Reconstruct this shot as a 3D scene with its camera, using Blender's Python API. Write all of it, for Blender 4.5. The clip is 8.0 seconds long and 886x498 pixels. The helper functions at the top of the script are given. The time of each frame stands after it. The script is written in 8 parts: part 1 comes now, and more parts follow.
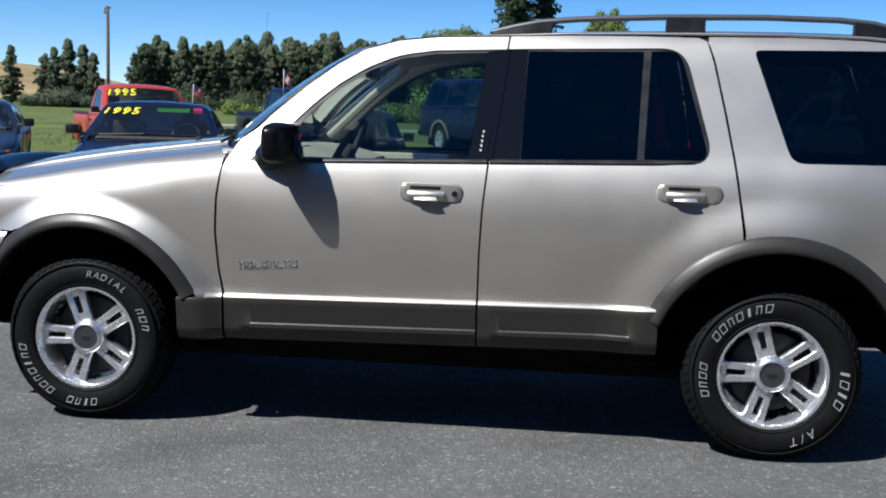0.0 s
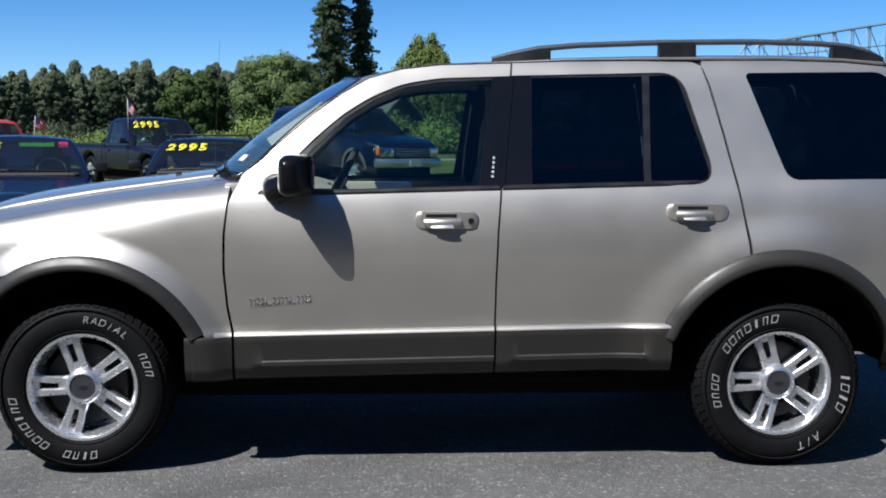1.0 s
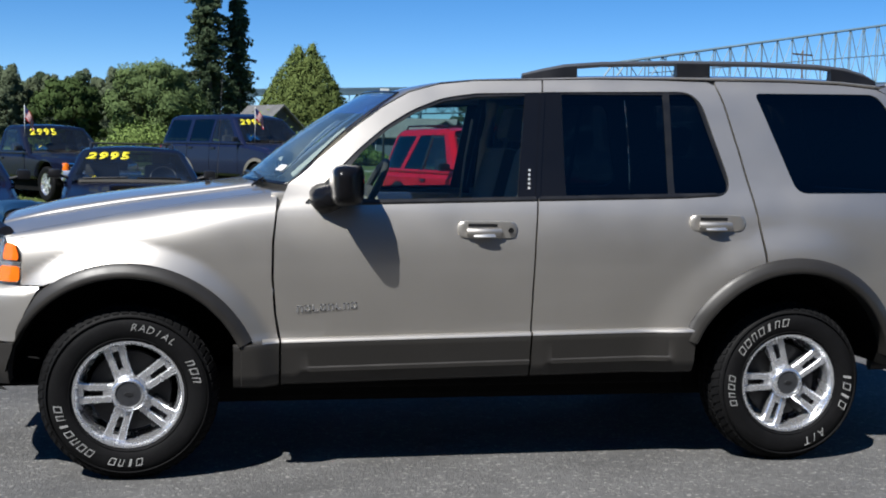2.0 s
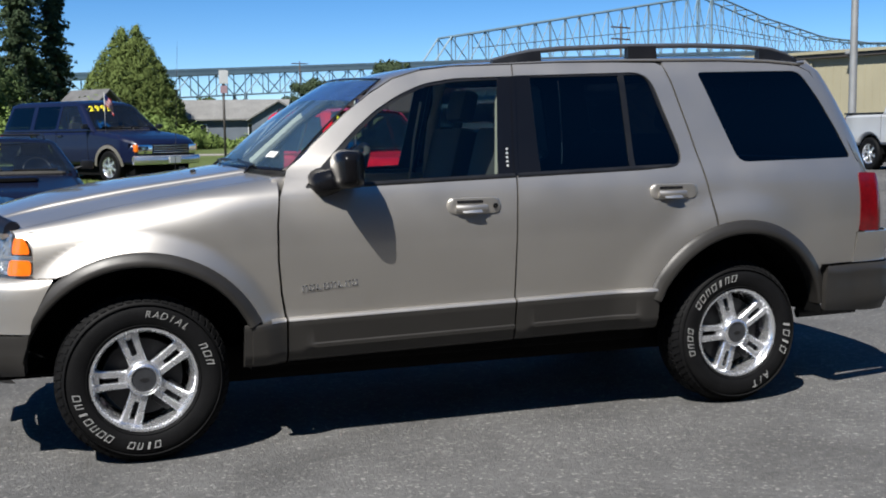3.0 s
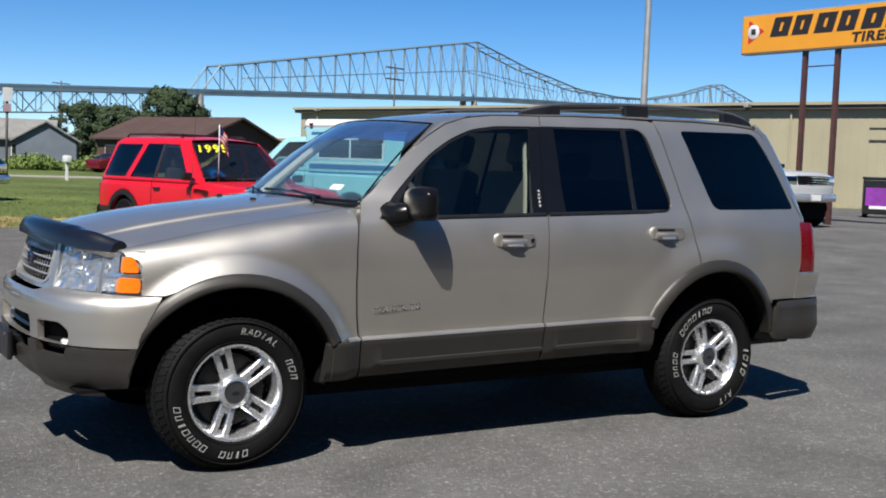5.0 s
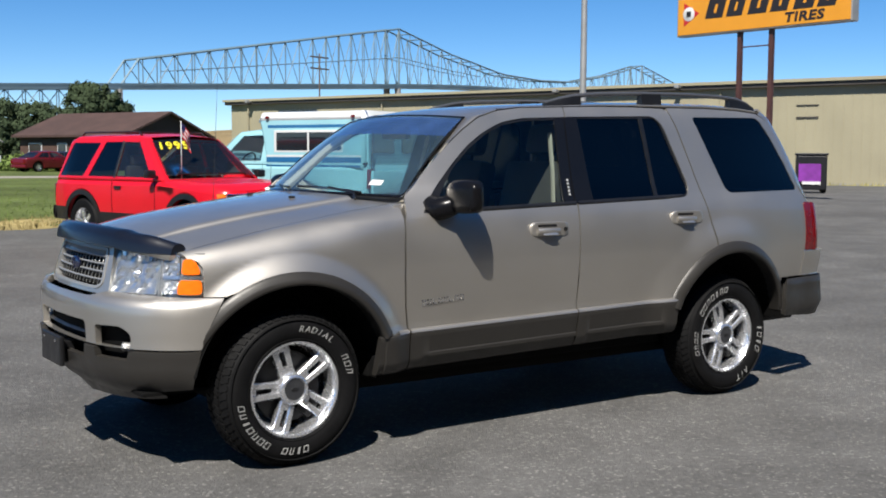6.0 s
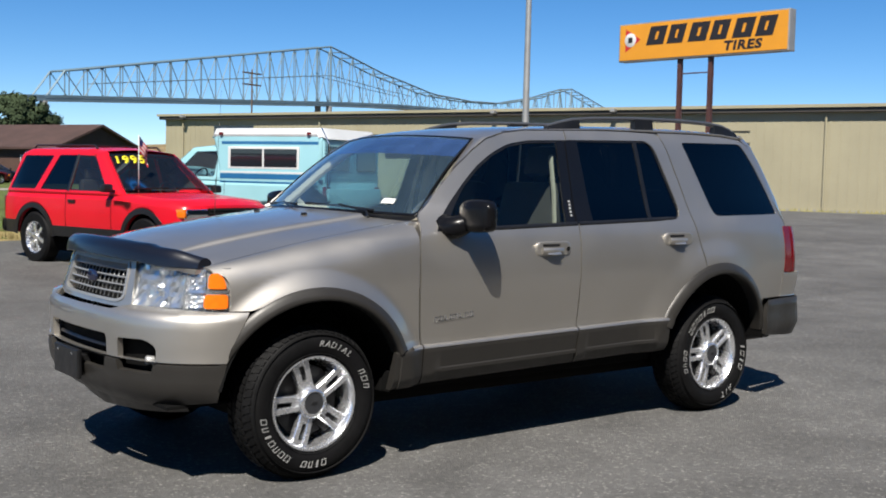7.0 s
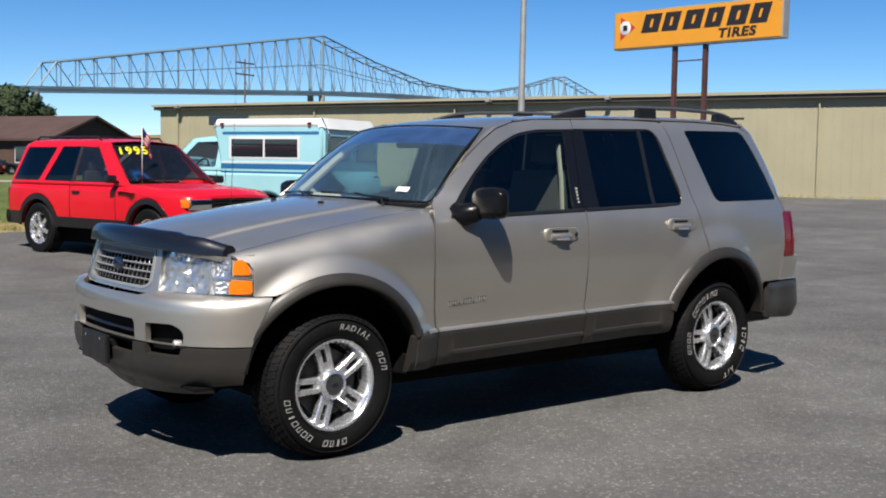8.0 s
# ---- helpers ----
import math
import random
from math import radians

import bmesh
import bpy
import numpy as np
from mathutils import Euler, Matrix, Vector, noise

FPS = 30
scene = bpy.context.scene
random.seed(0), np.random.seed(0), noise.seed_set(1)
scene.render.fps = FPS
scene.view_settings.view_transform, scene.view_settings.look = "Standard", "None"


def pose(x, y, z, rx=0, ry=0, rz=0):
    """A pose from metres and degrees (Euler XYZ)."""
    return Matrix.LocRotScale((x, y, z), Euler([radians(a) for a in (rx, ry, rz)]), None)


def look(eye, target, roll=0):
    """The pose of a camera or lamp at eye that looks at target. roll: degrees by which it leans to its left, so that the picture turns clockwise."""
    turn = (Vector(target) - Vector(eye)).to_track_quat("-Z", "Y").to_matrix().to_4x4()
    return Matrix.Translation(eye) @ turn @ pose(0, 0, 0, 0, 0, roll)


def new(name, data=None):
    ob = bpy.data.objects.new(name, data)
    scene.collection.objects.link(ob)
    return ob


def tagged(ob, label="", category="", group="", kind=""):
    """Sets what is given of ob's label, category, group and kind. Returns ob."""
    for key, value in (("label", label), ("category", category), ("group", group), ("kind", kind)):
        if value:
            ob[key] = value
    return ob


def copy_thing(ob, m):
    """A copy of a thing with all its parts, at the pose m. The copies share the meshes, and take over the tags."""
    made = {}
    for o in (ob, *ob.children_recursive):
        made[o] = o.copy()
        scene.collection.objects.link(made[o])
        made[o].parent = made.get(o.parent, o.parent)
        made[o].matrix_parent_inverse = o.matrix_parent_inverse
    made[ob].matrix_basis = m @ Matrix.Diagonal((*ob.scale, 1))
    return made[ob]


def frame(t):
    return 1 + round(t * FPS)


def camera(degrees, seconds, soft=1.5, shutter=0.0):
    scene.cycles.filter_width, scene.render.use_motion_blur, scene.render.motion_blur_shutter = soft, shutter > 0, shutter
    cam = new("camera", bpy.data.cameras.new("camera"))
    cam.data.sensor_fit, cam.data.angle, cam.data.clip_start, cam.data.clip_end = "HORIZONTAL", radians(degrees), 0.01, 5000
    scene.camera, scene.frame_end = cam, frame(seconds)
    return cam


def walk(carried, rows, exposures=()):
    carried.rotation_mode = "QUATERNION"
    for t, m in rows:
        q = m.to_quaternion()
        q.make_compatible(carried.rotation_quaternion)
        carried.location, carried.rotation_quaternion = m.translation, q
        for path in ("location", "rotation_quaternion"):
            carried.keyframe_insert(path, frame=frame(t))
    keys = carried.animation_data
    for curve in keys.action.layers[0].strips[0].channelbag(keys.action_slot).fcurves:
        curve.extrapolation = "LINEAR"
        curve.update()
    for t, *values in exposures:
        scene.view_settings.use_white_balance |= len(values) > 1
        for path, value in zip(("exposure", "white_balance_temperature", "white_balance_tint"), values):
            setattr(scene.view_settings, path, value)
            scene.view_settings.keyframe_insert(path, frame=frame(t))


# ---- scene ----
cam = camera(43.5, 8.0, soft=1.9)
PATH = [
    (0, (1.991, -5.345, 1.383), (1.787, -3.37, 1.137), 1.9),
    (0.1, (1.913, -5.354, 1.387), (1.747, -3.376, 1.139), 1.7),
    (0.2, (1.835, -5.363, 1.391), (1.7, -3.383, 1.139), 1.5),
    (0.3, (1.758, -5.371, 1.394), (1.675, -3.392, 1.123), 1.2),
    (0.4, (1.68, -5.38, 1.398), (1.634, -3.401, 1.116), 1),
    (0.5, (1.602, -5.389, 1.402), (1.591, -3.408, 1.127), 0.8),
    (0.6, (1.52, -5.382, 1.398), (1.543, -3.398, 1.141), 0.7),
    (0.7, (1.439, -5.374, 1.394), (1.491, -3.391, 1.139), 0.6),
    (0.8, (1.357, -5.367, 1.39), (1.418, -3.383, 1.147), 0.6),
    (0.9, (1.276, -5.359, 1.386), (1.368, -3.371, 1.192), 0.5),
    (1, (1.194, -5.352, 1.382), (1.311, -3.365, 1.185), 0.4),
    (1.1, (1.124, -5.348, 1.387), (1.265, -3.364, 1.176), 0.7),
    (1.2, (1.055, -5.343, 1.392), (1.221, -3.361, 1.188), 1),
    (2.3, (0.261, -5.481, 1.371), (0.671, -3.531, 1.197), 0.2),
    (2.4, (0.188, -5.484, 1.383), (0.623, -3.541, 1.198), -0.2),
    (2.5, (0.115, -5.487, 1.395), (0.584, -3.553, 1.193), -0.6),
    (2.6, (0.039, -5.507, 1.394), (0.553, -3.586, 1.181), -0.6),
    (2.7, (-0.037, -5.527, 1.394), (0.531, -3.618, 1.212), -0.6),
    (2.8, (-0.113, -5.547, 1.393), (0.487, -3.646, 1.231), -0.7),
    (2.9, (-0.189, -5.567, 1.393), (0.436, -3.677, 1.202), -0.7),
    (3, (-0.265, -5.587, 1.392), (0.369, -3.702, 1.181), -0.7),
    (3.1, (-0.34, -5.598, 1.392), (0.301, -3.716, 1.18), -0.2),
    (3.2, (-0.416, -5.61, 1.392), (0.231, -3.73, 1.176), 0.3),
    (3.3, (-0.491, -5.621, 1.392), (0.169, -3.744, 1.189), 0.8),
    (3.4, (-0.567, -5.633, 1.392), (0.098, -3.756, 1.198), 1.3),
    (3.5, (-0.642, -5.644, 1.392), (0.039, -3.775, 1.189), 1.8),
    (3.6, (-0.718, -5.644, 1.393), (-0.019, -3.778, 1.222), 2),
    (3.7, (-0.794, -5.644, 1.394), (-0.066, -3.789, 1.214), 2.2),
    (3.8, (-0.869, -5.643, 1.396), (-0.111, -3.799, 1.24), 2.4),
    (3.9, (-0.945, -5.643, 1.397), (-0.163, -3.811, 1.219), 2.6),
    (4, (-1.021, -5.643, 1.398), (-0.216, -3.823, 1.202), 2.8),
    (4.1, (-1.099, -5.642, 1.398), (-0.264, -3.832, 1.23), 2.5),
    (4.2, (-1.177, -5.64, 1.398), (-0.315, -3.843, 1.236), 2.2),
    (4.3, (-1.256, -5.639, 1.398), (-0.376, -3.851, 1.231), 1.8),
    (4.4, (-1.334, -5.637, 1.398), (-0.445, -3.854, 1.23), 1.5),
    (4.5, (-1.412, -5.636, 1.398), (-0.506, -3.86, 1.245), 1.2),
    (4.6, (-1.48, -5.616, 1.401), (-0.57, -3.842, 1.238), 1.4),
    (4.7, (-1.548, -5.596, 1.404), (-0.608, -3.838, 1.244), 1.7),
    (5.8, (-2.172, -5.361, 1.404), (-1.058, -3.707, 1.252), 1),
    (5.9, (-2.221, -5.342, 1.414), (-1.103, -3.692, 1.242), 0.6),
    (6, (-2.269, -5.323, 1.423), (-1.138, -3.681, 1.259), 0.3),
    (6.1, (-2.313, -5.305, 1.42), (-1.171, -3.673, 1.247), 0.5),
    (6.2, (-2.358, -5.288, 1.417), (-1.197, -3.67, 1.23), 0.7),
    (6.3, (-2.402, -5.27, 1.413), (-1.23, -3.657, 1.259), 0.9),
    (6.4, (-2.447, -5.253, 1.41), (-1.267, -3.644, 1.269), 1.1),
    (6.5, (-2.491, -5.235, 1.407), (-1.295, -3.636, 1.286), 1.3),
    (6.6, (-2.528, -5.224, 1.41), (-1.324, -3.632, 1.28), 1.3),
    (6.7, (-2.565, -5.213, 1.413), (-1.355, -3.626, 1.293), 1.3),
    (6.8, (-2.602, -5.203, 1.415), (-1.382, -3.622, 1.302), 1.3),
    (6.9, (-2.639, -5.192, 1.418), (-1.404, -3.624, 1.287), 1.3),
    (7, (-2.676, -5.181, 1.421), (-1.441, -3.613, 1.293), 1.3),
    (7.1, (-2.707, -5.192, 1.42), (-1.479, -3.619, 1.285), 1.3),
    (7.2, (-2.738, -5.204, 1.419), (-1.513, -3.63, 1.269), 1.3),
    (7.3, (-2.768, -5.215, 1.419), (-1.543, -3.642, 1.27), 1.3),
    (7.4, (-2.799, -5.227, 1.418), (-1.564, -3.659, 1.287), 1.3),
    (7.5, (-2.83, -5.238, 1.417), (-1.604, -3.664, 1.278), 1.3),
    (7.6, (-2.838, -5.244, 1.417), (-1.616, -3.667, 1.274), 1.2),
    (7.8, (-2.855, -5.255, 1.418), (-1.617, -3.691, 1.266), 1.1),
    (8, (-2.871, -5.267, 1.419), (-1.628, -3.707, 1.271), 0.9),
]
walk(cam, [(t, look(eye, target, roll)) for t, eye, target, roll in PATH], [(0, 0.83, 5900, 10), (1.2, 0.83, 5950, 10), (3.5, 0.83, 6280, 10), (6, 0.83, 6450, 10), (8, 0.83, 6550, 10)])


# ---- world, sun, exposure ----
world = bpy.data.worlds.new("world")
scene.world = world
world.use_nodes = True
wn, wl = world.node_tree.nodes, world.node_tree.links
SUN_WAY = Vector((0.60, 0.56, -1.0)).normalized()
sky = wn.new("ShaderNodeTexSky")
sky.sky_type = "NISHITA"
sky.sun_disc = False
sky.sun_elevation = math.asin(-SUN_WAY.z)
sky.sun_rotation = math.atan2(-SUN_WAY.x, -SUN_WAY.y)
sky.air_density, sky.dust_density, sky.ozone_density = 0.55, 0.0, 2.0
wn["Background"].inputs["Strength"].default_value = 0.0715
hue = wn.new("ShaderNodeHueSaturation")
hue.inputs["Saturation"].default_value = 1.32
wl.new(sky.outputs["Color"], hue.inputs["Color"])
wl.new(hue.outputs["Color"], wn["Background"].inputs["Color"])
sun = new("sun", bpy.data.lights.new("sun", "SUN"))
sun.data.energy, sun.data.angle, sun.data.color = 5.0, radians(0.53), (1.0, 0.95, 0.87)
sun.matrix_world = look((-30, -35, 50), Vector((-30, -35, 50)) + SUN_WAY)
scene.view_settings.exposure = 0.0


# ---- small maths ----
def lerp(a, b, f):
    return a + (b - a) * f


def sstep(a, b, x):
    f = min(1.0, max(0.0, (x - a) / (b - a)))
    return f * f * (3 - 2 * f)


def curve1(xs, ys, x):
    """A smooth curve through the points, flat past its ends."""
    if x <= xs[0]:
        return ys[0]
    if x >= xs[-1]:
        return ys[-1]
    n = len(xs)
    slopes = [(ys[i + 1] - ys[i]) / (xs[i + 1] - xs[i]) for i in range(n - 1)]
    for i in range(n - 1):
        if x <= xs[i + 1]:
            h = xs[i + 1] - xs[i]
            m0 = slopes[0] if i == 0 else (slopes[i - 1] + slopes[i]) / 2
            m1 = slopes[-1] if i == n - 2 else (slopes[i] + slopes[i + 1]) / 2
            if i and slopes[i - 1] * slopes[i] <= 0:
                m0 = 0
            if i < n - 2 and slopes[i] * slopes[i + 1] <= 0:
                m1 = 0
            f = (x - xs[i]) / h
            return ((2 * f**3 - 3 * f * f + 1) * ys[i] + (f**3 - 2 * f * f + f) * h * m0
                    + (3 * f * f - 2 * f**3) * ys[i + 1] + (f**3 - f * f) * h * m1)


def inside(poly, x, y):
    hit, j = False, len(poly) - 1
    for i in range(len(poly)):
        (xi, yi), (xj, yj) = poly[i], poly[j]
        if (yi > y) != (yj > y) and x < (xj - xi) * (y - yi) / (yj - yi) + xi:
            hit = not hit
        j = i
    return hit


def rounded(poly, radius, steps=5):
    """The polygon with its corners rounded; radius: one number, or one a corner."""
    out, n = [], len(poly)
    for i in range(n):
        r = radius[i] if isinstance(radius, (list, tuple)) else radius
        p, a, b = Vector(poly[i]), Vector(poly[i - 1]), Vector(poly[(i + 1) % n])
        da, db = (a - p), (b - p)
        cut = min(r, da.length * 0.45, db.length * 0.45)
        if cut < 1e-4:
            out.append(tuple(p))
            continue
        p0, p1 = p + da.normalized() * cut, p + db.normalized() * cut
        for k in range(steps + 1):
            f = k / steps
            out.append(tuple(p0 * (1 - f) ** 2 + p * 2 * f * (1 - f) + p1 * f * f))
    return out


def dense(poly, step, closed=True):
    out, n = [], len(poly)
    for i in range(n if closed else n - 1):
        a, b = Vector(poly[i]), Vector(poly[(i + 1) % n])
        k = max(1, math.ceil((b - a).length / step))
        out += [tuple(a.lerp(b, j / k)) for j in range(k)]
    return out if closed else out + [tuple(poly[-1])]


# ---- materials ----
def mat(name, color, rough=0.5, metal=0.0, coat=0.0, spec=0.5, vary=0.0, scale=4.0, fine=0.0, fine_scale=90.0, bump=0.0,
        bump_scale=40.0, transmission=0.0, emit=0.0, rough_vary=0.0, island=0.0):
    """A surface with broad variation (vary), fine grain and fine relief."""
    m = bpy.data.materials.new(name)
    m.use_nodes = True
    nt = m.node_tree
    b = nt.nodes["Principled BSDF"]
    b.inputs["Base Color"].default_value = (*color, 1)
    b.inputs["Roughness"].default_value = rough
    b.inputs["Metallic"].default_value = metal
    b.inputs["Coat Weight"].default_value = coat
    b.inputs["Coat Roughness"].default_value = 0.04
    b.inputs["Specular IOR Level"].default_value = spec
    b.inputs["Transmission Weight"].default_value = transmission
    if emit:
        b.inputs["Emission Color"].default_value = (*color, 1)
        b.inputs["Emission Strength"].default_value = emit
    co = nt.nodes.new("ShaderNodeTexCoord")

    def nz(sc, detail=3.0):
        t = nt.nodes.new("ShaderNodeTexNoise")
        t.inputs["Scale"].default_value, t.inputs["Detail"].default_value = sc, detail
        nt.links.new(co.outputs["Object"], t.inputs["Vector"])
        return t

    last = None
    for amount, sc in ((vary, scale), (fine, fine_scale)):
        if amount:
            ramp = nt.nodes.new("ShaderNodeMapRange")
            ramp.inputs["From Min"].default_value, ramp.inputs["From Max"].default_value = 0.3, 0.7
            ramp.inputs["To Min"].default_value, ramp.inputs["To Max"].default_value = 1 - amount, 1 + amount
            nt.links.new(nz(sc).outputs["Fac"], ramp.inputs["Value"])
            mul = nt.nodes.new("ShaderNodeVectorMath")
            mul.operation = "SCALE"
            if last:
                nt.links.new(last, mul.inputs[0])
            else:
                mul.inputs[0].default_value = color
            nt.links.new(ramp.outputs["Result"], mul.inputs["Scale"])
            last = mul.outputs["Vector"]
    if island:
        geo = nt.nodes.new("ShaderNodeNewGeometry")
        ramp = nt.nodes.new("ShaderNodeMapRange")
        ramp.inputs["To Min"].default_value, ramp.inputs["To Max"].default_value = 1 - island, 1 + island
        nt.links.new(geo.outputs["Random Per Island"], ramp.inputs["Value"])
        mul = nt.nodes.new("ShaderNodeVectorMath")
        mul.operation = "SCALE"
        if last:
            nt.links.new(last, mul.inputs[0])
        else:
            mul.inputs[0].default_value = color
        nt.links.new(ramp.outputs["Result"], mul.inputs["Scale"])
        last = mul.outputs["Vector"]
    if last:
        nt.links.new(last, b.inputs["Base Color"])
    if rough_vary:
        ramp = nt.nodes.new("ShaderNodeMapRange")
        ramp.inputs["From Min"].default_value, ramp.inputs["From Max"].default_value = 0.3, 0.7
        ramp.inputs["To Min"].default_value, ramp.inputs["To Max"].default_value = rough - rough_vary, rough + rough_vary
        nt.links.new(nz(scale * 1.7).outputs["Fac"], ramp.inputs["Value"])
        nt.links.new(ramp.outputs["Result"], b.inputs["Roughness"])
    if bump:
        bp = nt.nodes.new("ShaderNodeBump")
        bp.inputs["Strength"].default_value, bp.inputs["Distance"].default_value = bump, 0.01
        nt.links.new(nz(bump_scale, 5.0).outputs["Fac"], bp.inputs["Height"])
        nt.links.new(bp.outputs["Normal"], b.inputs["Normal"])
    return m


def glass_mat(name, tint, gloss=1.0, haze=0.0, film_tint=(0.44, 0.51, 0.60)):
    """A pane: a tinted see-through sheet with a Fresnel gloss."""
    m = bpy.data.materials.new(name)
    m.use_nodes = True
    nt = m.node_tree
    nt.nodes.remove(nt.nodes["Principled BSDF"])
    tr, gl = nt.nodes.new("ShaderNodeBsdfTransparent"), nt.nodes.new("ShaderNodeBsdfGlossy")
    mix, fr = nt.nodes.new("ShaderNodeMixShader"), nt.nodes.new("ShaderNodeFresnel")
    tr.inputs["Color"].default_value = (*tint, 1)
    gl.inputs["Roughness"].default_value = 0.01
    gl.inputs["Color"].default_value = (gloss, gloss, gloss, 1)
    fr.inputs["IOR"].default_value = 1.5
    nt.links.new(fr.outputs["Fac"], mix.inputs["Fac"])
    nt.links.new(tr.outputs["BSDF"], mix.inputs[1])
    nt.links.new(gl.outputs["BSDF"], mix.inputs[2])
    last = mix.outputs["Shader"]
    if haze:
        # an uneven diffuse film that paints reflected sky haze into the pane
        df, film = nt.nodes.new("ShaderNodeBsdfDiffuse"), nt.nodes.new("ShaderNodeMixShader")
        df.inputs["Color"].default_value = (*film_tint, 1)
        co, nz = nt.nodes.new("ShaderNodeTexCoord"), nt.nodes.new("ShaderNodeTexNoise")
        nz.inputs["Scale"].default_value = 5.0
        nt.links.new(co.outputs["Object"], nz.inputs["Vector"])
        rg = nt.nodes.new("ShaderNodeMapRange")
        rg.inputs["To Min"].default_value, rg.inputs["To Max"].default_value = haze * 0.5, haze * 1.5
        nt.links.new(nz.outputs["Fac"], rg.inputs["Value"])
        nt.links.new(rg.outputs["Result"], film.inputs["Fac"])
        nt.links.new(last, film.inputs[1])
        nt.links.new(df.outputs["BSDF"], film.inputs[2])
        last = film.outputs["Shader"]
    nt.links.new(last, nt.nodes["Material Output"].inputs["Surface"])
    return m


def asphalt_mat():
    m = mat("asphalt", (0.097, 0.095, 0.092), 0.88, vary=0.16, scale=0.35, fine=0.13, fine_scale=26, bump=1.0, bump_scale=75, spec=0.15)
    nt = m.node_tree
    b = nt.nodes["Principled BSDF"]
    base = b.inputs["Base Color"].links[0].from_socket
    co = nt.nodes.new("ShaderNodeTexCoord")
    vo = nt.nodes.new("ShaderNodeTexVoronoi")
    vo.inputs["Scale"].default_value = 84
    nt.links.new(co.outputs["Object"], vo.inputs["Vector"])
    sep = nt.nodes.new("ShaderNodeSeparateColor")
    nt.links.new(vo.outputs["Color"], sep.inputs["Color"])
    ramp = nt.nodes.new("ShaderNodeValToRGB")
    e = ramp.color_ramp.elements
    e[0].position, e[0].color = 0.0, (0.85, 0.85, 0.85, 1)
    e[1].position, e[1].color = 1.0, (1.95, 1.92, 1.85, 1)
    mid = e.new(0.88)
    mid.color = (1.0, 1.0, 1.0, 1)
    nt.links.new(sep.outputs["Red"], ramp.inputs["Fac"])
    mul = nt.nodes.new("ShaderNodeVectorMath")
    mul.operation = "MULTIPLY"
    nt.links.new(base, mul.inputs[0])
    nt.links.new(ramp.outputs["Color"], mul.inputs[1])
    # worn, paler wheel tracks and dark patches
    t = nt.nodes.new("ShaderNodeTexNoise")
    t.inputs["Scale"].default_value, t.inputs["Detail"].default_value = 1.6, 6
    nt.links.new(co.outputs["Object"], t.inputs["Vector"])
    rg = nt.nodes.new("ShaderNodeMapRange")
    rg.inputs["From Min"].default_value, rg.inputs["From Max"].default_value = 0.35, 0.7
    rg.inputs["To Min"].default_value, rg.inputs["To Max"].default_value = 0.86, 1.16
    nt.links.new(t.outputs["Fac"], rg.inputs["Value"])
    sc = nt.nodes.new("ShaderNodeVectorMath")
    sc.operation = "SCALE"
    nt.links.new(mul.outputs["Vector"], sc.inputs[0])
    nt.links.new(rg.outputs["Result"], sc.inputs["Scale"])
    last = sc.outputs["Vector"]
    # faint curved tyre marks
    for cx, cy, radius, wide, depth in ((17.0, -7.5, 9.5, 0.10, 0.16), (17.0, -7.5, 11.0, 0.11, 0.14), (12.0, -14.0, 17.2, 0.12, 0.12)):
        off = nt.nodes.new("ShaderNodeVectorMath")
        off.operation = "DISTANCE"
        nt.links.new(co.outputs["Object"], off.inputs[0])
        off.inputs[1].default_value = (cx, cy, 0)
        d0 = nt.nodes.new("ShaderNodeMath")
        d0.operation = "SUBTRACT"
        nt.links.new(off.outputs["Value"], d0.inputs[0])
        d0.inputs[1].default_value = radius
        d1 = nt.nodes.new("ShaderNodeMath")
        d1.operation = "ABSOLUTE"
        nt.links.new(d0.outputs["Value"], d1.inputs[0])
        band = nt.nodes.new("ShaderNodeMapRange")
        band.interpolation_type = "SMOOTHSTEP"
        band.inputs["From Min"].default_value, band.inputs["From Max"].default_value = wide * 0.5, wide * 1.6
        band.inputs["To Min"].default_value, band.inputs["To Max"].default_value = 1 - depth, 1.0
        nt.links.new(d1.outputs["Value"], band.inputs["Value"])
        sc2 = nt.nodes.new("ShaderNodeVectorMath")
        sc2.operation = "SCALE"
        nt.links.new(last, sc2.inputs[0])
        nt.links.new(band.outputs["Result"], sc2.inputs["Scale"])
        last = sc2.outputs["Vector"]
    nt.links.new(last, b.inputs["Base Color"])
    return m


ASPHALT = asphalt_mat()
GRASS = mat("grass", (0.082, 0.104, 0.032), 0.9, vary=0.3, scale=0.25, fine=0.35, fine_scale=7, bump=1.0, bump_scale=9, spec=0.1)
PAINT = mat("beige_metallic_paint", (0.470, 0.443, 0.402), 0.445, metal=0.88, coat=1.0, vary=0.02, scale=2.5, fine=0.05, fine_scale=900, rough_vary=0.03)
PAINT.node_tree.nodes["Principled BSDF"].inputs["Coat Roughness"].default_value = 0.07
PAINT.node_tree.nodes["Principled BSDF"].inputs["Coat IOR"].default_value = 1.5
CLAD = mat("taupe_plastic", (0.029, 0.0268, 0.024), 0.42, metal=0.25, vary=0.06, scale=6, fine=0.05, fine_scale=300, rough_vary=0.06, bump=0.04, bump_scale=600)
BLACK = mat("black_plastic", (0.00806, 0.00806, 0.00876), 0.38, vary=0.2, scale=8, rough_vary=0.08)
MIRRORBLACK = mat("mirror_black", (0.005, 0.005, 0.006), 0.26, spec=0.18, vary=0.1)
GLOSSBLACK = mat("gloss_black", (0.00537, 0.00537, 0.00604), 0.06, spec=0.4, vary=0.1)
RAILGREY = mat("rail_grey", (0.105, 0.108, 0.115), 0.36, metal=0.55, vary=0.08, scale=9)
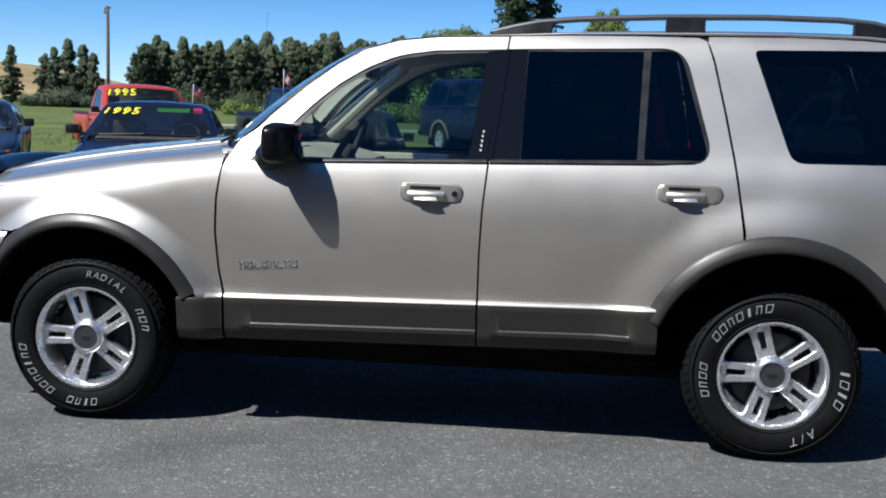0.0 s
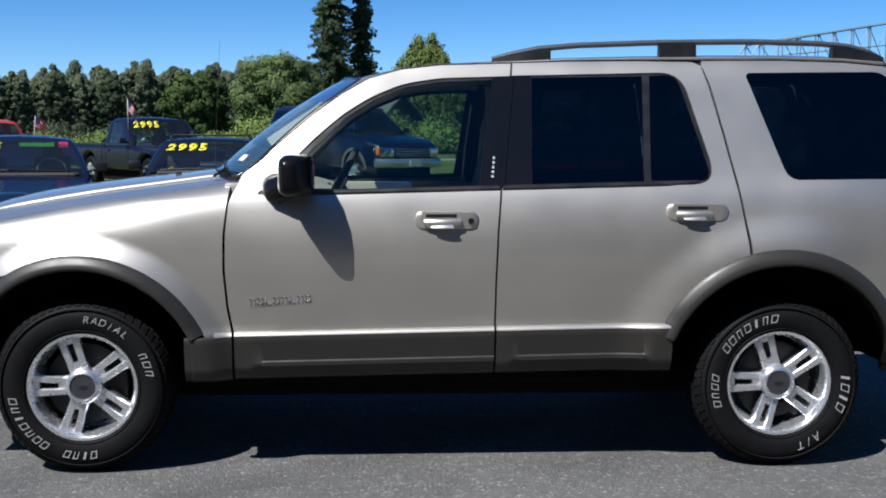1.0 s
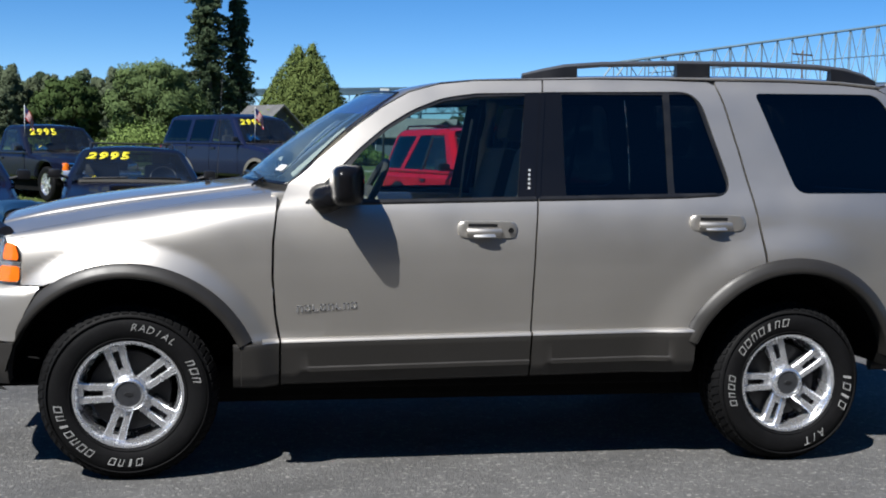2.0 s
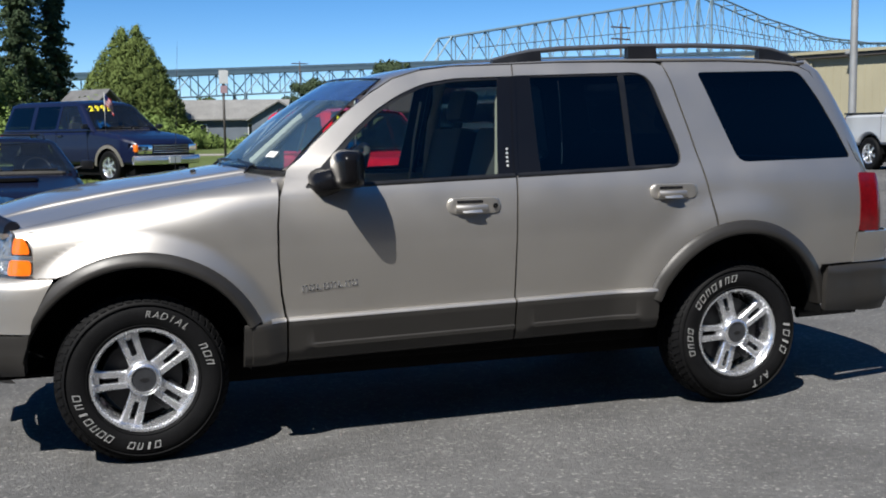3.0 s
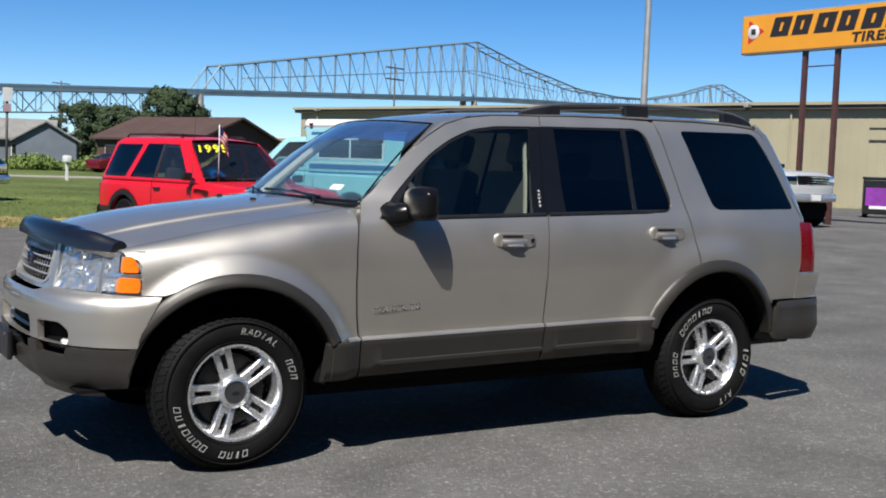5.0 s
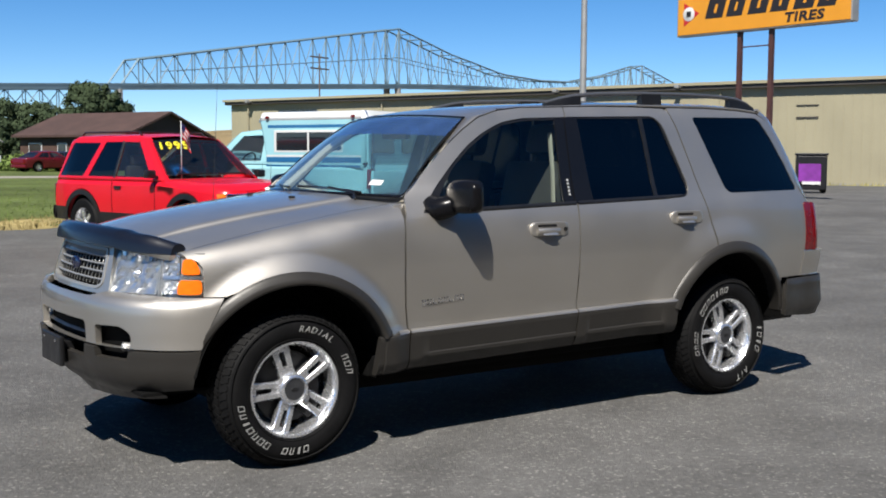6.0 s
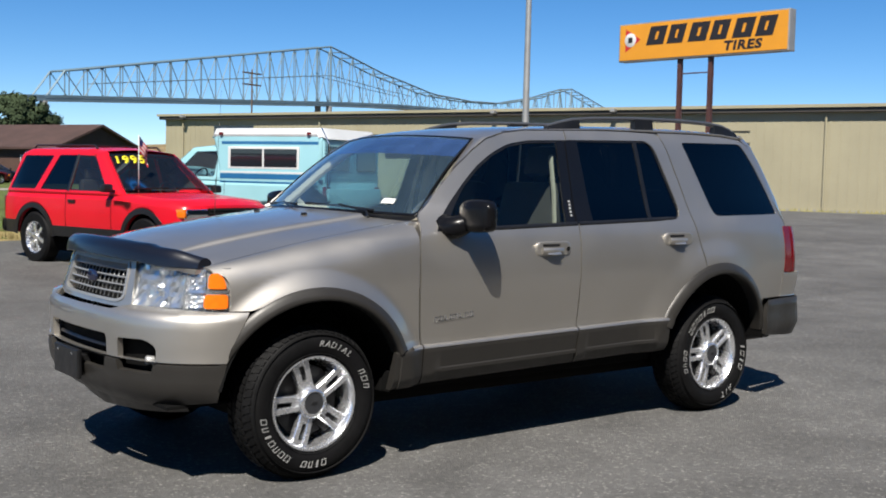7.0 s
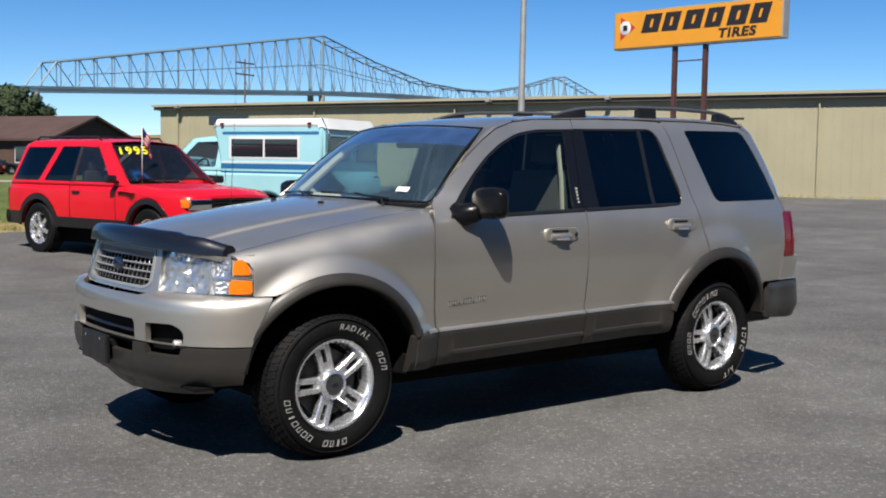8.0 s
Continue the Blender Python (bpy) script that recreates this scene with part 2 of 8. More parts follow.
MATTBLACK = mat("underbody", (0.00403, 0.00403, 0.00403), 0.85, vary=0.3, scale=10, spec=0.1)
RUBBER = mat("tyre_rubber", (0.006, 0.006, 0.0063), 0.62, spec=0.10, vary=0.2, scale=14, fine=0.15, fine_scale=120, bump=0.15, bump_scale=150)
LETTER = mat("white_rubber", (0.27, 0.267, 0.26), 0.6, vary=0.15, scale=30)
ALLOY = mat("silver_alloy", (0.80, 0.81, 0.83), 0.25, metal=0.9, vary=0.05, scale=12, rough_vary=0.05)
CHROME = mat("chrome", (0.78, 0.79, 0.80), 0.07, metal=1.0, vary=0.04, scale=10)
SILVERPLASTIC = mat("silver_plastic", (0.30, 0.30, 0.295), 0.40, metal=0.5, vary=0.06, scale=12)
DARKMETAL = mat("dark_metal", (0.0201, 0.0201, 0.0215), 0.55, metal=0.5, vary=0.25, scale=20)
CLEAR = glass_mat("clear_glass", (0.56, 0.68, 0.67))
WINDSCREEN = glass_mat("windscreen_glass", (0.72, 0.90, 0.94), 1.0, 0.055, (0.30, 0.50, 0.70))
SUNBAND = glass_mat("blue_sun_band", (0.08, 0.17, 0.50), 1.0, 0.34, (0.016, 0.050, 0.220))
HANDLEGLINT = mat("handle_glint_silver", (0.62, 0.60, 0.56), 0.36, metal=0.9, vary=0.03, scale=20)
HUBGREY = mat("hub_grey", (0.075, 0.078, 0.085), 0.30, metal=0.7, vary=0.15, scale=30)
PRIVACY = glass_mat("privacy_glass", (0.05, 0.052, 0.062))
LENS = glass_mat("lens_glass", (0.93, 0.95, 0.97))
AMBER = mat("amber_lens", (0.70, 0.150, 0.008), 0.15, coat=0.6, vary=0.12, scale=60)
TAILRED = mat("red_lens", (0.105, 0.0022, 0.0040), 0.20, coat=0.25, vary=0.2, scale=40)
REFLECTOR = mat("bright_reflector", (0.60, 0.61, 0.61), 0.18, metal=0.88, vary=0.08, scale=40)
SMOKE = mat("smoked_acrylic", (0.005, 0.0055, 0.009), 0.30, coat=0.25, vary=0.2, scale=3)
TRIMBEIGE = mat("beige_trim", (0.282, 0.262, 0.215), 0.75, vary=0.08, scale=9, bump=0.1, bump_scale=300)
SEATCLOTH = mat("grey_beige_leather", (0.034, 0.032, 0.028), 0.6, vary=0.12, scale=7, bump=0.15, bump_scale=120)
DASH = mat("dash_vinyl", (0.0403, 0.0389, 0.037), 0.6, vary=0.15, scale=9)
DASHBEIGE = mat("beige_dash_vinyl", (0.26, 0.245, 0.205), 0.6, vary=0.12, scale=9, bump=0.1, bump_scale=200)
WHITE = mat("white_card", (0.537, 0.537, 0.524), 0.5, vary=0.04)
YELLOW = mat("yellow_window_paint", (0.625, 0.537, 0.0134), 0.6, vary=0.06, scale=20)


DAYLIGHT_PANES = [CLEAR, WINDSCREEN, LENS]


# ---- mesh helpers ----
def thing(name, place=None, label="", category="", group="", kind=""):
    ob = new(name)
    ob.empty_display_size = 0.2
    if place:
        ob.matrix_world = place
    return tagged(ob, label, category, group, kind)


def link_mesh(name, me, material, parent=None, label="", smooth=True):
    for m in material if isinstance(material, (list, tuple)) else [material]:
        me.materials.append(m)
    if smooth:
        for p in me.polygons:
            p.use_smooth = True
    ob = new(name, me)
    ob.parent = parent
    if material in DAYLIGHT_PANES:
        ob.visible_shadow = False
    return tagged(ob, label)


def part(name, bm, material, parent=None, label="", smooth=False, sharp=35):
    me = bpy.data.meshes.new(name)
    bmesh.ops.recalc_face_normals(bm, faces=bm.faces)
    if smooth:
        for e in bm.edges:
            if len(e.link_faces) == 2 and e.calc_face_angle(0) > radians(sharp):
                e.smooth = False
    bm.to_mesh(me)
    bm.free()
    return link_mesh(name, me, material, parent, label, smooth)


def add_box(bm, lo, hi, m=None, bevel=0.0):
    lo, hi = Vector(lo), Vector(hi)
    r = bmesh.ops.create_cube(bm, size=1.0)
    mm = (m or Matrix.Identity(4)) @ Matrix.Translation((lo + hi) / 2) @ Matrix.Diagonal((*(hi - lo), 1))
    vs = r["verts"]
    bmesh.ops.transform(bm, matrix=mm, verts=vs)
    if bevel:
        es = list({e for v in vs for e in v.link_edges})
        bmesh.ops.bevel(bm, geom=es, offset=bevel, segments=2, profile=0.6, affect="EDGES")
    return bm


def box(lo, hi, bevel=0.0, m=None):
    return add_box(bmesh.new(), lo, hi, m, bevel)


def add_tube(bm, pts, radius, sides=8, cap=True, flat=1.0):
    """A tube along points; radius: one number or one a point; flat squashes it upright."""
    pts = [Vector(p) for p in pts]
    rings = []
    for i, p in enumerate(pts):
        d = (pts[min(i + 1, len(pts) - 1)] - pts[max(i - 1, 0)]).normalized()
        up = Vector((0, 0, 1)) if abs(d.z) < 0.95 else Vector((1, 0, 0))
        s = d.cross(up).normalized()
        u = s.cross(d)
        r = radius[i] if isinstance(radius, (list, tuple)) else radius
        rings.append([bm.verts.new(p + s * r * math.cos(a) + u * r * flat * math.sin(a))
                      for a in (2 * math.pi * k / sides for k in range(sides))])
    for a, b in zip(rings, rings[1:]):
        for k in range(sides):
            bm.faces.new((a[k], a[(k + 1) % sides], b[(k + 1) % sides], b[k]))
    if cap:
        bm.faces.new(rings[0])
        bm.faces.new(rings[-1])
    return bm


def tube(pts, radius, sides=8, flat=1.0):
    return add_tube(bmesh.new(), pts, radius, sides, True, flat)


def add_revolve(bm, profile, sides=48, axis="y", closed=False):
    """Turns (radius, along) points round an axis."""
    rings = []
    for r, a in profile:
        ring = []
        for k in range(sides):
            t = 2 * math.pi * k / sides
            c, s = r * math.cos(t), r * math.sin(t)
            ring.append(bm.verts.new((c, a, s) if axis == "y" else (c, s, a)))
        rings.append(ring)
    pairs = list(zip(rings, rings[1:])) + ([(rings[-1], rings[0])] if closed else [])
    for p, q in pairs:
        for k in range(sides):
            bm.faces.new((p[k], p[(k + 1) % sides], q[(k + 1) % sides], q[k]))
    return rings


def add_grid(bm, nu, nv, f):
    vs = [[bm.verts.new(f(i / nu, j / nv)) for j in range(nv + 1)] for i in range(nu + 1)]
    for i in range(nu):
        for j in range(nv):
            bm.faces.new((vs[i][j], vs[i + 1][j], vs[i + 1][j + 1], vs[i][j + 1]))
    return vs


def thicken(bm, depth):
    bmesh.ops.recalc_face_normals(bm, faces=bm.faces)
    bmesh.ops.solidify(bm, geom=bm.faces[:], thickness=depth)
    return bm


def panel(name, outline, f, out, material, parent=None, label="", holes=(), step=0.05, rim=0.015):
    """A sheet cut to an outline in its own two directions, laid over the surface f(u, v), with its edges folded back."""
    loops = [dense(outline, step)] + [dense(h, step) for h in holes]
    pts, edges = [], []
    for lp in loops:
        n0 = len(pts)
        pts += [Vector(p) for p in lp]
        edges += [(n0 + i, n0 + (i + 1) % len(lp)) for i in range(len(lp))]
    border = np.array([tuple(p) for p in pts])
    us, vs = [p[0] for p in outline], [p[1] for p in outline]
    u = min(us) + step * 0.37
    while u < max(us):
        v = min(vs) + step * 0.41
        while v < max(vs):
            if inside(loops[0], u, v) and not any(inside(h, u, v) for h in loops[1:]):
                if np.min(np.hypot(border[:, 0] - u, border[:, 1] - v)) > step * 0.5:
                    pts.append(Vector((u, v)))
            v += step
        u += step
    from mathutils.geometry import delaunay_2d_cdt
    ov, _, of = delaunay_2d_cdt(pts, edges, [], 0, 1e-6)[:3]
    faces = []
    for t in of:
        c = sum((ov[i] for i in t), Vector((0, 0))) / 3
        if inside(loops[0], c.x, c.y) and not any(inside(h, c.x, c.y) for h in loops[1:]):
            faces.append(list(t))
    out = Vector(out)
    verts, normals = [], []
    for p in ov:
        q = Vector(f(p.x, p.y))
        e = 0.004
        n = (Vector(f(p.x + e, p.y)) - Vector(f(p.x - e, p.y))).cross(Vector(f(p.x, p.y + e)) - Vector(f(p.x, p.y - e)))
        if n.length < 1e-12:
            n = out.copy()
        n.normalize()
        if n.dot(out) < 0:
            n = -n
        verts.append(q)
        normals.append(n)
    good = []
    for t in faces:
        a, b, c = (verts[i] for i in t)
        n = (b - a).cross(c - a)
        good.append(t if n.dot(normals[t[0]]) > 0 else t[::-1])
    if rim:
        count = {}
        for t in good:
            for i in range(3):
                a, b = t[i], t[(i + 1) % 3]
                count[(a, b)] = 1
        lone = [(a, b) for a, b in count if (b, a) not in count]
        for a, b in lone:
            side = (verts[b] - verts[a]).cross(normals[a])
            if side.length < 1e-9:
                continue
            side.normalize()
            n0 = len(verts)
            verts += [verts[a].copy(), verts[b].copy(), verts[b] - normals[b] * rim, verts[a] - normals[a] * rim]
            normals += [side] * 4
            good.append([n0 + 1, n0, n0 + 3, n0 + 2])
    me = bpy.data.meshes.new(name)
    me.from_pydata(verts, [], good)
    me.update()
    ob = link_mesh(name, me, material, parent, label)
    me.normals_split_custom_set_from_vertices(normals)
    return ob


def strip(name, a, b, out, material, parent=None, label="", bulge=0.0, rows=4):
    """A sheet between two lines of points, bulged outwards."""
    bm = bmesh.new()
    n = len(a) - 1
    out = Vector(out)

    def f(u, v):
        i = min(int(u * n + 1e-6), n - 1)
        k = u * n - i
        p, q = Vector(a[i]).lerp(Vector(a[i + 1]), k), Vector(b[i]).lerp(Vector(b[i + 1]), k)
        return p.lerp(q, v) + out * (bulge * 4 * v * (1 - v))
    add_grid(bm, n, rows, f)
    me = bpy.data.meshes.new(name)
    bm.to_mesh(me)
    bm.free()
    return link_mesh(name, me, material, parent, label)


def text_mesh(body, size, depth=0.002, spread=1.0, bold=0.0):
    cu = bpy.data.curves.new("letters", "FONT")
    cu.body, cu.size, cu.extrude, cu.space_character = body, size, depth, spread
    cu.align_x, cu.align_y = "CENTER", "CENTER"
    cu.offset = bold
    cu.resolution_u = 3
    ob = bpy.data.objects.new("letters", cu)
    scene.collection.objects.link(ob)
    bpy.context.view_layer.update()
    me = bpy.data.meshes.new_from_object(ob.evaluated_get(bpy.context.evaluated_depsgraph_get()))
    bpy.data.objects.remove(ob)
    me.materials.clear()
    return me


def ground_z(x, y):
    return 0.014 + 0.27 * sstep(11, 20, y + 0.35 * x)


# ---- the beige sport utility vehicle ----
WHEEL_R = 0.372
BASE = 2.877
FLARES = ((0.0, 0.37, 0.545), (2.875, 0.375, 0.568))


def half_width(x, z):
    """Half the body's width, past its panels, at a length and a height."""
    y = curve1([0.36, 0.50, 0.62, 0.76, 0.90, 1.0, 1.10, 1.165, 1.20, 1.24, 1.45, 1.66, 1.70, 1.75],
               [0.820, 0.839, 0.856, 0.873, 0.882, 0.877, 0.859, 0.839, 0.823, 0.803, 0.728, 0.652, 0.630, 0.585], z)
    if z < 0.66 and 0.45 < x < 2.45:
        y += 0.008 * (1 - sstep(0.592, 0.618, z - 0.02 * (x - 0.6)))
    if x < 0.3:
        y -= 0.13 * (0.3 - x) ** 2
    if x > 2.9:
        y -= 0.080 * (x - 2.9) ** 2
    if z > 1.12 and x < 1.25:
        y -= 0.17 * (1.25 - x) ** 2 * sstep(1.12, 1.30, z)
    if z < 1.2:
        for cx, cz, r in FLARES:
            d = math.hypot(x - cx, (z - cz) * 1.02)
            y += 0.044 * (1 - sstep(r - 0.030, r + 0.095, d)) if cx < 1 else 0.032 * (1 - sstep(r - 0.02, r + 0.175, d)) * (1 - 0.75 * sstep(2.85, 3.30, x))
    return y


def side_map(s, off=0.0):
    return lambda x, z: (x, s * (half_width(x, z) + off), z)


def seam_z(x):
    return curve1([-0.60, -0.3, 0.0, 0.3, 0.62], [0.985, 1.048, 1.108, 1.158, 1.205], x)


def shoulder(x):
    return lerp(0.25, 0.15, sstep(-0.2, 0.62, x))


def fender_map(s):
    def f(x, v):
        a = shoulder(x)
        zr = seam_z(x) - a
        if v <= zr:
            return (x, s * half_width(x, v), v)
        q = min(1.3, (v - zr) / (a * math.pi / 2)) * math.pi / 2
        z = zr + a * math.sin(min(q, math.pi / 2))
        end = half_width(x, zr + a)
        return (x, s * (half_width(x, z) - (end - 0.727) * (1 - math.cos(q)) ** 1.4), z)
    return f


def fender_top(x):
    return seam_z(x) + shoulder(x) * (math.pi / 2 - 1)


def hood_z(x, y):
    f = abs(y) / 0.727
    z = seam_z(x) + lerp(0.082, 0.046, sstep(-0.5, 0.45, x)) * (1 - f * f)
    z += 0.016 * (1 - sstep(0.642, 0.668, f)) * sstep(-0.7, -0.3, x)
    nose = -0.545 - 0.165 * (1 - f * f)
    z -= (0.095 - 0.085 * sstep(0.36, 0.58, f)) * max(0.0, 1 - (x - nose) / 0.14) ** 2 if x < nose + 0.14 else 0
    return z


def roof_z(x, y):
    f = min(1.2, abs(y) / 0.6)
    top = curve1([1.02, 1.3, 1.8, 2.4, 3.0, 3.40, 3.60], [1.650, 1.716, 1.757, 1.782, 1.790, 1.772, 1.735], x)
    return top - 0.019 - 0.013 * f * f - 0.017 * f**8


NOSE_S = [0.0]
NOSE_X = [-0.815, -0.800, -0.760, -0.690, -0.585, -0.47, -0.30]
NOSE_Y = [0.0, 0.28, 0.50, 0.66, 0.775, 0.838, 0.878]
for _i in range(1, len(NOSE_X)):
    NOSE_S.append(NOSE_S[-1] + math.hypot(NOSE_X[_i] - NOSE_X[_i - 1], NOSE_Y[_i] - NOSE_Y[_i - 1]))


def nose(s, back):
    """The point of the front's plan at s metres from its middle, moved back along its normal."""
    a = abs(s)
    x, y = curve1(NOSE_S, NOSE_X, a), curve1(NOSE_S, NOSE_Y, a)
    dx = curve1(NOSE_S, NOSE_X, a + 0.01) - curve1(NOSE_S, NOSE_X, a - 0.01 if a > 0.01 else 0)
    dy = curve1(NOSE_S, NOSE_Y, a + 0.01) - curve1(NOSE_S, NOSE_Y, a - 0.01 if a > 0.01 else 0)
    d = math.hypot(dx, dy) or 1.0
    x, y = x + back * dy / d, y - back * dx / d
    return x, (y if s >= 0 else -y)


def bumper_map(extra=0.0):
    def f(s, z):
        back = curve1([0.36, 0.41, 0.46, 0.54, 0.585, 0.60, 0.70, 0.765, 0.79, 0.806, 0.816, 0.83],
                      [0.12, 0.055, 0.022, 0.008, 0.004, 0.004, 0.0, 0.002, 0.010, 0.022, 0.045, 0.085], z) - extra
        back *= lerp(1.0, 0.30, sstep(0.85, 1.10, abs(s)))
        x, y = nose(s, back)
        return (x, y, z)
    return f


def lamp_map(extra=0.0):
    def f(s, z):
        side = sstep(0.72, 1.0, abs(s))
        x, y = nose(s, lerp(0.062, 0.026, side) - extra + lerp(0.30, 0.12, side) * (z - 0.81))
        return (x, y, z)
    return f


def arc_points(cx, cz, r, a0, a1, n=26):
    return [(cx + r * math.cos(radians(lerp(a0, a1, i / n))), cz + r * math.sin(radians(lerp(a0, a1, i / n)))) for i in range(n + 1)]


def door_seam(z):
    """Length of the gap between the two doors at a height."""
    return curve1([0.60, 0.80, 1.00, 1.175, 1.45, 1.70], [1.675, 1.676, 1.683, 1.697, 1.728, 1.757], z)


def clad_top(x):
    return 0.583 + 0.020 * (x - 0.61)


def sill(x):
    return 0.392 + 0.019 * (x - 0.6)


def wheel(side, words):
    """A wheel with its hub's middle at the origin and its outer face towards -y (side -1) or +y."""
    w = new("wheel")
    s = side
    hw = 0.122
    bm = bmesh.new()
    prof = [(0.222, -0.098), (0.236, -0.108), (0.262, -0.120), (0.298, -0.124), (0.325, -0.117), (0.344, -0.103), (0.358, -0.088),
            (0.369, -0.06), (WHEEL_R, 0.0), (0.369, 0.06), (0.358, 0.088), (0.340, 0.108), (0.300, 0.12), (0.25, 0.115), (0.222, 0.098)]
    add_revolve(bm, [(r, a * (-s)) for r, a in prof], 72, closed=True)
    tyre = part("tyre", bm, RUBBER, w, smooth=True, sharp=40)
    # tread blocks and shoulder lugs
    bm = bmesh.new()
    for k in range(58):
        t = 2 * math.pi * k / 58
        for j, (y0, y1, shift, r0, r1) in enumerate(((-0.104, -0.072, 0.0, 0.345, 0.3715), (-0.062, -0.024, 0.5, 0.36, 0.3765),
                                                     (-0.016, 0.016, 0.15, 0.36, 0.3772), (0.024, 0.062, 0.6, 0.36, 0.3765),
                                                     (0.072, 0.104, 0.2, 0.345, 0.3715))):
            tt = t + shift * 2 * math.pi / 58
            half = 0.036 if j in (0, 4) else 0.040
            vs = []
            for r in (r0, r1):
                for y in (y0, y1):
                    for a in (-half, half):
                        rr = r - (0.021 if r == r1 and j in (0, 4) and abs(y) > 0.1 else 0)
                        skew = 0.016 * (1 if y == y0 else -1) * (1 if j % 2 else -1)
                        vs.append(bm.verts.new((rr * math.cos(tt + a + skew), y * (-s), rr * math.sin(tt + a + skew))))
            for q in ((0, 1, 3, 2), (4, 6, 7, 5), (0, 4, 5, 1), (2, 3, 7, 6), (0, 2, 6, 4), (1, 5, 7, 3)):
                bm.faces.new([vs[i] for i in q])
    # a raised ring on the sidewall
    for r in (0.243, 0.334):
        add_revolve(bm, [(r - 0.003, s * 0.109 if r < 0.3 else s * 0.113), (r, s * 0.1235 if r > 0.3 else s * 0.116), (r + 0.003, s * 0.111)], 72)
    tagged(part("tread", bm, RUBBER, tyre), kind="stuff")
    # raised white words on the sidewall, seen from outside
    def lay(letters, mid):
        for v in letters.verts:
            r = 0.291 + v.co.y
            a = radians(mid) - v.co.x / 0.291
            y = -(0.1235 + v.co.z + 0.001 - 0.125 * max(0.0, abs(r - 0.298) - 0.012))
            ang = a if s < 0 else math.pi - a
            v.co = Vector((r * math.cos(ang), -s * y, r * math.sin(ang)))
        return letters
    for kind, body, mid, size, spread in words:
        n = len(body)
        for i, c in enumerate(body):
            letters = bmesh.new()
            x = (i - (n - 1) / 2) * size * (0.76 if kind == "text" else 0.78)
            if kind == "text":
                me = text_mesh(c, size, 0.0012, 1.0, -0.0006)
                letters.from_mesh(me)
                bpy.data.meshes.remove(me)
                for v in letters.verts:
                    v.co.x += x + 0.22 * v.co.y
            else:
                # a plain slanted shape: a hollow frame, or a bar
                wd, ht, t = size * {"o": 0.27, "l": 0.10, "t": 0.21}[c], size * 0.32, 0.0034
                slots = [(-wd, -ht, wd, ht)] if c == "l" else [(-wd, -ht, -wd + t, ht), (wd - t, -ht, wd, ht), (-wd + t, ht - t, wd - t, ht)] + ([(-wd + t, -ht, wd - t, -ht + t)] if c == "o" else [])
                for x0, z0, x1, z1 in slots:
                    vs = [letters.verts.new((x + px + 0.25 * py, py, pz)) for pz in (-0.0012, 0.0012) for px, py in ((x0, z0), (x1, z0), (x1, z1), (x0, z1))]
                    for q in ((0, 1, 2, 3), (7, 6, 5, 4), (0, 4, 5, 1), (1, 5, 6, 2), (2, 6, 7, 3), (3, 7, 4, 0)):
                        letters.faces.new([vs[k] for k in q])
            part("lettering", lay(letters, mid), LETTER, tyre, "raised white sidewall lettering")
    # rim
    bm = bmesh.new()
    add_revolve(bm, [(r, s * a) for r, a in ((0.224, 0.094), (0.232, 0.104), (0.231, 0.109), (0.221, 0.108), (0.213, 0.098), (0.206, 0.070),
                                               (0.198, 0.02), (0.194, -0.06), (0.215, -0.10), (0.222, -0.098), (0.20, -0.06), (0.203, 0.02))], 64, closed=True)
    rim = part("rim", bm, ALLOY, w, "silver alloy rim", smooth=True)
    for k in range(5):
        a = radians(180 - 72 * k)
        bm = bmesh.new()
        rot = Matrix.Rotation(-a, 4, "Y")
        for sgn in (-1, 1):
            # one bar of the pair: narrow waist, wide at both ends
            rows = []
            for r, c, half, y in ((0.050, 0.020, 0.020, 0.072), (0.085, 0.0245, 0.0155, 0.078), (0.13, 0.0265, 0.0150, 0.080), (0.175, 0.0285, 0.0160, 0.081), (0.212, 0.030, 0.0185, 0.078)):
                c0, c1 = sgn * c - half, sgn * c + half
                rows.append([Vector((r, s * (y - 0.035), c0)), Vector((r, s * (y - 0.006), c0)), Vector((r, s * y, c0 + 0.005)), Vector((r, s * y, c1 - 0.005)),
                             Vector((r, s * (y - 0.006), c1)), Vector((r, s * (y - 0.035), c1))])
            rr = [[bm.verts.new(rot @ p) for p in row] for row in rows]
            for p, q in zip(rr, rr[1:]):
                for i in range(6):
                    bm.faces.new((p[i], p[(i + 1) % 6], q[(i + 1) % 6], q[i]))
            bm.faces.new(rr[0]), bm.faces.new(rr[-1])
        for r0, r1 in ((0.050, 0.108), (0.188, 0.213)):
            add_box(bm, (r0, min(s * 0.045, s * 0.074), -0.028), (r1, max(s * 0.045, s * 0.074), 0.028), rot)
        part("spoke", bm, ALLOY, rim, smooth=True, sharp=30)
    bm = bmesh.new()
    add_revolve(bm, [(0.001, s * 0.103), (0.049, s * 0.103), (0.053, s * 0.100)], 32)
    part("hub_cap_centre", bm, HUBGREY, rim, "dark grey hub centre", smooth=True)
    bm = bmesh.new()
    add_revolve(bm, [(0.052, s * 0.100), (0.056, s * 0.107), (0.064, s * 0.105), (0.074, s * 0.096), (0.079, s * 0.080), (0.080, s * 0.05)], 40)
    part("hub_cap", bm, ALLOY, rim, "chrome hub cap", smooth=True)
    bm = bmesh.new()
    add_revolve(bm, [(0.001, s * 0.1055), (0.018, s * 0.1055), (0.020, s * 0.1025)], 24)
    bmesh.ops.transform(bm, matrix=Matrix.Diagonal((1, 1, 0.5, 1)), verts=bm.verts)
    part("hub_emblem", bm, DARKMETAL, rim)
    bm = bmesh.new()
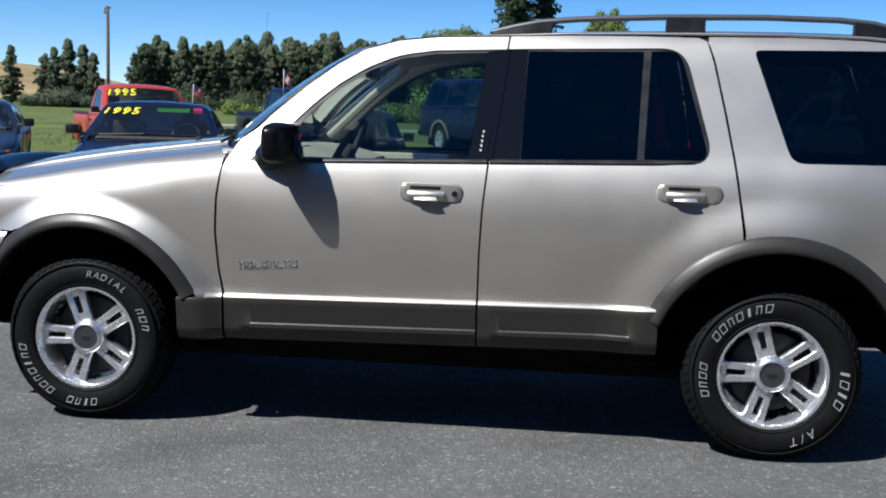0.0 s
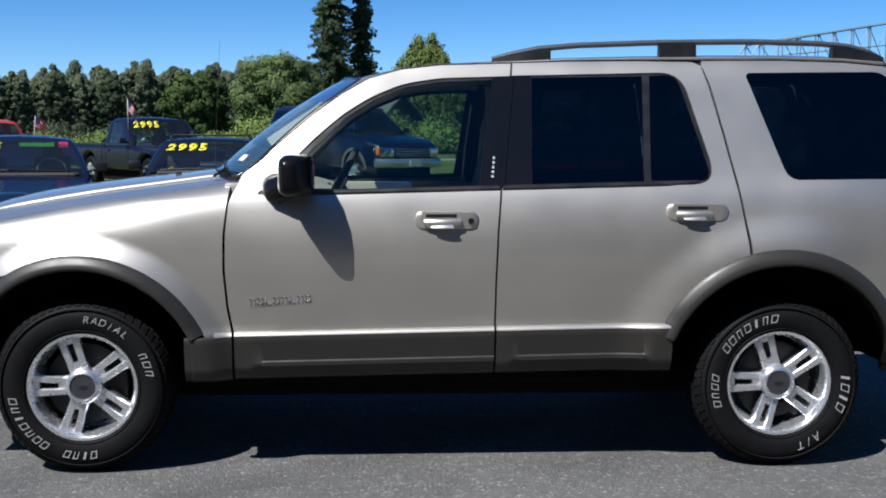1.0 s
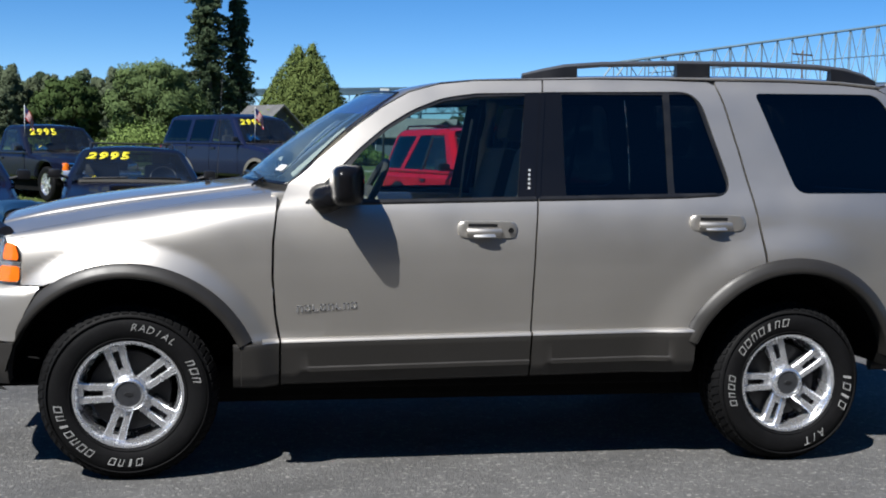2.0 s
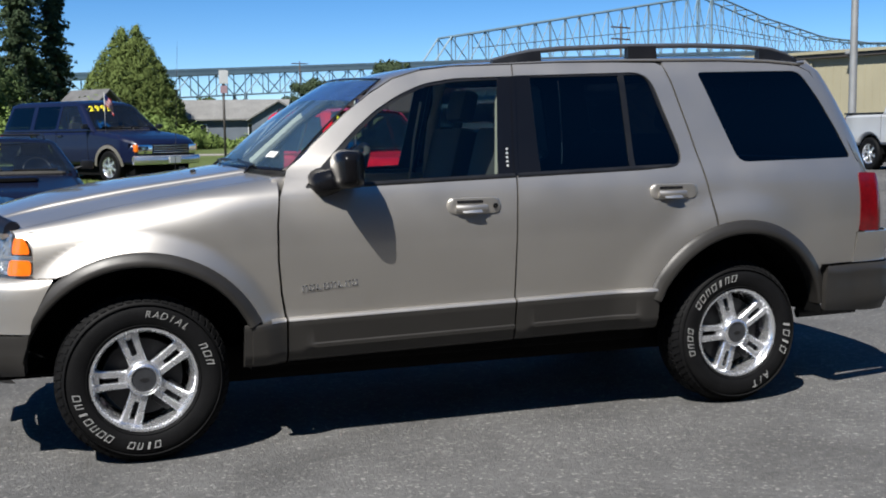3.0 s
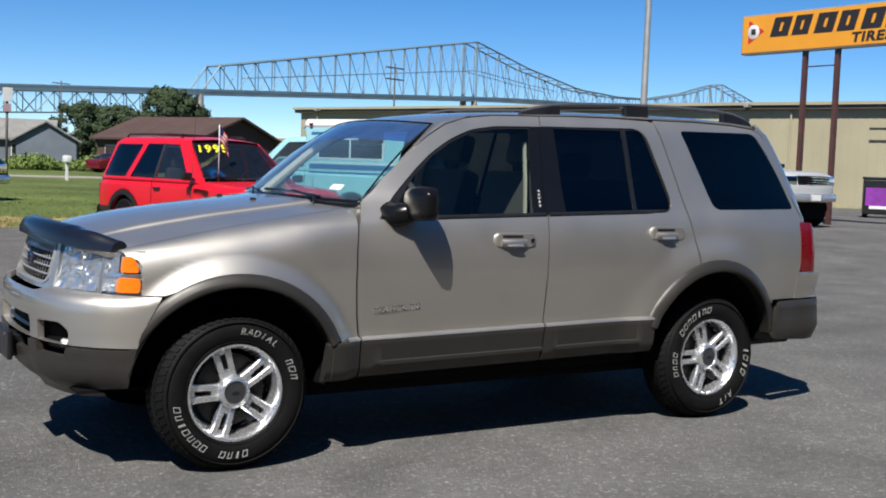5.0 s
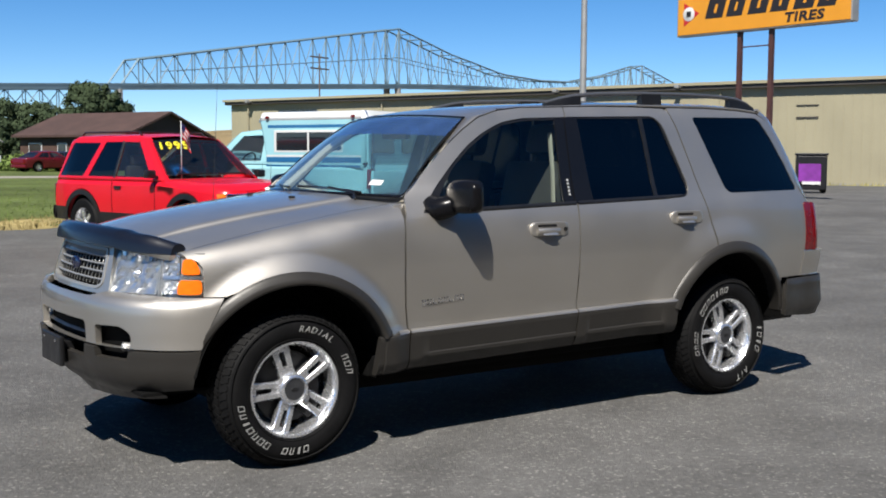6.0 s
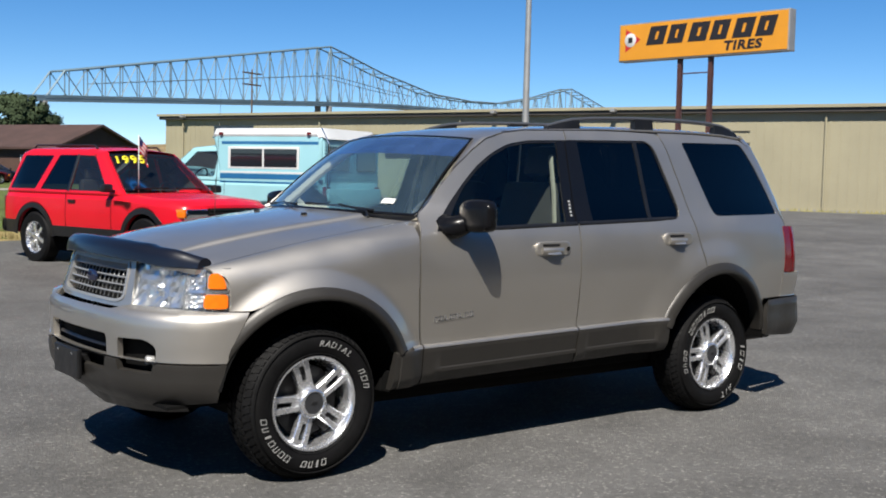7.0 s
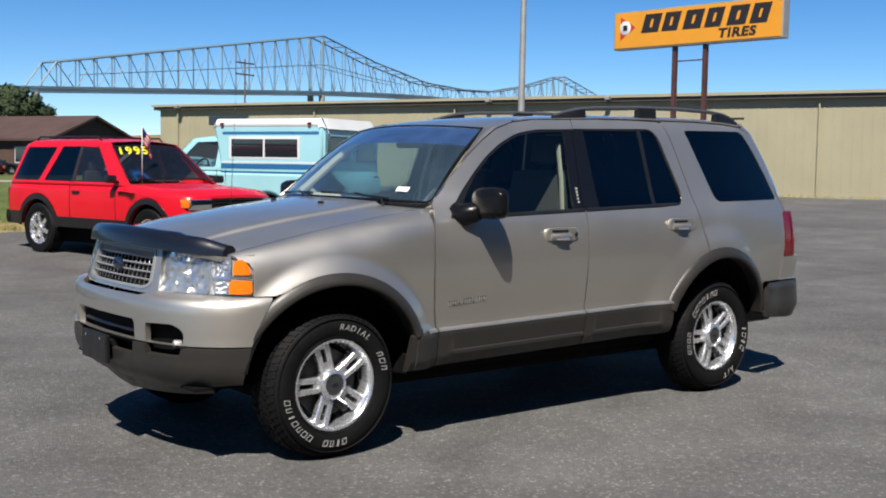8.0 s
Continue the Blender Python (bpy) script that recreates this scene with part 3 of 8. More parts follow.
    add_revolve(bm, [(0.001, s * 0.02), (0.17, s * 0.02), (0.175, s * 0.0), (0.001, 0.0)], 32)
    add_box(bm, (0.09, -0.05, -0.06), (0.18, 0.06, 0.06), Matrix.Rotation(radians(40), 4, "Y"), 0.01)
    part("brake_disc", bm, DARKMETAL, w, smooth=True)
    return w


def seat(parent, x, y, wide=0.50):
    st = new("front_seat")
    st.parent = parent
    part("cushion", box((x - 0.26, y - wide / 2, 0.66), (x + 0.26, y + wide / 2, 0.84), 0.05), SEATCLOTH, st, smooth=True)
    m = Matrix.Translation((x + 0.26, y, 0.80)) @ Matrix.Rotation(radians(14), 4, "Y")
    part("backrest", box((-0.07, -wide / 2, -0.02), (0.07, wide / 2, 0.62), 0.05, m), SEATCLOTH, st, smooth=True)
    part("headrest", box((-0.05, -0.13, 0.66), (0.05, 0.13, 0.84), 0.04, m), SEATCLOTH, st, smooth=True)
    part("headrest_post", box((-0.01, -0.05, 0.60), (0.01, 0.05, 0.68), 0, m), DARKMETAL, st)
    return st


def build_suv():
    car = thing("sport_utility_vehicle", None, "beige metallic four-door sport utility vehicle with taupe lower cladding on asphalt", "car")
    L = -1
    # ---- outlines, in length and height ----
    arch_f = arc_points(0.0, 0.37, 0.540, 124, 22)
    fender = ([(-0.418, 0.816), (-0.330, 0.818)] + [p for p in arch_f if p[0] > -0.30] + [(0.497, 0.578), (0.602, 0.578), (0.582, 0.70), (0.570, 0.85), (0.572, 1.0), (0.584, 1.10)]
              + [(x, fender_top(x)) for x in (0.600, 0.52, 0.42, 0.30, 0.18, 0.06, -0.06, -0.18, -0.30, -0.42, -0.50)] + [(-0.474, 1.030), (-0.432, 1.000), (-0.414, 0.955)])
    frame_top = [(0.640, 1.232), (0.790, 1.362), (0.928, 1.480), (1.045, 1.566), (1.155, 1.630), (1.29, 1.670), (1.45, 1.690), (door_seam(1.70) - 0.004, 1.702)]
    gap = [(z, door_seam(z)) for z in (1.45, 1.20, 1.0, 0.80, 0.606)]
    front_door = ([(0.612, 0.585), (0.592, 0.70), (0.580, 0.85), (0.582, 1.0), (0.594, 1.12)] + frame_top
                  + [(x - 0.004, z) for z, x in gap])
    fd_win = rounded([(0.700, 1.152), (0.945, 1.394), (1.05, 1.484), (1.17, 1.558), (1.30, 1.612), (1.45, 1.636), (1.747, 1.648), (1.693, 1.176)],
                     [0.02, 0.03, 0.05, 0.05, 0.05, 0.03, 0.0, 0.0])
    arch_r = arc_points(2.875, 0.375, 0.562, 106, 157)
    rear_door = ([(x + 0.004, z) for z, x in gap[::-1]] + [(door_seam(1.70) + 0.004, 1.703), (2.0, 1.713), (2.3, 1.718), (2.535, 1.717), (2.565, 1.702),
                  (2.590, 1.62), (2.640, 1.40), (2.672, 1.24), (2.700, 1.06), (2.714, 0.955), (2.717, 0.914)] + [p for p in arch_r if p[0] < 2.712 and p[1] > 0.62] + [(2.350, 0.612)])
    rd_win = rounded([(1.703, 1.178), (1.757, 1.650), (2.475, 1.672), (2.605, 1.205)], [0.0, 0.0, 0.095, 0.11], 7)
    arch_q = arc_points(2.875, 0.375, 0.562, 104, 38)
    quarter = ([(2.728, 0.917), (2.726, 0.955), (2.710, 1.06), (2.682, 1.24), (2.650, 1.40), (2.600, 1.62), (2.572, 1.703), (2.575, 1.722), (2.9, 1.727), (3.2, 1.722), (3.38, 1.708), (3.44, 1.68),
                (3.52, 1.52), (3.60, 1.33), (3.655, 1.165), (3.615, 1.160), (3.608, 0.862), (3.345, 0.835)] + [p for p in arch_q[::-1] if p[1] < 0.93 and p[1] > 0.80])
    quarter = quarter[:15] + [(3.605, 0.850), (3.590, 0.845), (3.585, 0.692), (3.372, 0.690)] + [p for p in sorted(arc_points(2.875, 0.375, 0.562, 104, 30), key=lambda p: -p[0]) if p[0] > 2.74 and p[0] < 3.37]
    q_win = rounded([(2.752, 1.672), (3.372, 1.684), (3.47, 1.53), (3.545, 1.38), (3.605, 1.232), (2.905, 1.222)], [0.03, 0.05, 0.02, 0.02, 0.03, 0.05], 6)

    for s in (-1, 1):
        out = (0, s, 0.25)
        sm = side_map(s)
        fen = panel("front_fender", fender, fender_map(s), out, PAINT, car, step=0.017)
        fd = panel("front_door", front_door, sm, out, PAINT, car, holes=[fd_win], step=0.035)
        rd = panel("rear_door", rear_door, sm, out, PAINT, car, holes=[rd_win], step=0.035)
        qp = panel("quarter_panel", quarter, sm, out, PAINT, car, holes=[q_win], step=0.035)
        glass = side_map(s, -0.010)
        panel("window", rounded([(0.775, 1.165), (0.945, 1.378), (1.055, 1.474), (1.172, 1.548), (1.302, 1.602), (1.45, 1.626), (1.676, 1.637), (1.616, 1.186)], 0.01),
              glass, out, CLEAR, fd, "clear side window, wound up", step=0.08, rim=0)
        panel("window", rounded([(1.820, 1.196), (1.830, 1.644), (2.318, 1.655), (2.302, 1.212)], 0.006), glass, out, PRIVACY, rd, "dark tinted window", step=0.08, rim=0)
        panel("vent_window", rounded([(2.316, 1.212), (2.334, 1.656), (2.462, 1.662), (2.590, 1.214)], [0.005, 0.005, 0.075, 0.065], 6), glass, out, PRIVACY, rd, "dark tinted fixed window", step=0.08, rim=0)
        panel("window", q_win, side_map(s, -0.004), out, PRIVACY, qp, "dark tinted quarter window", step=0.08, rim=0.004)
        # black strips round the door windows
        trimf = side_map(s, -0.006)
        panel("window_trim", [(0.702, 1.153), (0.946, 1.393), (1.051, 1.483), (1.171, 1.557), (1.301, 1.611), (1.45, 1.635), (1.746, 1.647), (1.692, 1.176)],
              trimf, out, BLACK, fd, "black window surround", step=0.05, rim=0.004,
              holes=[[(0.785, 1.170), (0.950, 1.372), (1.060, 1.468), (1.176, 1.541), (1.304, 1.595), (1.45, 1.620), (1.670, 1.631), (1.611, 1.192)]])
        panel("pillar_trim", [(1.610, 1.180), (1.670, 1.636), (1.745, 1.646), (1.691, 1.178)], side_map(s, -0.003), out, GLOSSBLACK, fd, "gloss black pillar cover", step=0.06, rim=0.004)
        panel("pillar_trim", [(1.704, 1.180), (1.757, 1.649), (1.834, 1.652), (1.824, 1.186)], side_map(s, -0.003), out, GLOSSBLACK, rd, "gloss black pillar cover", step=0.06, rim=0.004)
        panel("window_trim", rounded([(1.816, 1.182), (1.826, 1.652), (2.474, 1.671), (2.604, 1.206)], [0, 0, 0.095, 0.11], 7), trimf, out, BLACK, rd, "black window surround", step=0.05, rim=0.004,
              holes=[rounded([(1.827, 1.198), (1.837, 1.642), (2.311, 1.653), (2.295, 1.214)], 0.006), rounded([(2.323, 1.216), (2.341, 1.655), (2.458, 1.660), (2.584, 1.218)], [0.005, 0.005, 0.07, 0.06], 6)])
        panel("pillar_backing", [(1.672, 1.12), (1.732, 1.690), (1.782, 1.690), (1.722, 1.12)], side_map(s, -0.014), out, BLACK, car, step=0.08, rim=0.004)
        panel("pillar_seal", [(1.688, 1.186), (1.741, 1.646), (1.763, 1.648), (1.710, 1.186)], side_map(s, 0.0015), out, GLOSSBLACK, car, "black rubber seal between the doors", step=0.08, rim=0.004)
        # belt moulding
        for d, x0, x1 in ((fd, 0.74, 1.691), (rd, 1.704, 2.515)):
            bm = bmesh.new()
            def belt(u, v, x0=x0, x1=x1, s=s):
                x = lerp(x0, x1, u)
                z = lerp(1.150, 1.205, (x - 0.74) / 1.86) + lerp(-0.004, 0.018, v) + 0.010 * sstep(2.40, 2.515, x) * (1 - v)
                return (x, s * (half_width(x, z) + 0.006 * math.sin(math.pi * v)), z)
            add_grid(bm, 12, 4, belt)
            part("belt_moulding", bm, BLACK, d, "black belt moulding", smooth=True)
        # lower cladding, a moulded section drawn along the sill
        def cladding(parent, x0, x1, notch, s=s):
            bm = bmesh.new()
            prof = ((0.000, -0.004), (0.000, 0.004), (-0.003, 0.017), (-0.008, 0.020), (-0.030, 0.018), (-0.108, 0.013), (-0.114, 0.020), (-0.130, 0.020), (-0.136, 0.010), (-0.175, 0.006), (-0.188, -0.012), (-0.188, -0.04))
            n = 60
            rows = []
            for i in range(n + 1):
                x = lerp(x0, x1, i / n)
                row = []
                for dz, dy in prof:
                    xx = x
                    z = clad_top(xx) + dz
                    flat = sstep(notch[0], notch[0] + 0.022, x) * (1 - sstep(notch[1] - 0.03, notch[1], x))
                    dd = dy if dz > -0.02 or dz < -0.16 else lerp(0.020, dy, flat)
                    row.append(bm.verts.new((xx, s * (half_width(xx, z) + dd), z)))
                rows.append(row)
            for a, b in zip(rows, rows[1:]):
                for j in range(len(prof) - 1):
                    bm.faces.new((a[j], b[j], b[j + 1], a[j + 1]))
            bm.faces.new(rows[0]), bm.faces.new(rows[-1])
            part("cladding", bm, CLAD, parent, "taupe lower cladding", smooth=True, sharp=50)
            # cladding lip in lighter body paint, to bring out its sunlit line
            bm = bmesh.new()
            def ledge(u, v):
                x = lerp(max(x0, 0.535), x1, u)
                dz, dy = ((0.0150, -0.003), (0.0140, 0.004), (0.0095, 0.0120), (0.0040, 0.0180), (-0.003, 0.0205))[int(v * 4 + 0.5)]
                z = clad_top(x) + dz
                return (x, s * (half_width(x, z) + dy), z)
            add_grid(bm, 22, 4, ledge)
            part("cladding_ledge", bm, PAINT, parent, "rounded ledge over the cladding, in body paint as a sunlit line", smooth=True, sharp=60)
        cladding(fen, 0.418, 0.603, (9, 10))
        cladding(fd, 0.613, 1.671, (0.69, 1.71))
        cladding(rd, 1.680, 2.405, (1.74, 2.32))
        # flares
        for (cx, cz, ro), a0, a1, ri in ((FLARES[0], 156, 24.5, 0.482), (FLARES[1], 13, 158, 0.498)):
            bm = bmesh.new()
            def flare(u, v, cx=cx, cz=cz, ro=ro, a0=a0, a1=a1, ri=ri, s=s):
                a = radians(lerp(a0, a1, u))
                prof = ((ro, -0.004), (ro - 0.005, 0.007), (ro - 0.018, 0.015), (lerp(ri, ro, 0.5), 0.025), (ri + 0.014, 0.032), (ri + 0.004, 0.029), (ri, 0.018), (ri + 0.004, -0.06))
                r, dy = prof[min(7, int(v * 7 + 0.5))]
                x, z = cx + r * math.cos(a), cz + r * math.sin(a)
                xs, zs = cx + ro * math.cos(a), cz + ro * math.sin(a)
                return (x, s * (half_width(xs, zs) + dy), z)
            add_grid(bm, 40, 7, flare)
            part("wheel_flare", bm, CLAD, fen if cx == 0 else qp, "taupe wheel arch flare", smooth=True, sharp=60)
            # dark liner inside the arch
            bm = bmesh.new()
            r0 = ri + 0.004
            def liner(u, v, cx=cx, cz=cz, r0=r0, s=s):
                a = radians(lerp(7, 174, u) if cx else lerp(4, 168, u))
                return (cx + r0 * math.cos(a), s * lerp(0.86, 0.50, v), cz + r0 * math.sin(a))
            g = add_grid(bm, 30, 2, liner)
            bm.faces.new([row[2] for row in g])
            part("wheel_liner", bm, MATTBLACK, car, smooth=False)
        # door handles
        for d, x, z, keyed in ((fd, 1.472, 1.055, True), (rd, 2.505, 1.090, False)):
            y = half_width(x, z)
            bm = bmesh.new()
            base = []
            for ring, (gr, dy) in enumerate(((1.0, -0.004), (0.99, 0.007), (0.93, 0.012), (0.80, 0.013))):
                base.append([bm.verts.new((x + px * gr * 1.0, s * (y + dy), z + pz * gr)) for px, pz in rounded([(-0.128, -0.037), (0.128, -0.037), (0.128, 0.037), (-0.128, 0.037)], 0.036, 5)])
            for p, q in zip(base, base[1:]):
                for i in range(len(p)):
                    bm.faces.new((p[i], p[(i + 1) % len(p)], q[(i + 1) % len(p)], q[i]))
            bm.faces.new(base[-1])
            h = part("door_handle", bm, PAINT, d, "beige door handle", smooth=True)
            # flat black strip that stands in for shade in the slot
            part("handle_recess", box((x - 0.085, min(s * (y + 0.0125), s * (y + 0.0145)), z + 0.012), (x + 0.040, max(s * (y + 0.0125), s * (y + 0.0145)), z + 0.025)), BLACK, h, "flat black strip for the slot's shade")
            # the pull: a bowed bar
            pull = [(x - 0.09 + 0.145 * k / 8, s * (y + 0.016 + 0.012 * math.sin(math.pi * k / 8)), z - 0.010) for k in range(9)]
            part("handle_pull", tube(pull, 0.013, 10, 1.25), PAINT, h, smooth=True)
            # lip in a brighter silver than the body, to paint in its sun glint
            bm = bmesh.new()
            add_grid(bm, 6, 2, lambda u, v: (x + lerp(-0.072, 0.020, u) + 0.010 * v, s * (y + 0.026 + 0.009 * v + 0.006 * math.sin(math.pi * u) + 0.007 * u), z - lerp(0.011, 0.029, v)))
            thicken(bm, 0.004)
            part("handle_lip", bm, HANDLEGLINT, h, "lower lip of the pull, silvered for its sun glint", smooth=True)
            if keyed:
                bm = bmesh.new()
                add_revolve(bm, [(0.001, 0.0), (0.011, 0.0), (0.012, -0.004)], 18)
                bmesh.ops.transform(bm, matrix=Matrix.Translation((x + 0.098, s * (y + 0.017), z - 0.002)), verts=bm.verts)
                part("key_lock", bm, BLACK, h, "black key lock", smooth=True)
        # name badge, as plain bars
        bm = bmesh.new()
        for k in range(8):
            x0 = 0.675 + k * 0.032
            z0 = 0.708 + 0.002 * k
            y = half_width(x0, 0.72)
            lo, hi = sorted((s * (y + 0.001), s * (y + 0.004)))
            if k % 3 == 2:
                add_box(bm, (x0, lo, z0), (x0 + 0.007, hi, z0 + 0.026))
                add_box(bm, (x0, lo, z0), (x0 + 0.022, hi, z0 + 0.006))
            else:
                for a, b, c, e in ((0, 0.006, 0, 0.026), (0.018, 0.024, 0.0, 0.026), (0, 0.024, 0.021, 0.026), (0, 0.024, 0.0, 0.005 if k % 2 else 0.0)):
                    if e > c:
                        add_box(bm, (x0 + a, lo, z0 + c), (x0 + b, hi, z0 + e))
        part("name_badge", bm, CHROME, fd, "small chrome badge bars")
        # door keypad
        bm = bmesh.new()
        for k in range(5):
            z0 = 1.226 + k * 0.019
            y = half_width(1.664, z0)
            lo, hi = sorted((s * (y - 0.004), s * (y + 0.002)))
            add_box(bm, (1.659 + 0.0020 * k, lo, z0), (1.667 + 0.0020 * k, hi, z0 + 0.010))
        if s < 0:
            part("door_keypad", bm, WHITE, fd, "column of small white keypad buttons")
        else:
            bm.free()
        # wing mirror
        mir = new("wing_mirror")
        mir.parent = fd
        bm = bmesh.new()
        rows = []
        shell = ((0.868, 0.824, 0.890, 1.205, 1.290), (0.874, 0.808, 0.910, 1.188, 1.308), (0.894, 0.795, 0.926, 1.174, 1.322), (0.93, 0.788, 0.933, 1.168, 1.332), (1.00, 0.788, 0.928, 1.166, 1.335),
                 (1.065, 0.794, 0.908, 1.170, 1.330), (1.108, 0.804, 0.882, 1.182, 1.318), (1.126, 0.817, 0.860, 1.205, 1.298))
        shell = [(0.856 + (yy - 0.868) * 0.92, x0 + 0.014, x1 + 0.008, z0 - 0.014, z1 - 0.014) for yy, x0, x1, z0, z1 in shell]
        for yy, x0, x1, z0, z1 in shell:
            ring = rounded([(x0, z0), (x1, z0 + 0.004), (x1, z1 - 0.004), (x0, z1)], [0.045, 0.03, 0.03, 0.055], 5)
            rows.append([bm.verts.new((px, s * yy, pz)) for px, pz in ring])
        for a, b in zip(rows, rows[1:]):
            for i in range(len(a)):
                bm.faces.new((a[i], a[(i + 1) % len(a)], b[(i + 1) % len(a)], b[i]))
        bm.faces.new(rows[0]), bm.faces.new(rows[-1])
        part("mirror_shell", bm, MIRRORBLACK, mir, "black mirror shell", smooth=True, sharp=55)
        bm = bmesh.new()
        add_tube(bm, [(0.782, s * 0.79, 1.180), (0.784, s * 0.825, 1.172), (0.790, s * 0.856, 1.174), (0.822, s * 0.884, 1.186), (0.86, s * 0.905, 1.202)], [0.062, 0.060, 0.058, 0.054, 0.046], 16, True, 1.0)
        part("mirror_arm", bm, MIRRORBLACK, mir, smooth=True)
        bm = bmesh.new()
        add_grid(bm, 8, 4, lambda u, v, s=s: (curve1([q[0] for q in shell], [q[2] for q in shell], lerp(0.912, 1.00, u)) + 0.001, s * lerp(0.912, 1.00, u), lerp(1.198, 1.274, v)))
        part("mirror_glass", bm, CHROME, mir, "mirror glass", smooth=True)
        # body side above the doors: pillar and roof edge
        a, b = [], []
        for x, z in [(0.612, 1.222)] + frame_top + [(2.0, 1.714), (2.3, 1.719), (2.572, 1.722), (2.9, 1.727), (3.2, 1.722), (3.38, 1.708)]:
            z += 0.006
            a.append((x, s * (half_width(x, min(z, 1.735)) - 0.0015), z))
            if x < 1.16:
                f = (x - 0.612) / 0.545
                b.append((lerp(0.640, 1.124, f), s * lerp(0.748, 0.594, f), lerp(1.226, 1.636, f)))
            else:
                b.append((x, s * 0.590, roof_z(x, 0.59)))
        strip("body_pillar", a, b, (0, s, 0.6), PAINT, car, bulge=0.008)
        part("cowl_corner", box((0.565, min(s * 0.690, s * 0.782), 1.10), (0.660, max(s * 0.690, s * 0.782), 1.202), 0.020), PAINT, car, smooth=True)
        # backing coloured black, so the roof gap reads as a thin shadow line
        panel("roof_side", [(1.30, 1.655), (1.75, 1.688), (2.0, 1.698), (2.52, 1.690), (3.36, 1.695), (3.36, 1.718), (2.9, 1.732), (2.3, 1.726), (1.75, 1.712), (1.30, 1.682)],
              side_map(s, -0.017), out, BLACK, car, "black backing that paints a shadow line under the roof edge", step=0.06, rim=0.004)
        # roof rail
        rail = new("roof_rail")
        rail.parent = car
        pts = [(1.68, 1.722), (1.77, 1.744), (1.88, 1.766), (2.05, 1.782), (2.4, 1.798), (2.8, 1.806), (3.1, 1.802), (3.24, 1.790), (3.33, 1.768), (3.38, 1.745)]
        part("rail_bar", tube([(x, s * 0.565, z + 0.004) for x, z in pts], [0.011, 0.014, 0.016, 0.016, 0.016, 0.016, 0.016, 0.016, 0.014, 0.011], 10, 0.8), RAILGREY, rail, "grey satin roof rail bar", smooth=True)
        for x0, x1 in ((1.68, 1.93), (2.40, 2.56), (3.16, 3.39)):
            bm = bmesh.new()
            rows = []
            for x, h in ((x0, 0.35), (x0 + 0.04, 0.8), (x1 - 0.04, 0.8), (x1, 0.35)):
                zt = curve1([p[0] for p in pts], [p[1] for p in pts], x) + 0.004
                zb = roof_z(x, 0.565) - 0.012
                rows.append([bm.verts.new((x, s * yy, zz)) for yy, zz in ((0.542, zb), (0.550, zt), (0.580, zt), (0.590, zb))])
            for p, q in zip(rows, rows[1:]):
                for i in range(4):
                    bm.faces.new((p[i], p[(i + 1) % 4], q[(i + 1) % 4], q[i]))
            bm.faces.new(rows[0]), bm.faces.new(rows[-1])
            part("rail_foot", bm, BLACK, rail, "black rail foot", smooth=True, sharp=40)
        # tail lamp
        tl = new("tail_light")
        tl.parent = car
        outline = rounded([(3.611, 0.852), (3.622, 1.155), (3.745, 1.150), (3.82, 0.98), (3.83, 0.852)], 0.015)
        def tail(x, z, s=s):
            y = half_width(min(x, 3.70), z) + 0.004
            return (x if x < 3.72 else x - 0.25 * (x - 3.72), s * (y - 6.0 * max(0, x - 3.72) ** 2), z)
        panel("lens", outline, tail, (0.4, s, 0), TAILRED, tl, "red tail light lens", step=0.03, rim=0.02)

    # ---- centre parts ----
    # bonnet
    nose_edge = lambda y: -0.535 - 0.172 * (1 - (y / 0.727) ** 2)
    ys = [-0.722 + 1.444 * k / 24 for k in range(25)]
    hood = [(nose_edge(y), y) for y in ys] + [(0.590 - 0.15 * (1 - (y / 0.727) ** 2), y) for y in ys[::-1]]
    hd = panel("bonnet", hood, lambda x, y: (x, y, hood_z(x, y)), (0, 0, 1), PAINT, car, step=0.026, rim=0.02)
    for y in (-0.25, 0.25):
        part("washer_nozzle", box((0.28, y - 0.014, hood_z(0.29, y) - 0.002), (0.305, y + 0.014, hood_z(0.29, y) + 0.012), 0.004), BLACK, hd, "black washer nozzle")
    # bug deflector
    bm = bmesh.new()
    def deflector(u, v):
        y = lerp(-0.722, 0.722, u)
        e = nose_edge(y) + 0.010 * (y / 0.722) ** 6
        prof = ((0.095, -0.020), (0.070, 0.004), (0.040, 0.015), (0.010, 0.017), (-0.014, 0.011), (-0.032, -0.004), (-0.042, -0.026), (-0.047, -0.060), (-0.040, -0.064), (-0.020, -0.062), (0.020, -0.055), (0.060, -0.042))
        dx, dz = prof[min(11, int(v * 11 + 0.5))]
        end = sstep(0.35, 0.73, abs(y))
        zc = hood_z(nose_edge(y) + 0.14, y) + lerp(0.014, 0.022, end)
        tip = sstep(0.60, 0.722, abs(y))
        return (e + 0.035 * tip + dx * (lerp(1, 0.35, end) if dx > 0 else lerp(1, 0.72, end)), y, zc - 0.016 * tip + dz * lerp(1, 0.62, tip))
    dg = add_grid(bm, 48, 11, deflector)
    for row, nxt in zip(dg, dg[1:]):
        bm.faces.new((row[11], nxt[11], nxt[0], row[0]))
    bm.faces.new(dg[0]), bm.faces.new(dg[-1])
    part("bug_deflector", bm, SMOKE, car, "smoked plastic bonnet deflector", smooth=True, sharp=50)
    # cowl and wipers
    bm = bmesh.new()
    def cowl(u, v):
        y = lerp(-0.71, 0.71, u)
        k = 1 - (y / 0.727) ** 2
        x = lerp(0.585 - 0.15 * k, 0.690 - 0.20 * k, v)
        return (x, y, lerp(hood_z(0.585 - 0.15 * k, y) - 0.022, 1.222 + 0.012 * k, v))
    add_grid(bm, 20, 3, cowl)
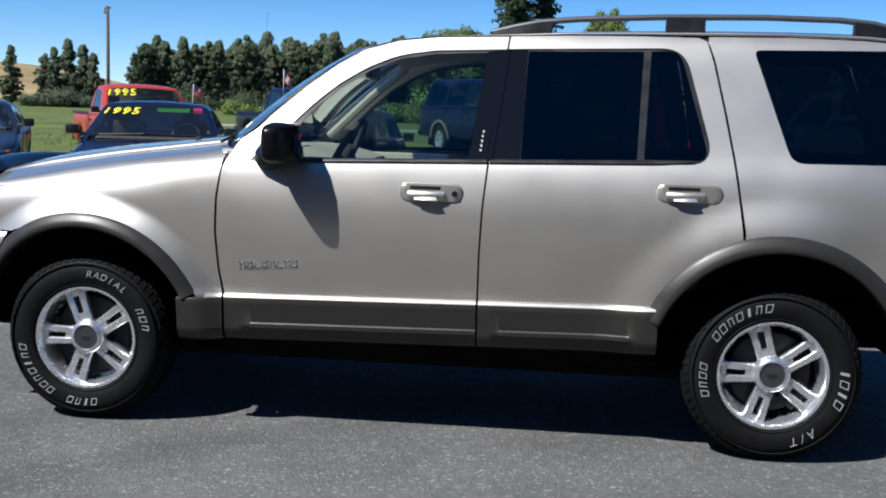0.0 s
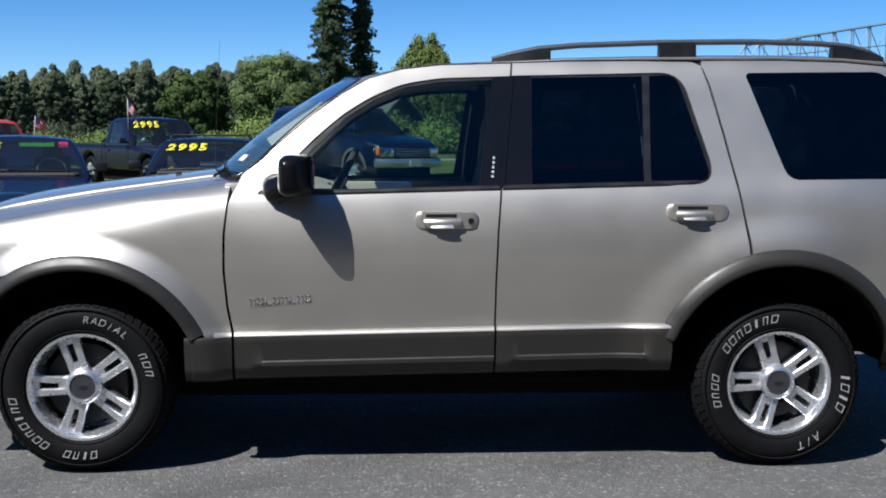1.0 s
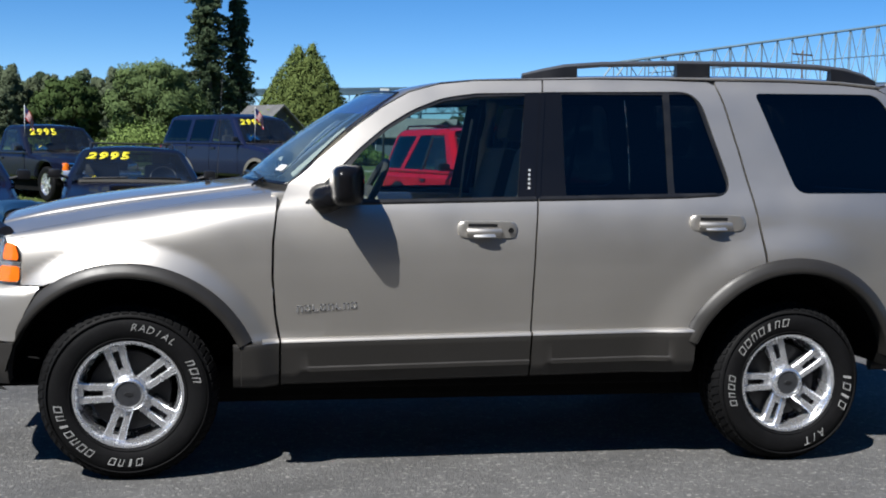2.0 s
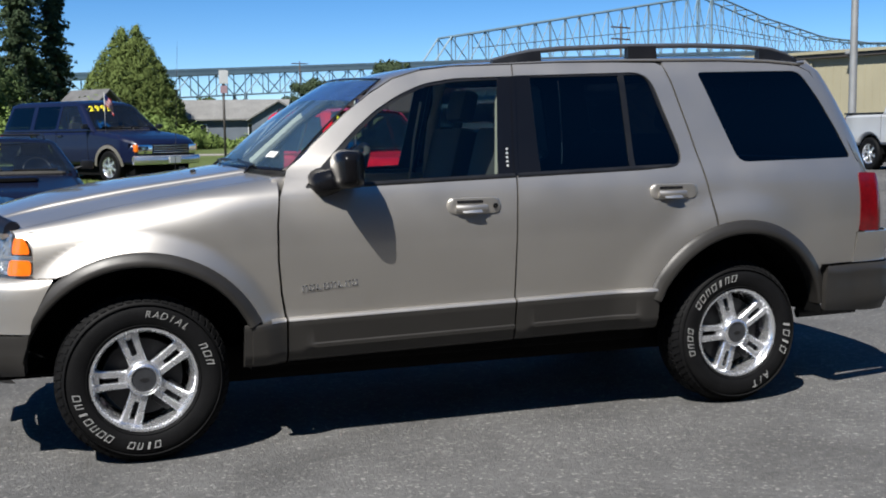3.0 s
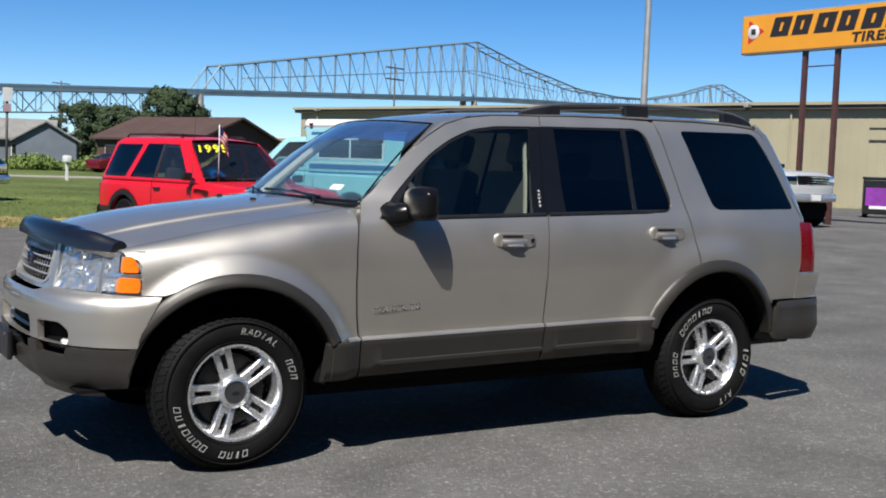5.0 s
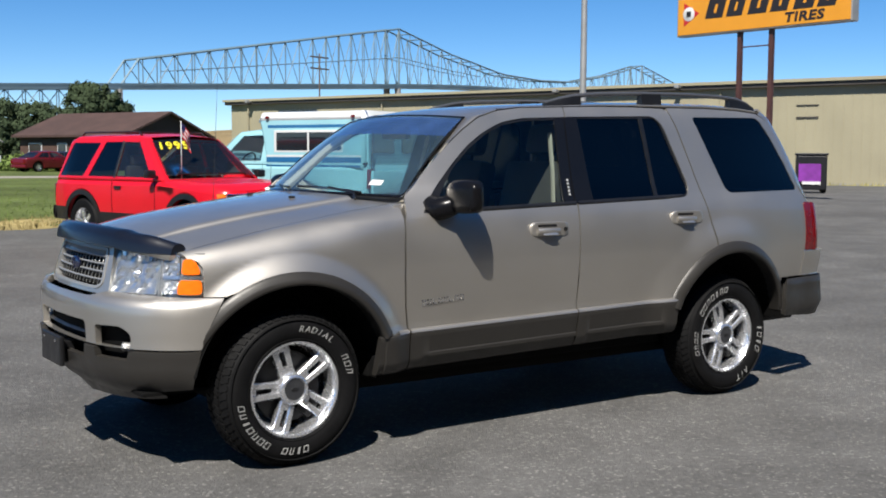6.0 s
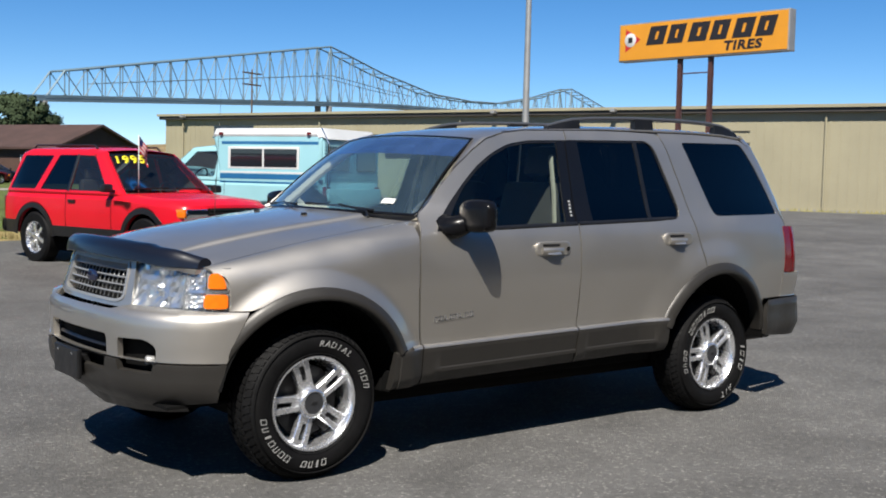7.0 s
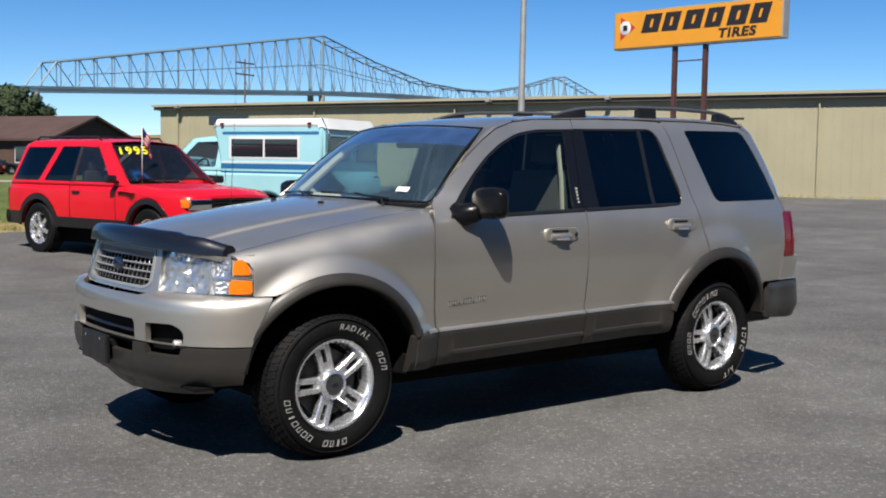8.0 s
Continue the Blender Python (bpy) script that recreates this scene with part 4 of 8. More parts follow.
    part("cowl", bm, BLACK, car, "black cowl grille", smooth=True)
    for y0, y1 in ((-0.52, 0.02), (0.10, 0.62)):
        w = new("wiper")
        w.parent = car
        wp = []
        for k in range(7):
            y = lerp(y0, y1, k / 6)
            q = 1 - (y / 0.727) ** 2
            wp.append((0.618 - 0.165 * q + 0.03 * math.sin(math.pi * k / 6) + 0.012 * k / 6, y, 1.236 + 0.026 * q + 0.006 * k / 6))
        part("wiper_blade", tube(wp, 0.006, 6, 1.2), BLACK, w, smooth=True)
        part("wiper_arm", tube([(wp[0][0] - 0.045, y0 - 0.02, 1.218), (wp[0][0] - 0.01, y0 + 0.05, 1.244), (wp[3][0] - 0.004, wp[3][1], wp[3][2] + 0.008)], 0.006, 6), BLACK, w, smooth=True)
    # windscreen
    def screen(u, v):
        q = 1 - u * u
        x = lerp(0.646 - 0.200 * q, 1.125 - 0.095 * q, v)
        y = u * lerp(0.748, 0.597, v)
        z = lerp(1.226 + 0.012 * q, 1.634 + 0.022 * q, v) + 0.030 * math.sin(math.pi * v)
        return (x, y, z)
    ws = panel("windscreen", [(-0.99, 0.01), (0.99, 0.01), (0.99, 0.99), (-0.99, 0.99)], screen, (-1, 0, 0.5), WINDSCREEN, car, "clear windscreen", step=0.12, rim=0)
    rim_out = [(-1.0, 0.0), (1.0, 0.0), (1.0, 1.0), (-1.0, 1.0)]
    lift = lambda u, v: tuple(Vector(screen(u, v)) + Vector((-0.004, 0, 0.003)))
    panel("screen_surround", rim_out, lift, (-1, 0, 0.5), GLOSSBLACK, ws, "black screen border", step=0.1, rim=0.006, holes=[rounded([(-0.992, 0.018), (0.992, 0.018), (0.988, 0.985), (-0.988, 0.985)], 0.045)])
    panel("sun_band", [(-0.978, 0.70), (0.978, 0.70), (0.978, 0.980), (-0.978, 0.980)], lambda u, v: tuple(Vector(screen(u, v)) + Vector((0.006, 0, -0.004))), (-1, 0, 0.5), SUNBAND, ws, "blue tinted sun band", step=0.12, rim=0)
    panel("sticker", [(-0.79, 0.10), (-0.69, 0.10), (-0.69, 0.15), (-0.79, 0.15)], lift, (-1, 0, 0.5), WHITE, ws, "white paper sticker", step=0.1, rim=0)
    # roof
    fr = [(1.123 - 0.095 * (1 - (y / 0.6) ** 2), y) for y in [-0.588 + 1.176 * k / 16 for k in range(17)]]
    rf = panel("roof", fr + [(3.50, 0.50), (3.44, 0.588)][::-1] + [(3.54, 0.25), (3.55, 0.0), (3.54, -0.25), (3.50, -0.50), (3.44, -0.588)], lambda x, y: (x, y, roof_z(x, y)), (0, 0, 1), PAINT, car, step=0.07, rim=0.01)
    # rear pillar, tailgate, rear bumper
    for s in (-1, 1):
        a = [(3.385, s * half_width(3.38, 1.70), 1.708), (3.445, s * half_width(3.44, 1.68), 1.68), (3.52, s * half_width(3.52, 1.52), 1.52), (3.60, s * half_width(3.60, 1.33), 1.33), (3.66, s * half_width(3.66, 1.15), 1.155), (3.735, s * 0.735, 1.152)]
        b = [(3.46, s * 0.56, 1.735), (3.53, s * 0.58, 1.68), (3.61, s * 0.63, 1.52), (3.69, s * 0.685, 1.33), (3.735, s * 0.72, 1.155), (3.74, s * 0.72, 1.152)]
        strip("rear_pillar", a, b, (0.7, s * 0.7, 0), PAINT, car, bulge=0.012)
    tg = panel("tailgate", [(-0.70, 0.70), (0.70, 0.70), (0.72, 1.15), (0.685, 1.33), (0.58, 1.68), (0.55, 1.745), (-0.55, 1.745), (-0.58, 1.68), (-0.685, 1.33), (-0.72, 1.15)],
               lambda y, z: (curve1([0.7, 1.15, 1.33, 1.52, 1.68, 1.75], [3.83, 3.79, 3.745, 3.66, 3.575, 3.50], z) - 0.06 * (y / 0.7) ** 2, y, z), (1, 0, 0.2), PAINT, car, "beige tailgate",
               holes=[rounded([(-0.60, 1.22), (0.60, 1.22), (0.50, 1.66), (-0.50, 1.66)], 0.05)], step=0.08)
    panel("rear_window", rounded([(-0.60, 1.22), (0.60, 1.22), (0.50, 1.66), (-0.50, 1.66)], 0.05),
          lambda y, z: (curve1([0.7, 1.15, 1.33, 1.52, 1.68, 1.75], [3.825, 3.785, 3.74, 3.655, 3.57, 3.495], z) - 0.06 * (y / 0.7) ** 2, y, z), (1, 0, 0.2), PRIVACY, tg, "dark tinted rear window", step=0.1, rim=0)
    RS, RX, RY = [0.0], [3.300, 3.45, 3.62, 3.74, 3.82, 3.88, 3.91, 3.92], [0.866, 0.855, 0.837, 0.822, 0.797, 0.722, 0.43, 0.0]
    for i in range(1, len(RX)):
        RS.append(RS[-1] + math.hypot(RX[i] - RX[i - 1], RY[i] - RY[i - 1]))
    def rear_map(shift):
        def f(t, z):
            k = abs(t)
            x, y = curve1(RS, RX, RS[-1] - k), curve1(RS, RY, RS[-1] - k)
            d = curve1([0.40, 0.44, 0.66, 0.675, 0.69, 0.82, 0.845], [-0.05, -0.012, 0.002, 0.006, -0.009, 0.004, 0.005], z) + shift
            if shift:
                d += 0.020 * (1 - sstep(3.36, 3.60, x))
            return (x + d * sstep(0, 0.6, RS[-1] - k), (1 if t > 0 else -1) * (y + d), z)
        return f
    rb = RS[-1]
    bp = new("rear_bumper")
    bp.parent = car
    panel("bumper_cover", [(-rb + 0.289, 0.690), (-rb + 0.299, 0.846), (rb - 0.299, 0.846), (rb - 0.289, 0.690)], rear_map(0.0), (1, 0, 0), PAINT, bp, "beige bumper cover", step=0.03, rim=0.02)
    panel("bumper_valance", [(-rb + 0.075, 0.455), (-rb + 0.075, 0.56), (-rb + 0.09, 0.683), (rb - 0.09, 0.683), (rb - 0.075, 0.56), (rb - 0.075, 0.455), (rb - 0.40, 0.43), (-rb + 0.40, 0.43)], rear_map(0.006), (1, 0, 0), CLAD, bp, "taupe lower bumper", step=0.06, rim=0.03)
    for s in (-1, 1):
        part("exhaust_tip" if s < 0 else "tow_loop", tube([(3.45, s * 0.55, 0.39), (3.78, s * 0.60, 0.405)], 0.028, 12), DARKMETAL, bp, smooth=True)
    # ---- front end ----
    fb = new("front_bumper")
    fb.parent = car
    upper = [(-1.095, 0.812), (-1.035, 0.70), (-0.995, 0.592), (0.995, 0.592), (1.035, 0.70), (1.095, 0.812), (0.46, 0.826), (0.36, 0.802), (-0.36, 0.802), (-0.46, 0.826)]
    panel("bumper_cover", upper, bumper_map(), (-1, 0, 0), PAINT, fb, "beige bumper cover", step=0.04, rim=0.03,
          holes=[rounded([(-0.672, 0.5945), (-0.440, 0.5945), (-0.440, 0.682), (-0.620, 0.688), (-0.682, 0.655)], [0.001, 0.001, 0.02, 0.03, 0.03]),
                 rounded([(0.672, 0.5945), (0.440, 0.5945), (0.440, 0.682), (0.620, 0.688), (0.682, 0.655)][::-1], [0.03, 0.03, 0.02, 0.001, 0.001]),
                 rounded([(-0.350, 0.5945), (0.350, 0.5945), (0.350, 0.690), (-0.350, 0.690)], [0.001, 0.001, 0.03, 0.03])])
    lower = [(-0.993, 0.584), (-0.965, 0.47), (-0.955, 0.415), (-0.60, 0.385), (-0.30, 0.375), (0.30, 0.375), (0.60, 0.385), (0.955, 0.415), (0.965, 0.47), (0.993, 0.584), (0.672, 0.584), (0.655, 0.540), (0.450, 0.540), (0.440, 0.584), (0.350, 0.584), (0.335, 0.525), (-0.335, 0.525), (-0.350, 0.584), (-0.440, 0.584), (-0.450, 0.540), (-0.655, 0.540), (-0.672, 0.584)]
    panel("bumper_valance", lower, bumper_map(0.010), (-1, 0, 0), CLAD, fb, "taupe lower bumper with scuffs", step=0.04, rim=0.03)
    # dark openings behind the bumper, and the fog lamps
    bm = bmesh.new()
    add_grid(bm, 40, 3, lambda u, v: bumper_map(-0.055)(lerp(-0.97, 0.97, u), lerp(0.47, 0.75, v)))
    part("bumper_backing", bm, MATTBLACK, fb, "black opening", smooth=True)
    for s in (-1, 1):
        fog = new("fog_lamp")
        fog.parent = fb
        c = Vector(bumper_map(-0.030)(s * 0.605, 0.592))
        bm = bmesh.new()
        add_revolve(bm, [(0.001, -0.010), (0.012, -0.009), (0.018, -0.004), (0.020, 0.0), (0.017, 0.03)], 24)
        bmesh.ops.transform(bm, matrix=Matrix.Translation(c) @ Matrix.Rotation(radians(-90 + s * 18), 4, "Z"), verts=bm.verts)
        part("fog_lens", bm, SILVERPLASTIC, fog, "clear round fog lens", smooth=True)
        part("fog_bezel", box((c.x - 0.005, c.y - 0.085, c.z - 0.012), (c.x + 0.03, c.y + 0.02, c.z + 0.002), 0.004), BLACK, fog)
    for k in range(2):
        bm = bmesh.new()
        add_grid(bm, 20, 2, lambda u, v, k=k: bumper_map(-0.03 - 0.01 * v)(lerp(-0.34, 0.34, u), 0.575 + 0.045 * k + 0.012 * v))
        part("bumper_slat", bm, BLACK, fb, smooth=True)
    # plate bracket
    bx = nose(0, 0)[0]
    pb = part("plate_bracket", box((bx - 0.036, -0.155, 0.452), (bx - 0.012, 0.155, 0.590), 0.008), BLACK, fb, "empty black plate bracket")
    part("bracket_bracing", box((bx - 0.02, -0.10, 0.46), (bx + 0.05, 0.10, 0.56), 0.005), BLACK, fb)
    for y in (-0.09, 0.09):
        part("bracket_bolt", box((bx - 0.041, y - 0.007, 0.560), (bx - 0.035, y + 0.007, 0.574), 0.002), CHROME, pb)
    # under-valance
    bm = bmesh.new()
    def air_dam(u, v):
        x, y = nose(lerp(-0.78, 0.78, u), lerp(0.10, 0.16, v))
        return (x, y, lerp(0.40, 0.30 + 0.05 * abs(2 * u - 1), v))
    add_grid(bm, 30, 3, air_dam)
    part("air_dam", bm, BLACK, fb, "black air dam", smooth=True)
    # grille surround
    gm = lamp_map()
    sur = [(-0.455, 0.822), (-0.37, 0.806), (0.37, 0.806), (0.455, 0.822), (0.405, 1.020), (-0.405, 1.020)]
    gin = rounded([(-0.385, 0.845), (-0.33, 0.824), (0.33, 0.824), (0.385, 0.845), (0.362, 1.008), (-0.362, 1.008)], [0.03, 0.03, 0.03, 0.03, 0.02, 0.02])
    gr = new("grille")
    gr.parent = car
    panel("grille_surround", sur, gm, (-1, 0, 0.2), PAINT, gr, "beige grille surround", holes=[gin], step=0.04, rim=0.03)
    gin2 = rounded([(-0.368, 0.852), (-0.32, 0.838), (0.32, 0.838), (0.368, 0.852), (0.346, 0.998), (-0.346, 0.998)], 0.02)
    panel("grille_frame", gin, lamp_map(0.004), (-1, 0, 0.2), SILVERPLASTIC, gr, "silver grille frame", holes=[gin2], step=0.04, rim=0.03)
    bm = bmesh.new()
    add_grid(bm, 20, 3, lambda u, v: lamp_map(-0.05)(lerp(-0.38, 0.38, u), lerp(0.82, 1.01, v)))
    part("grille_backing", bm, MATTBLACK, gr, smooth=True)
    for k in range(4):
        z = 0.866 + 0.034 * k
        half = lerp(0.362, 0.345, k / 3)
        part("grille_bar", tube([lamp_map(-0.008)(lerp(-half, half, i / 12), z) for i in range(13)], 0.0058, 6, 0.9), SILVERPLASTIC, gr, smooth=True)
    for k in range(15):
        yv = -0.33 + 0.66 * k / 14
        p0, p1 = lamp_map(-0.022)(yv, 0.838), lamp_map(-0.022)(yv, 1.000)
        part("grille_upright", tube([p0, p1], 0.0029, 6), SILVERPLASTIC, gr, smooth=True)
    bm = bmesh.new()
    add_revolve(bm, [(0.001, -0.012), (0.8, -0.010), (1.0, 0.0), (1.0, 0.012)], 32)
    c = lamp_map(0.006)(0.0, 0.920)
    bmesh.ops.transform(bm, matrix=Matrix.Translation(c) @ Matrix.Rotation(radians(-90), 4, "Z") @ Matrix.Diagonal((0.062, 0.5, 0.030, 1)), verts=bm.verts)
    part("grille_emblem", bm, mat("dark_blue_enamel", (0.00672, 0.00944, 0.0336), 0.2, coat=0.6), gr, "plain dark blue oval emblem", smooth=True)
    # head lamps
    for s in (-1, 1):
        hl = new("headlight")
        hl.parent = car
        o = rounded([(s * 0.462, 0.818), (s * 1.018, 0.820), (s * 1.012, 0.950), (s * 0.970, 1.010), (s * 0.432, 1.014)], [0.02, 0.03, 0.05, 0.04, 0.02])
        panel("lens", o, lamp_map(0.0), (-1, s * 0.7, 0.2), LENS, hl, "clear headlight lens", step=0.05, rim=0.01)
        bm = bmesh.new()
        add_grid(bm, 20, 5, lambda u, v, s=s: lamp_map(-0.028)(s * lerp(0.425, 1.026, u), lerp(0.804, 1.004, v)))
        part("lamp_housing", bm, SILVERPLASTIC, hl, "silver lamp housing", smooth=True)
        # bowl behind, a mosaic of small mirrors
        rnd = random.Random(5)
        bm = bmesh.new()
        nu, nv = 16, 8
        tilt = [[rnd.uniform(-1, 1) for _ in range(nv + 1)] for _ in range(nu + 1)]
        def bowl(u, v, s=s):
            ss, z = s * lerp(0.445, 0.772, u), lerp(0.824, 1.004, v)
            depth = 0.010 + 0.016 * math.sin(math.pi * u) ** 0.6 * math.sin(math.pi * v) ** 0.6
            depth += 0.0055 * tilt[int(u * nu + 0.5)][int(v * nv + 0.5)]
            return lamp_map(-depth)(ss + 0.004 * tilt[int(v * nv + 0.5)][int(u * nv)], z)
        add_grid(bm, nu, nv, bowl)
        part("reflector", bm, REFLECTOR, hl, "faceted chrome reflector")
        bm = bmesh.new()
        add_revolve(bm, [(0.001, -0.012), (0.016, -0.010), (0.020, 0.0), (0.020, 0.02)], 16)
        bmesh.ops.transform(bm, matrix=Matrix.Translation(lamp_map(-0.024)(s * 0.60, 0.905)) @ Matrix.Rotation(radians(-90 + s * 30), 4, "Z"), verts=bm.verts)
        part("bulb_shield", bm, ALLOY, hl, smooth=True)
        for z0, z1, name in ((0.830, 0.895, "park_reflector"), (0.907, 0.996, "park_reflector")):
            bm = bmesh.new()
            add_grid(bm, 8, 8, lambda u, v, s=s, z0=z0, z1=z1: lamp_map(-0.012 - 0.003 * tilt[int(u * 8)][int(v * 8)])(s * lerp(0.802, 0.898, u), lerp(z0, z1, v)))
            part(name, bm, REFLECTOR, hl, "chrome side reflector")
        bm = bmesh.new()
        add_grid(bm, 4, 10, lambda u, v, s=s: lamp_map(-0.004 - 0.010 * abs(2 * u - 1))(s * lerp(0.770, 0.804, u), lerp(0.818, 1.012, v)))
        part("divider", bm, REFLECTOR, hl, smooth=True)
        bm = bmesh.new()
        add_grid(bm, 10, 3, lambda u, v, s=s: lamp_map(-0.005)(s * lerp(0.800, 1.008, u), lerp(0.894, 0.908, v)))
        part("divider", bm, REFLECTOR, hl, smooth=True)
        for pts in ([(0.885, 0.828), (1.004, 0.828), (1.004, 0.890), (0.895, 0.890)], [(0.905, 0.914), (1.000, 0.914), (0.990, 0.952), (0.962, 0.984), (0.915, 0.980)]):
            o = rounded([(s * a, c) for a, c in (pts if s > 0 else pts[::-1])], 0.020)
            panel("indicator", o, lamp_map(-0.005), (-1, s * 0.7, 0.2), AMBER, hl, "amber indicator lens", step=0.03, rim=0.006)
    # ---- below ----
    # added tray that closes sunlit holes in the shadow under the bumper
    part("undertray", box((-0.66, -0.71, 0.385), (-0.22, 0.71, 0.399)), MATTBLACK, car, "black tray added to keep sun out of the front shadow")
    part("rear_splash_panel", box((3.37, -0.80, 0.46), (3.39, 0.80, 0.64)), MATTBLACK, car, "black panel behind the rear wheels")
    part("underbody", box((-0.24, -0.60, 0.27), (3.24, 0.60, 0.44), 0.03), MATTBLACK, car, "black underside")
    for s in (-1, 1):
        part("inner_sill", box((0.45, min(s * 0.50, s * 0.74), 0.36), (2.42, max(s * 0.50, s * 0.74), 0.45), 0.01), MATTBLACK, car)
        # flap added to stop sun leaking in behind the front wheel
        part("splash_guard", box((0.455, min(s * 0.40, s * 0.825), 0.365), (0.475, max(s * 0.40, s * 0.825), 0.47), 0.006), MATTBLACK, car, "black flap added to block light behind the wheel")
        part("suspension_arm", tube([(0.0, s * 0.66, 0.33), (0.05, s * 0.25, 0.28)], 0.035, 8), DARKMETAL, car, smooth=True)
    part("rear_axle", tube([(2.89, -0.68, 0.36), (2.89, 0.68, 0.36)], 0.05, 12), DARKMETAL, car, smooth=True)
    part("exhaust_pipe", tube([(0.7, 0.3, 0.30), (2.3, 0.32, 0.30), (2.7, 0.5, 0.42), (3.3, 0.55, 0.38), (3.6, 0.58, 0.36)], 0.035, 10), DARKMETAL, car, smooth=True)
    # ---- inside ----
    part("cabin_floor", box((0.56, -0.80, 0.45), (2.30, 0.80, 0.52)), DASH, car, "dark carpet floor")
    part("cargo_floor", box((2.30, -0.50, 0.60), (3.70, 0.50, 0.66)), DASH, car, "dark carpet floor")
    for s in (-1, 1):
        part("door_card", box((0.62, min(s * 0.72, s * 0.775), 0.50), (2.33, max(s * 0.72, s * 0.775), 1.150), 0.02), TRIMBEIGE, car, "beige door trim", smooth=True)
        part("cargo_trim", box((2.34, min(s * 0.69, s * 0.76), 0.98), (3.60, max(s * 0.69, s * 0.76), 1.18), 0.02), TRIMBEIGE, car, smooth=True)
        part("pillar_lining", tube([(1.765, s * 0.71, 1.14), (1.785, s * 0.645, 1.45), (1.795, s * 0.565, 1.66)], 0.040, 8), TRIMBEIGE, car, "beige pillar lining", smooth=True)
        part("seat_belt", tube([(1.645, s * 0.70, 1.10), (1.665, s * 0.66, 1.35), (1.69, s * 0.60, 1.56)], 0.018, 6, 0.3), TRIMBEIGE, car, "beige seat belt", smooth=True)
        part("screen_pillar_lining", tube([(0.72, s * 0.70, 1.23), (0.96, s * 0.635, 1.45), (1.15, s * 0.575, 1.60)], 0.024, 8), TRIMBEIGE, car, "beige pillar lining", smooth=True)
        seat(car, 1.42, s * 0.37)
    bm = bmesh.new()
    add_grid(bm, 16, 10, lambda u, v: (lerp(1.14, 3.45, u), lerp(-0.56, 0.56, v), roof_z(lerp(1.14, 3.45, u), lerp(-0.56, 0.56, v)) - 0.045))
    part("headliner", bm, TRIMBEIGE, car, "beige headliner", smooth=True)
    bench = new("rear_seat")
    bench.parent = car
    part("cushion", box((2.10, -0.66, 0.66), (2.60, 0.66, 0.84), 0.05), SEATCLOTH, bench, smooth=True)
    m = Matrix.Translation((2.62, 0, 0.80)) @ Matrix.Rotation(radians(14), 4, "Y")
    part("backrest", box((-0.07, -0.66, -0.02), (0.07, 0.66, 0.58), 0.05, m), SEATCLOTH, bench, smooth=True)
    for y in (-0.38, 0.38):
        part("headrest", box((-0.05, y - 0.13, 0.60), (0.05, y + 0.13, 0.76), 0.04, m), SEATCLOTH, bench, smooth=True)
    bm = bmesh.new()
    add_grid(bm, 8, 20, lambda u, v: (lerp(0.52 + 0.1 * abs(2 * v - 1) ** 2, 1.02, u), lerp(-0.72, 0.72, v), lerp(1.195, 1.13, u) + 0.02 * math.sin(math.pi * u) + (0.035 if 0.12 < v < 0.42 and u > 0.4 else 0)))
    part("dash_top", bm, DASHBEIGE, car, "beige dashboard top", smooth=True)
    part("dashboard", box((0.85, -0.72, 0.75), (1.03, 0.72, 1.13), 0.04), DASH, car, smooth=True)
    part("dash_papers", box((0.62, -0.62, 1.200), (0.85, -0.36, 1.212), 0.002), TRIMBEIGE, car, "beige card on the dash")
    sw = new("steering_wheel")
    sw.parent = car
    m = Matrix.Translation((1.01, -0.37, 1.165)) @ Matrix.Rotation(radians(-62), 4, "Y")
    ring = [m @ Vector((0.185 * math.cos(2 * math.pi * k / 28), 0.185 * math.sin(2 * math.pi * k / 28), 0)) for k in range(29)]
    part("steering_rim", tube(ring, 0.016, 8), DASH, sw, "dark steering wheel rim", smooth=True)
    part("steering_hub", box((-0.06, -0.075, -0.03), (0.06, 0.075, 0.02), 0.02, m), DASH, sw, smooth=True)
    for a, b in (((0, -0.18), (0, 0.18)), ((-0.15, 0), (0, 0))):
        part("steering_spoke", tube([m @ Vector((a[0], a[1], 0)), m @ Vector((b[0], b[1], 0))], 0.014, 6), DASH, sw, smooth=True)
    part("steering_column", tube([(1.00, -0.37, 1.155), (0.88, -0.37, 1.08)], 0.04, 8), DASH, sw, smooth=True)
    part("rear_view_mirror", box((1.055, -0.13, 1.525), (1.09, 0.13, 1.595), 0.015), BLACK, car, "black inside mirror", smooth=True)
    part("mirror_stalk", tube([(1.05, 0, 1.60), (1.06, 0, 1.57)], 0.012, 6), BLACK, car, smooth=True)
    part("radio_aerial", tube([(0.30, 0.78, 1.11), (0.34, 0.78, 1.90)], [0.0022, 0.0008], 6), BLACK, car, "thin black aerial", smooth=True)
    # ---- wheels ----
    front_words = [("text", "RADIAL", 68, 0.045, 1), ("bars", "tot", 20, 0.050, 1), ("bars", "olto", 268, 0.048, 1), ("bars", "ootolto", 214, 0.050, 1)]
    rear_words = [("bars", "otoo", 186, 0.050, 1), ("bars", "ootolto", 122, 0.054, 1), ("bars", "lolo", -8, 0.058, 1), ("text", "A/T", 298, 0.052, 1)]
    for x, words in ((0.0, front_words), (BASE, rear_words)):
        for s in (-1, 1):
            w = wheel(s, words if s < 0 else words[:1])
            w.parent = car
            w.matrix_local = Matrix.Translation((x, s * 0.752, 0.371)) @ Matrix.Diagonal((0.957, 0.97, 0.957, 1))
    return car


suv = build_suv()


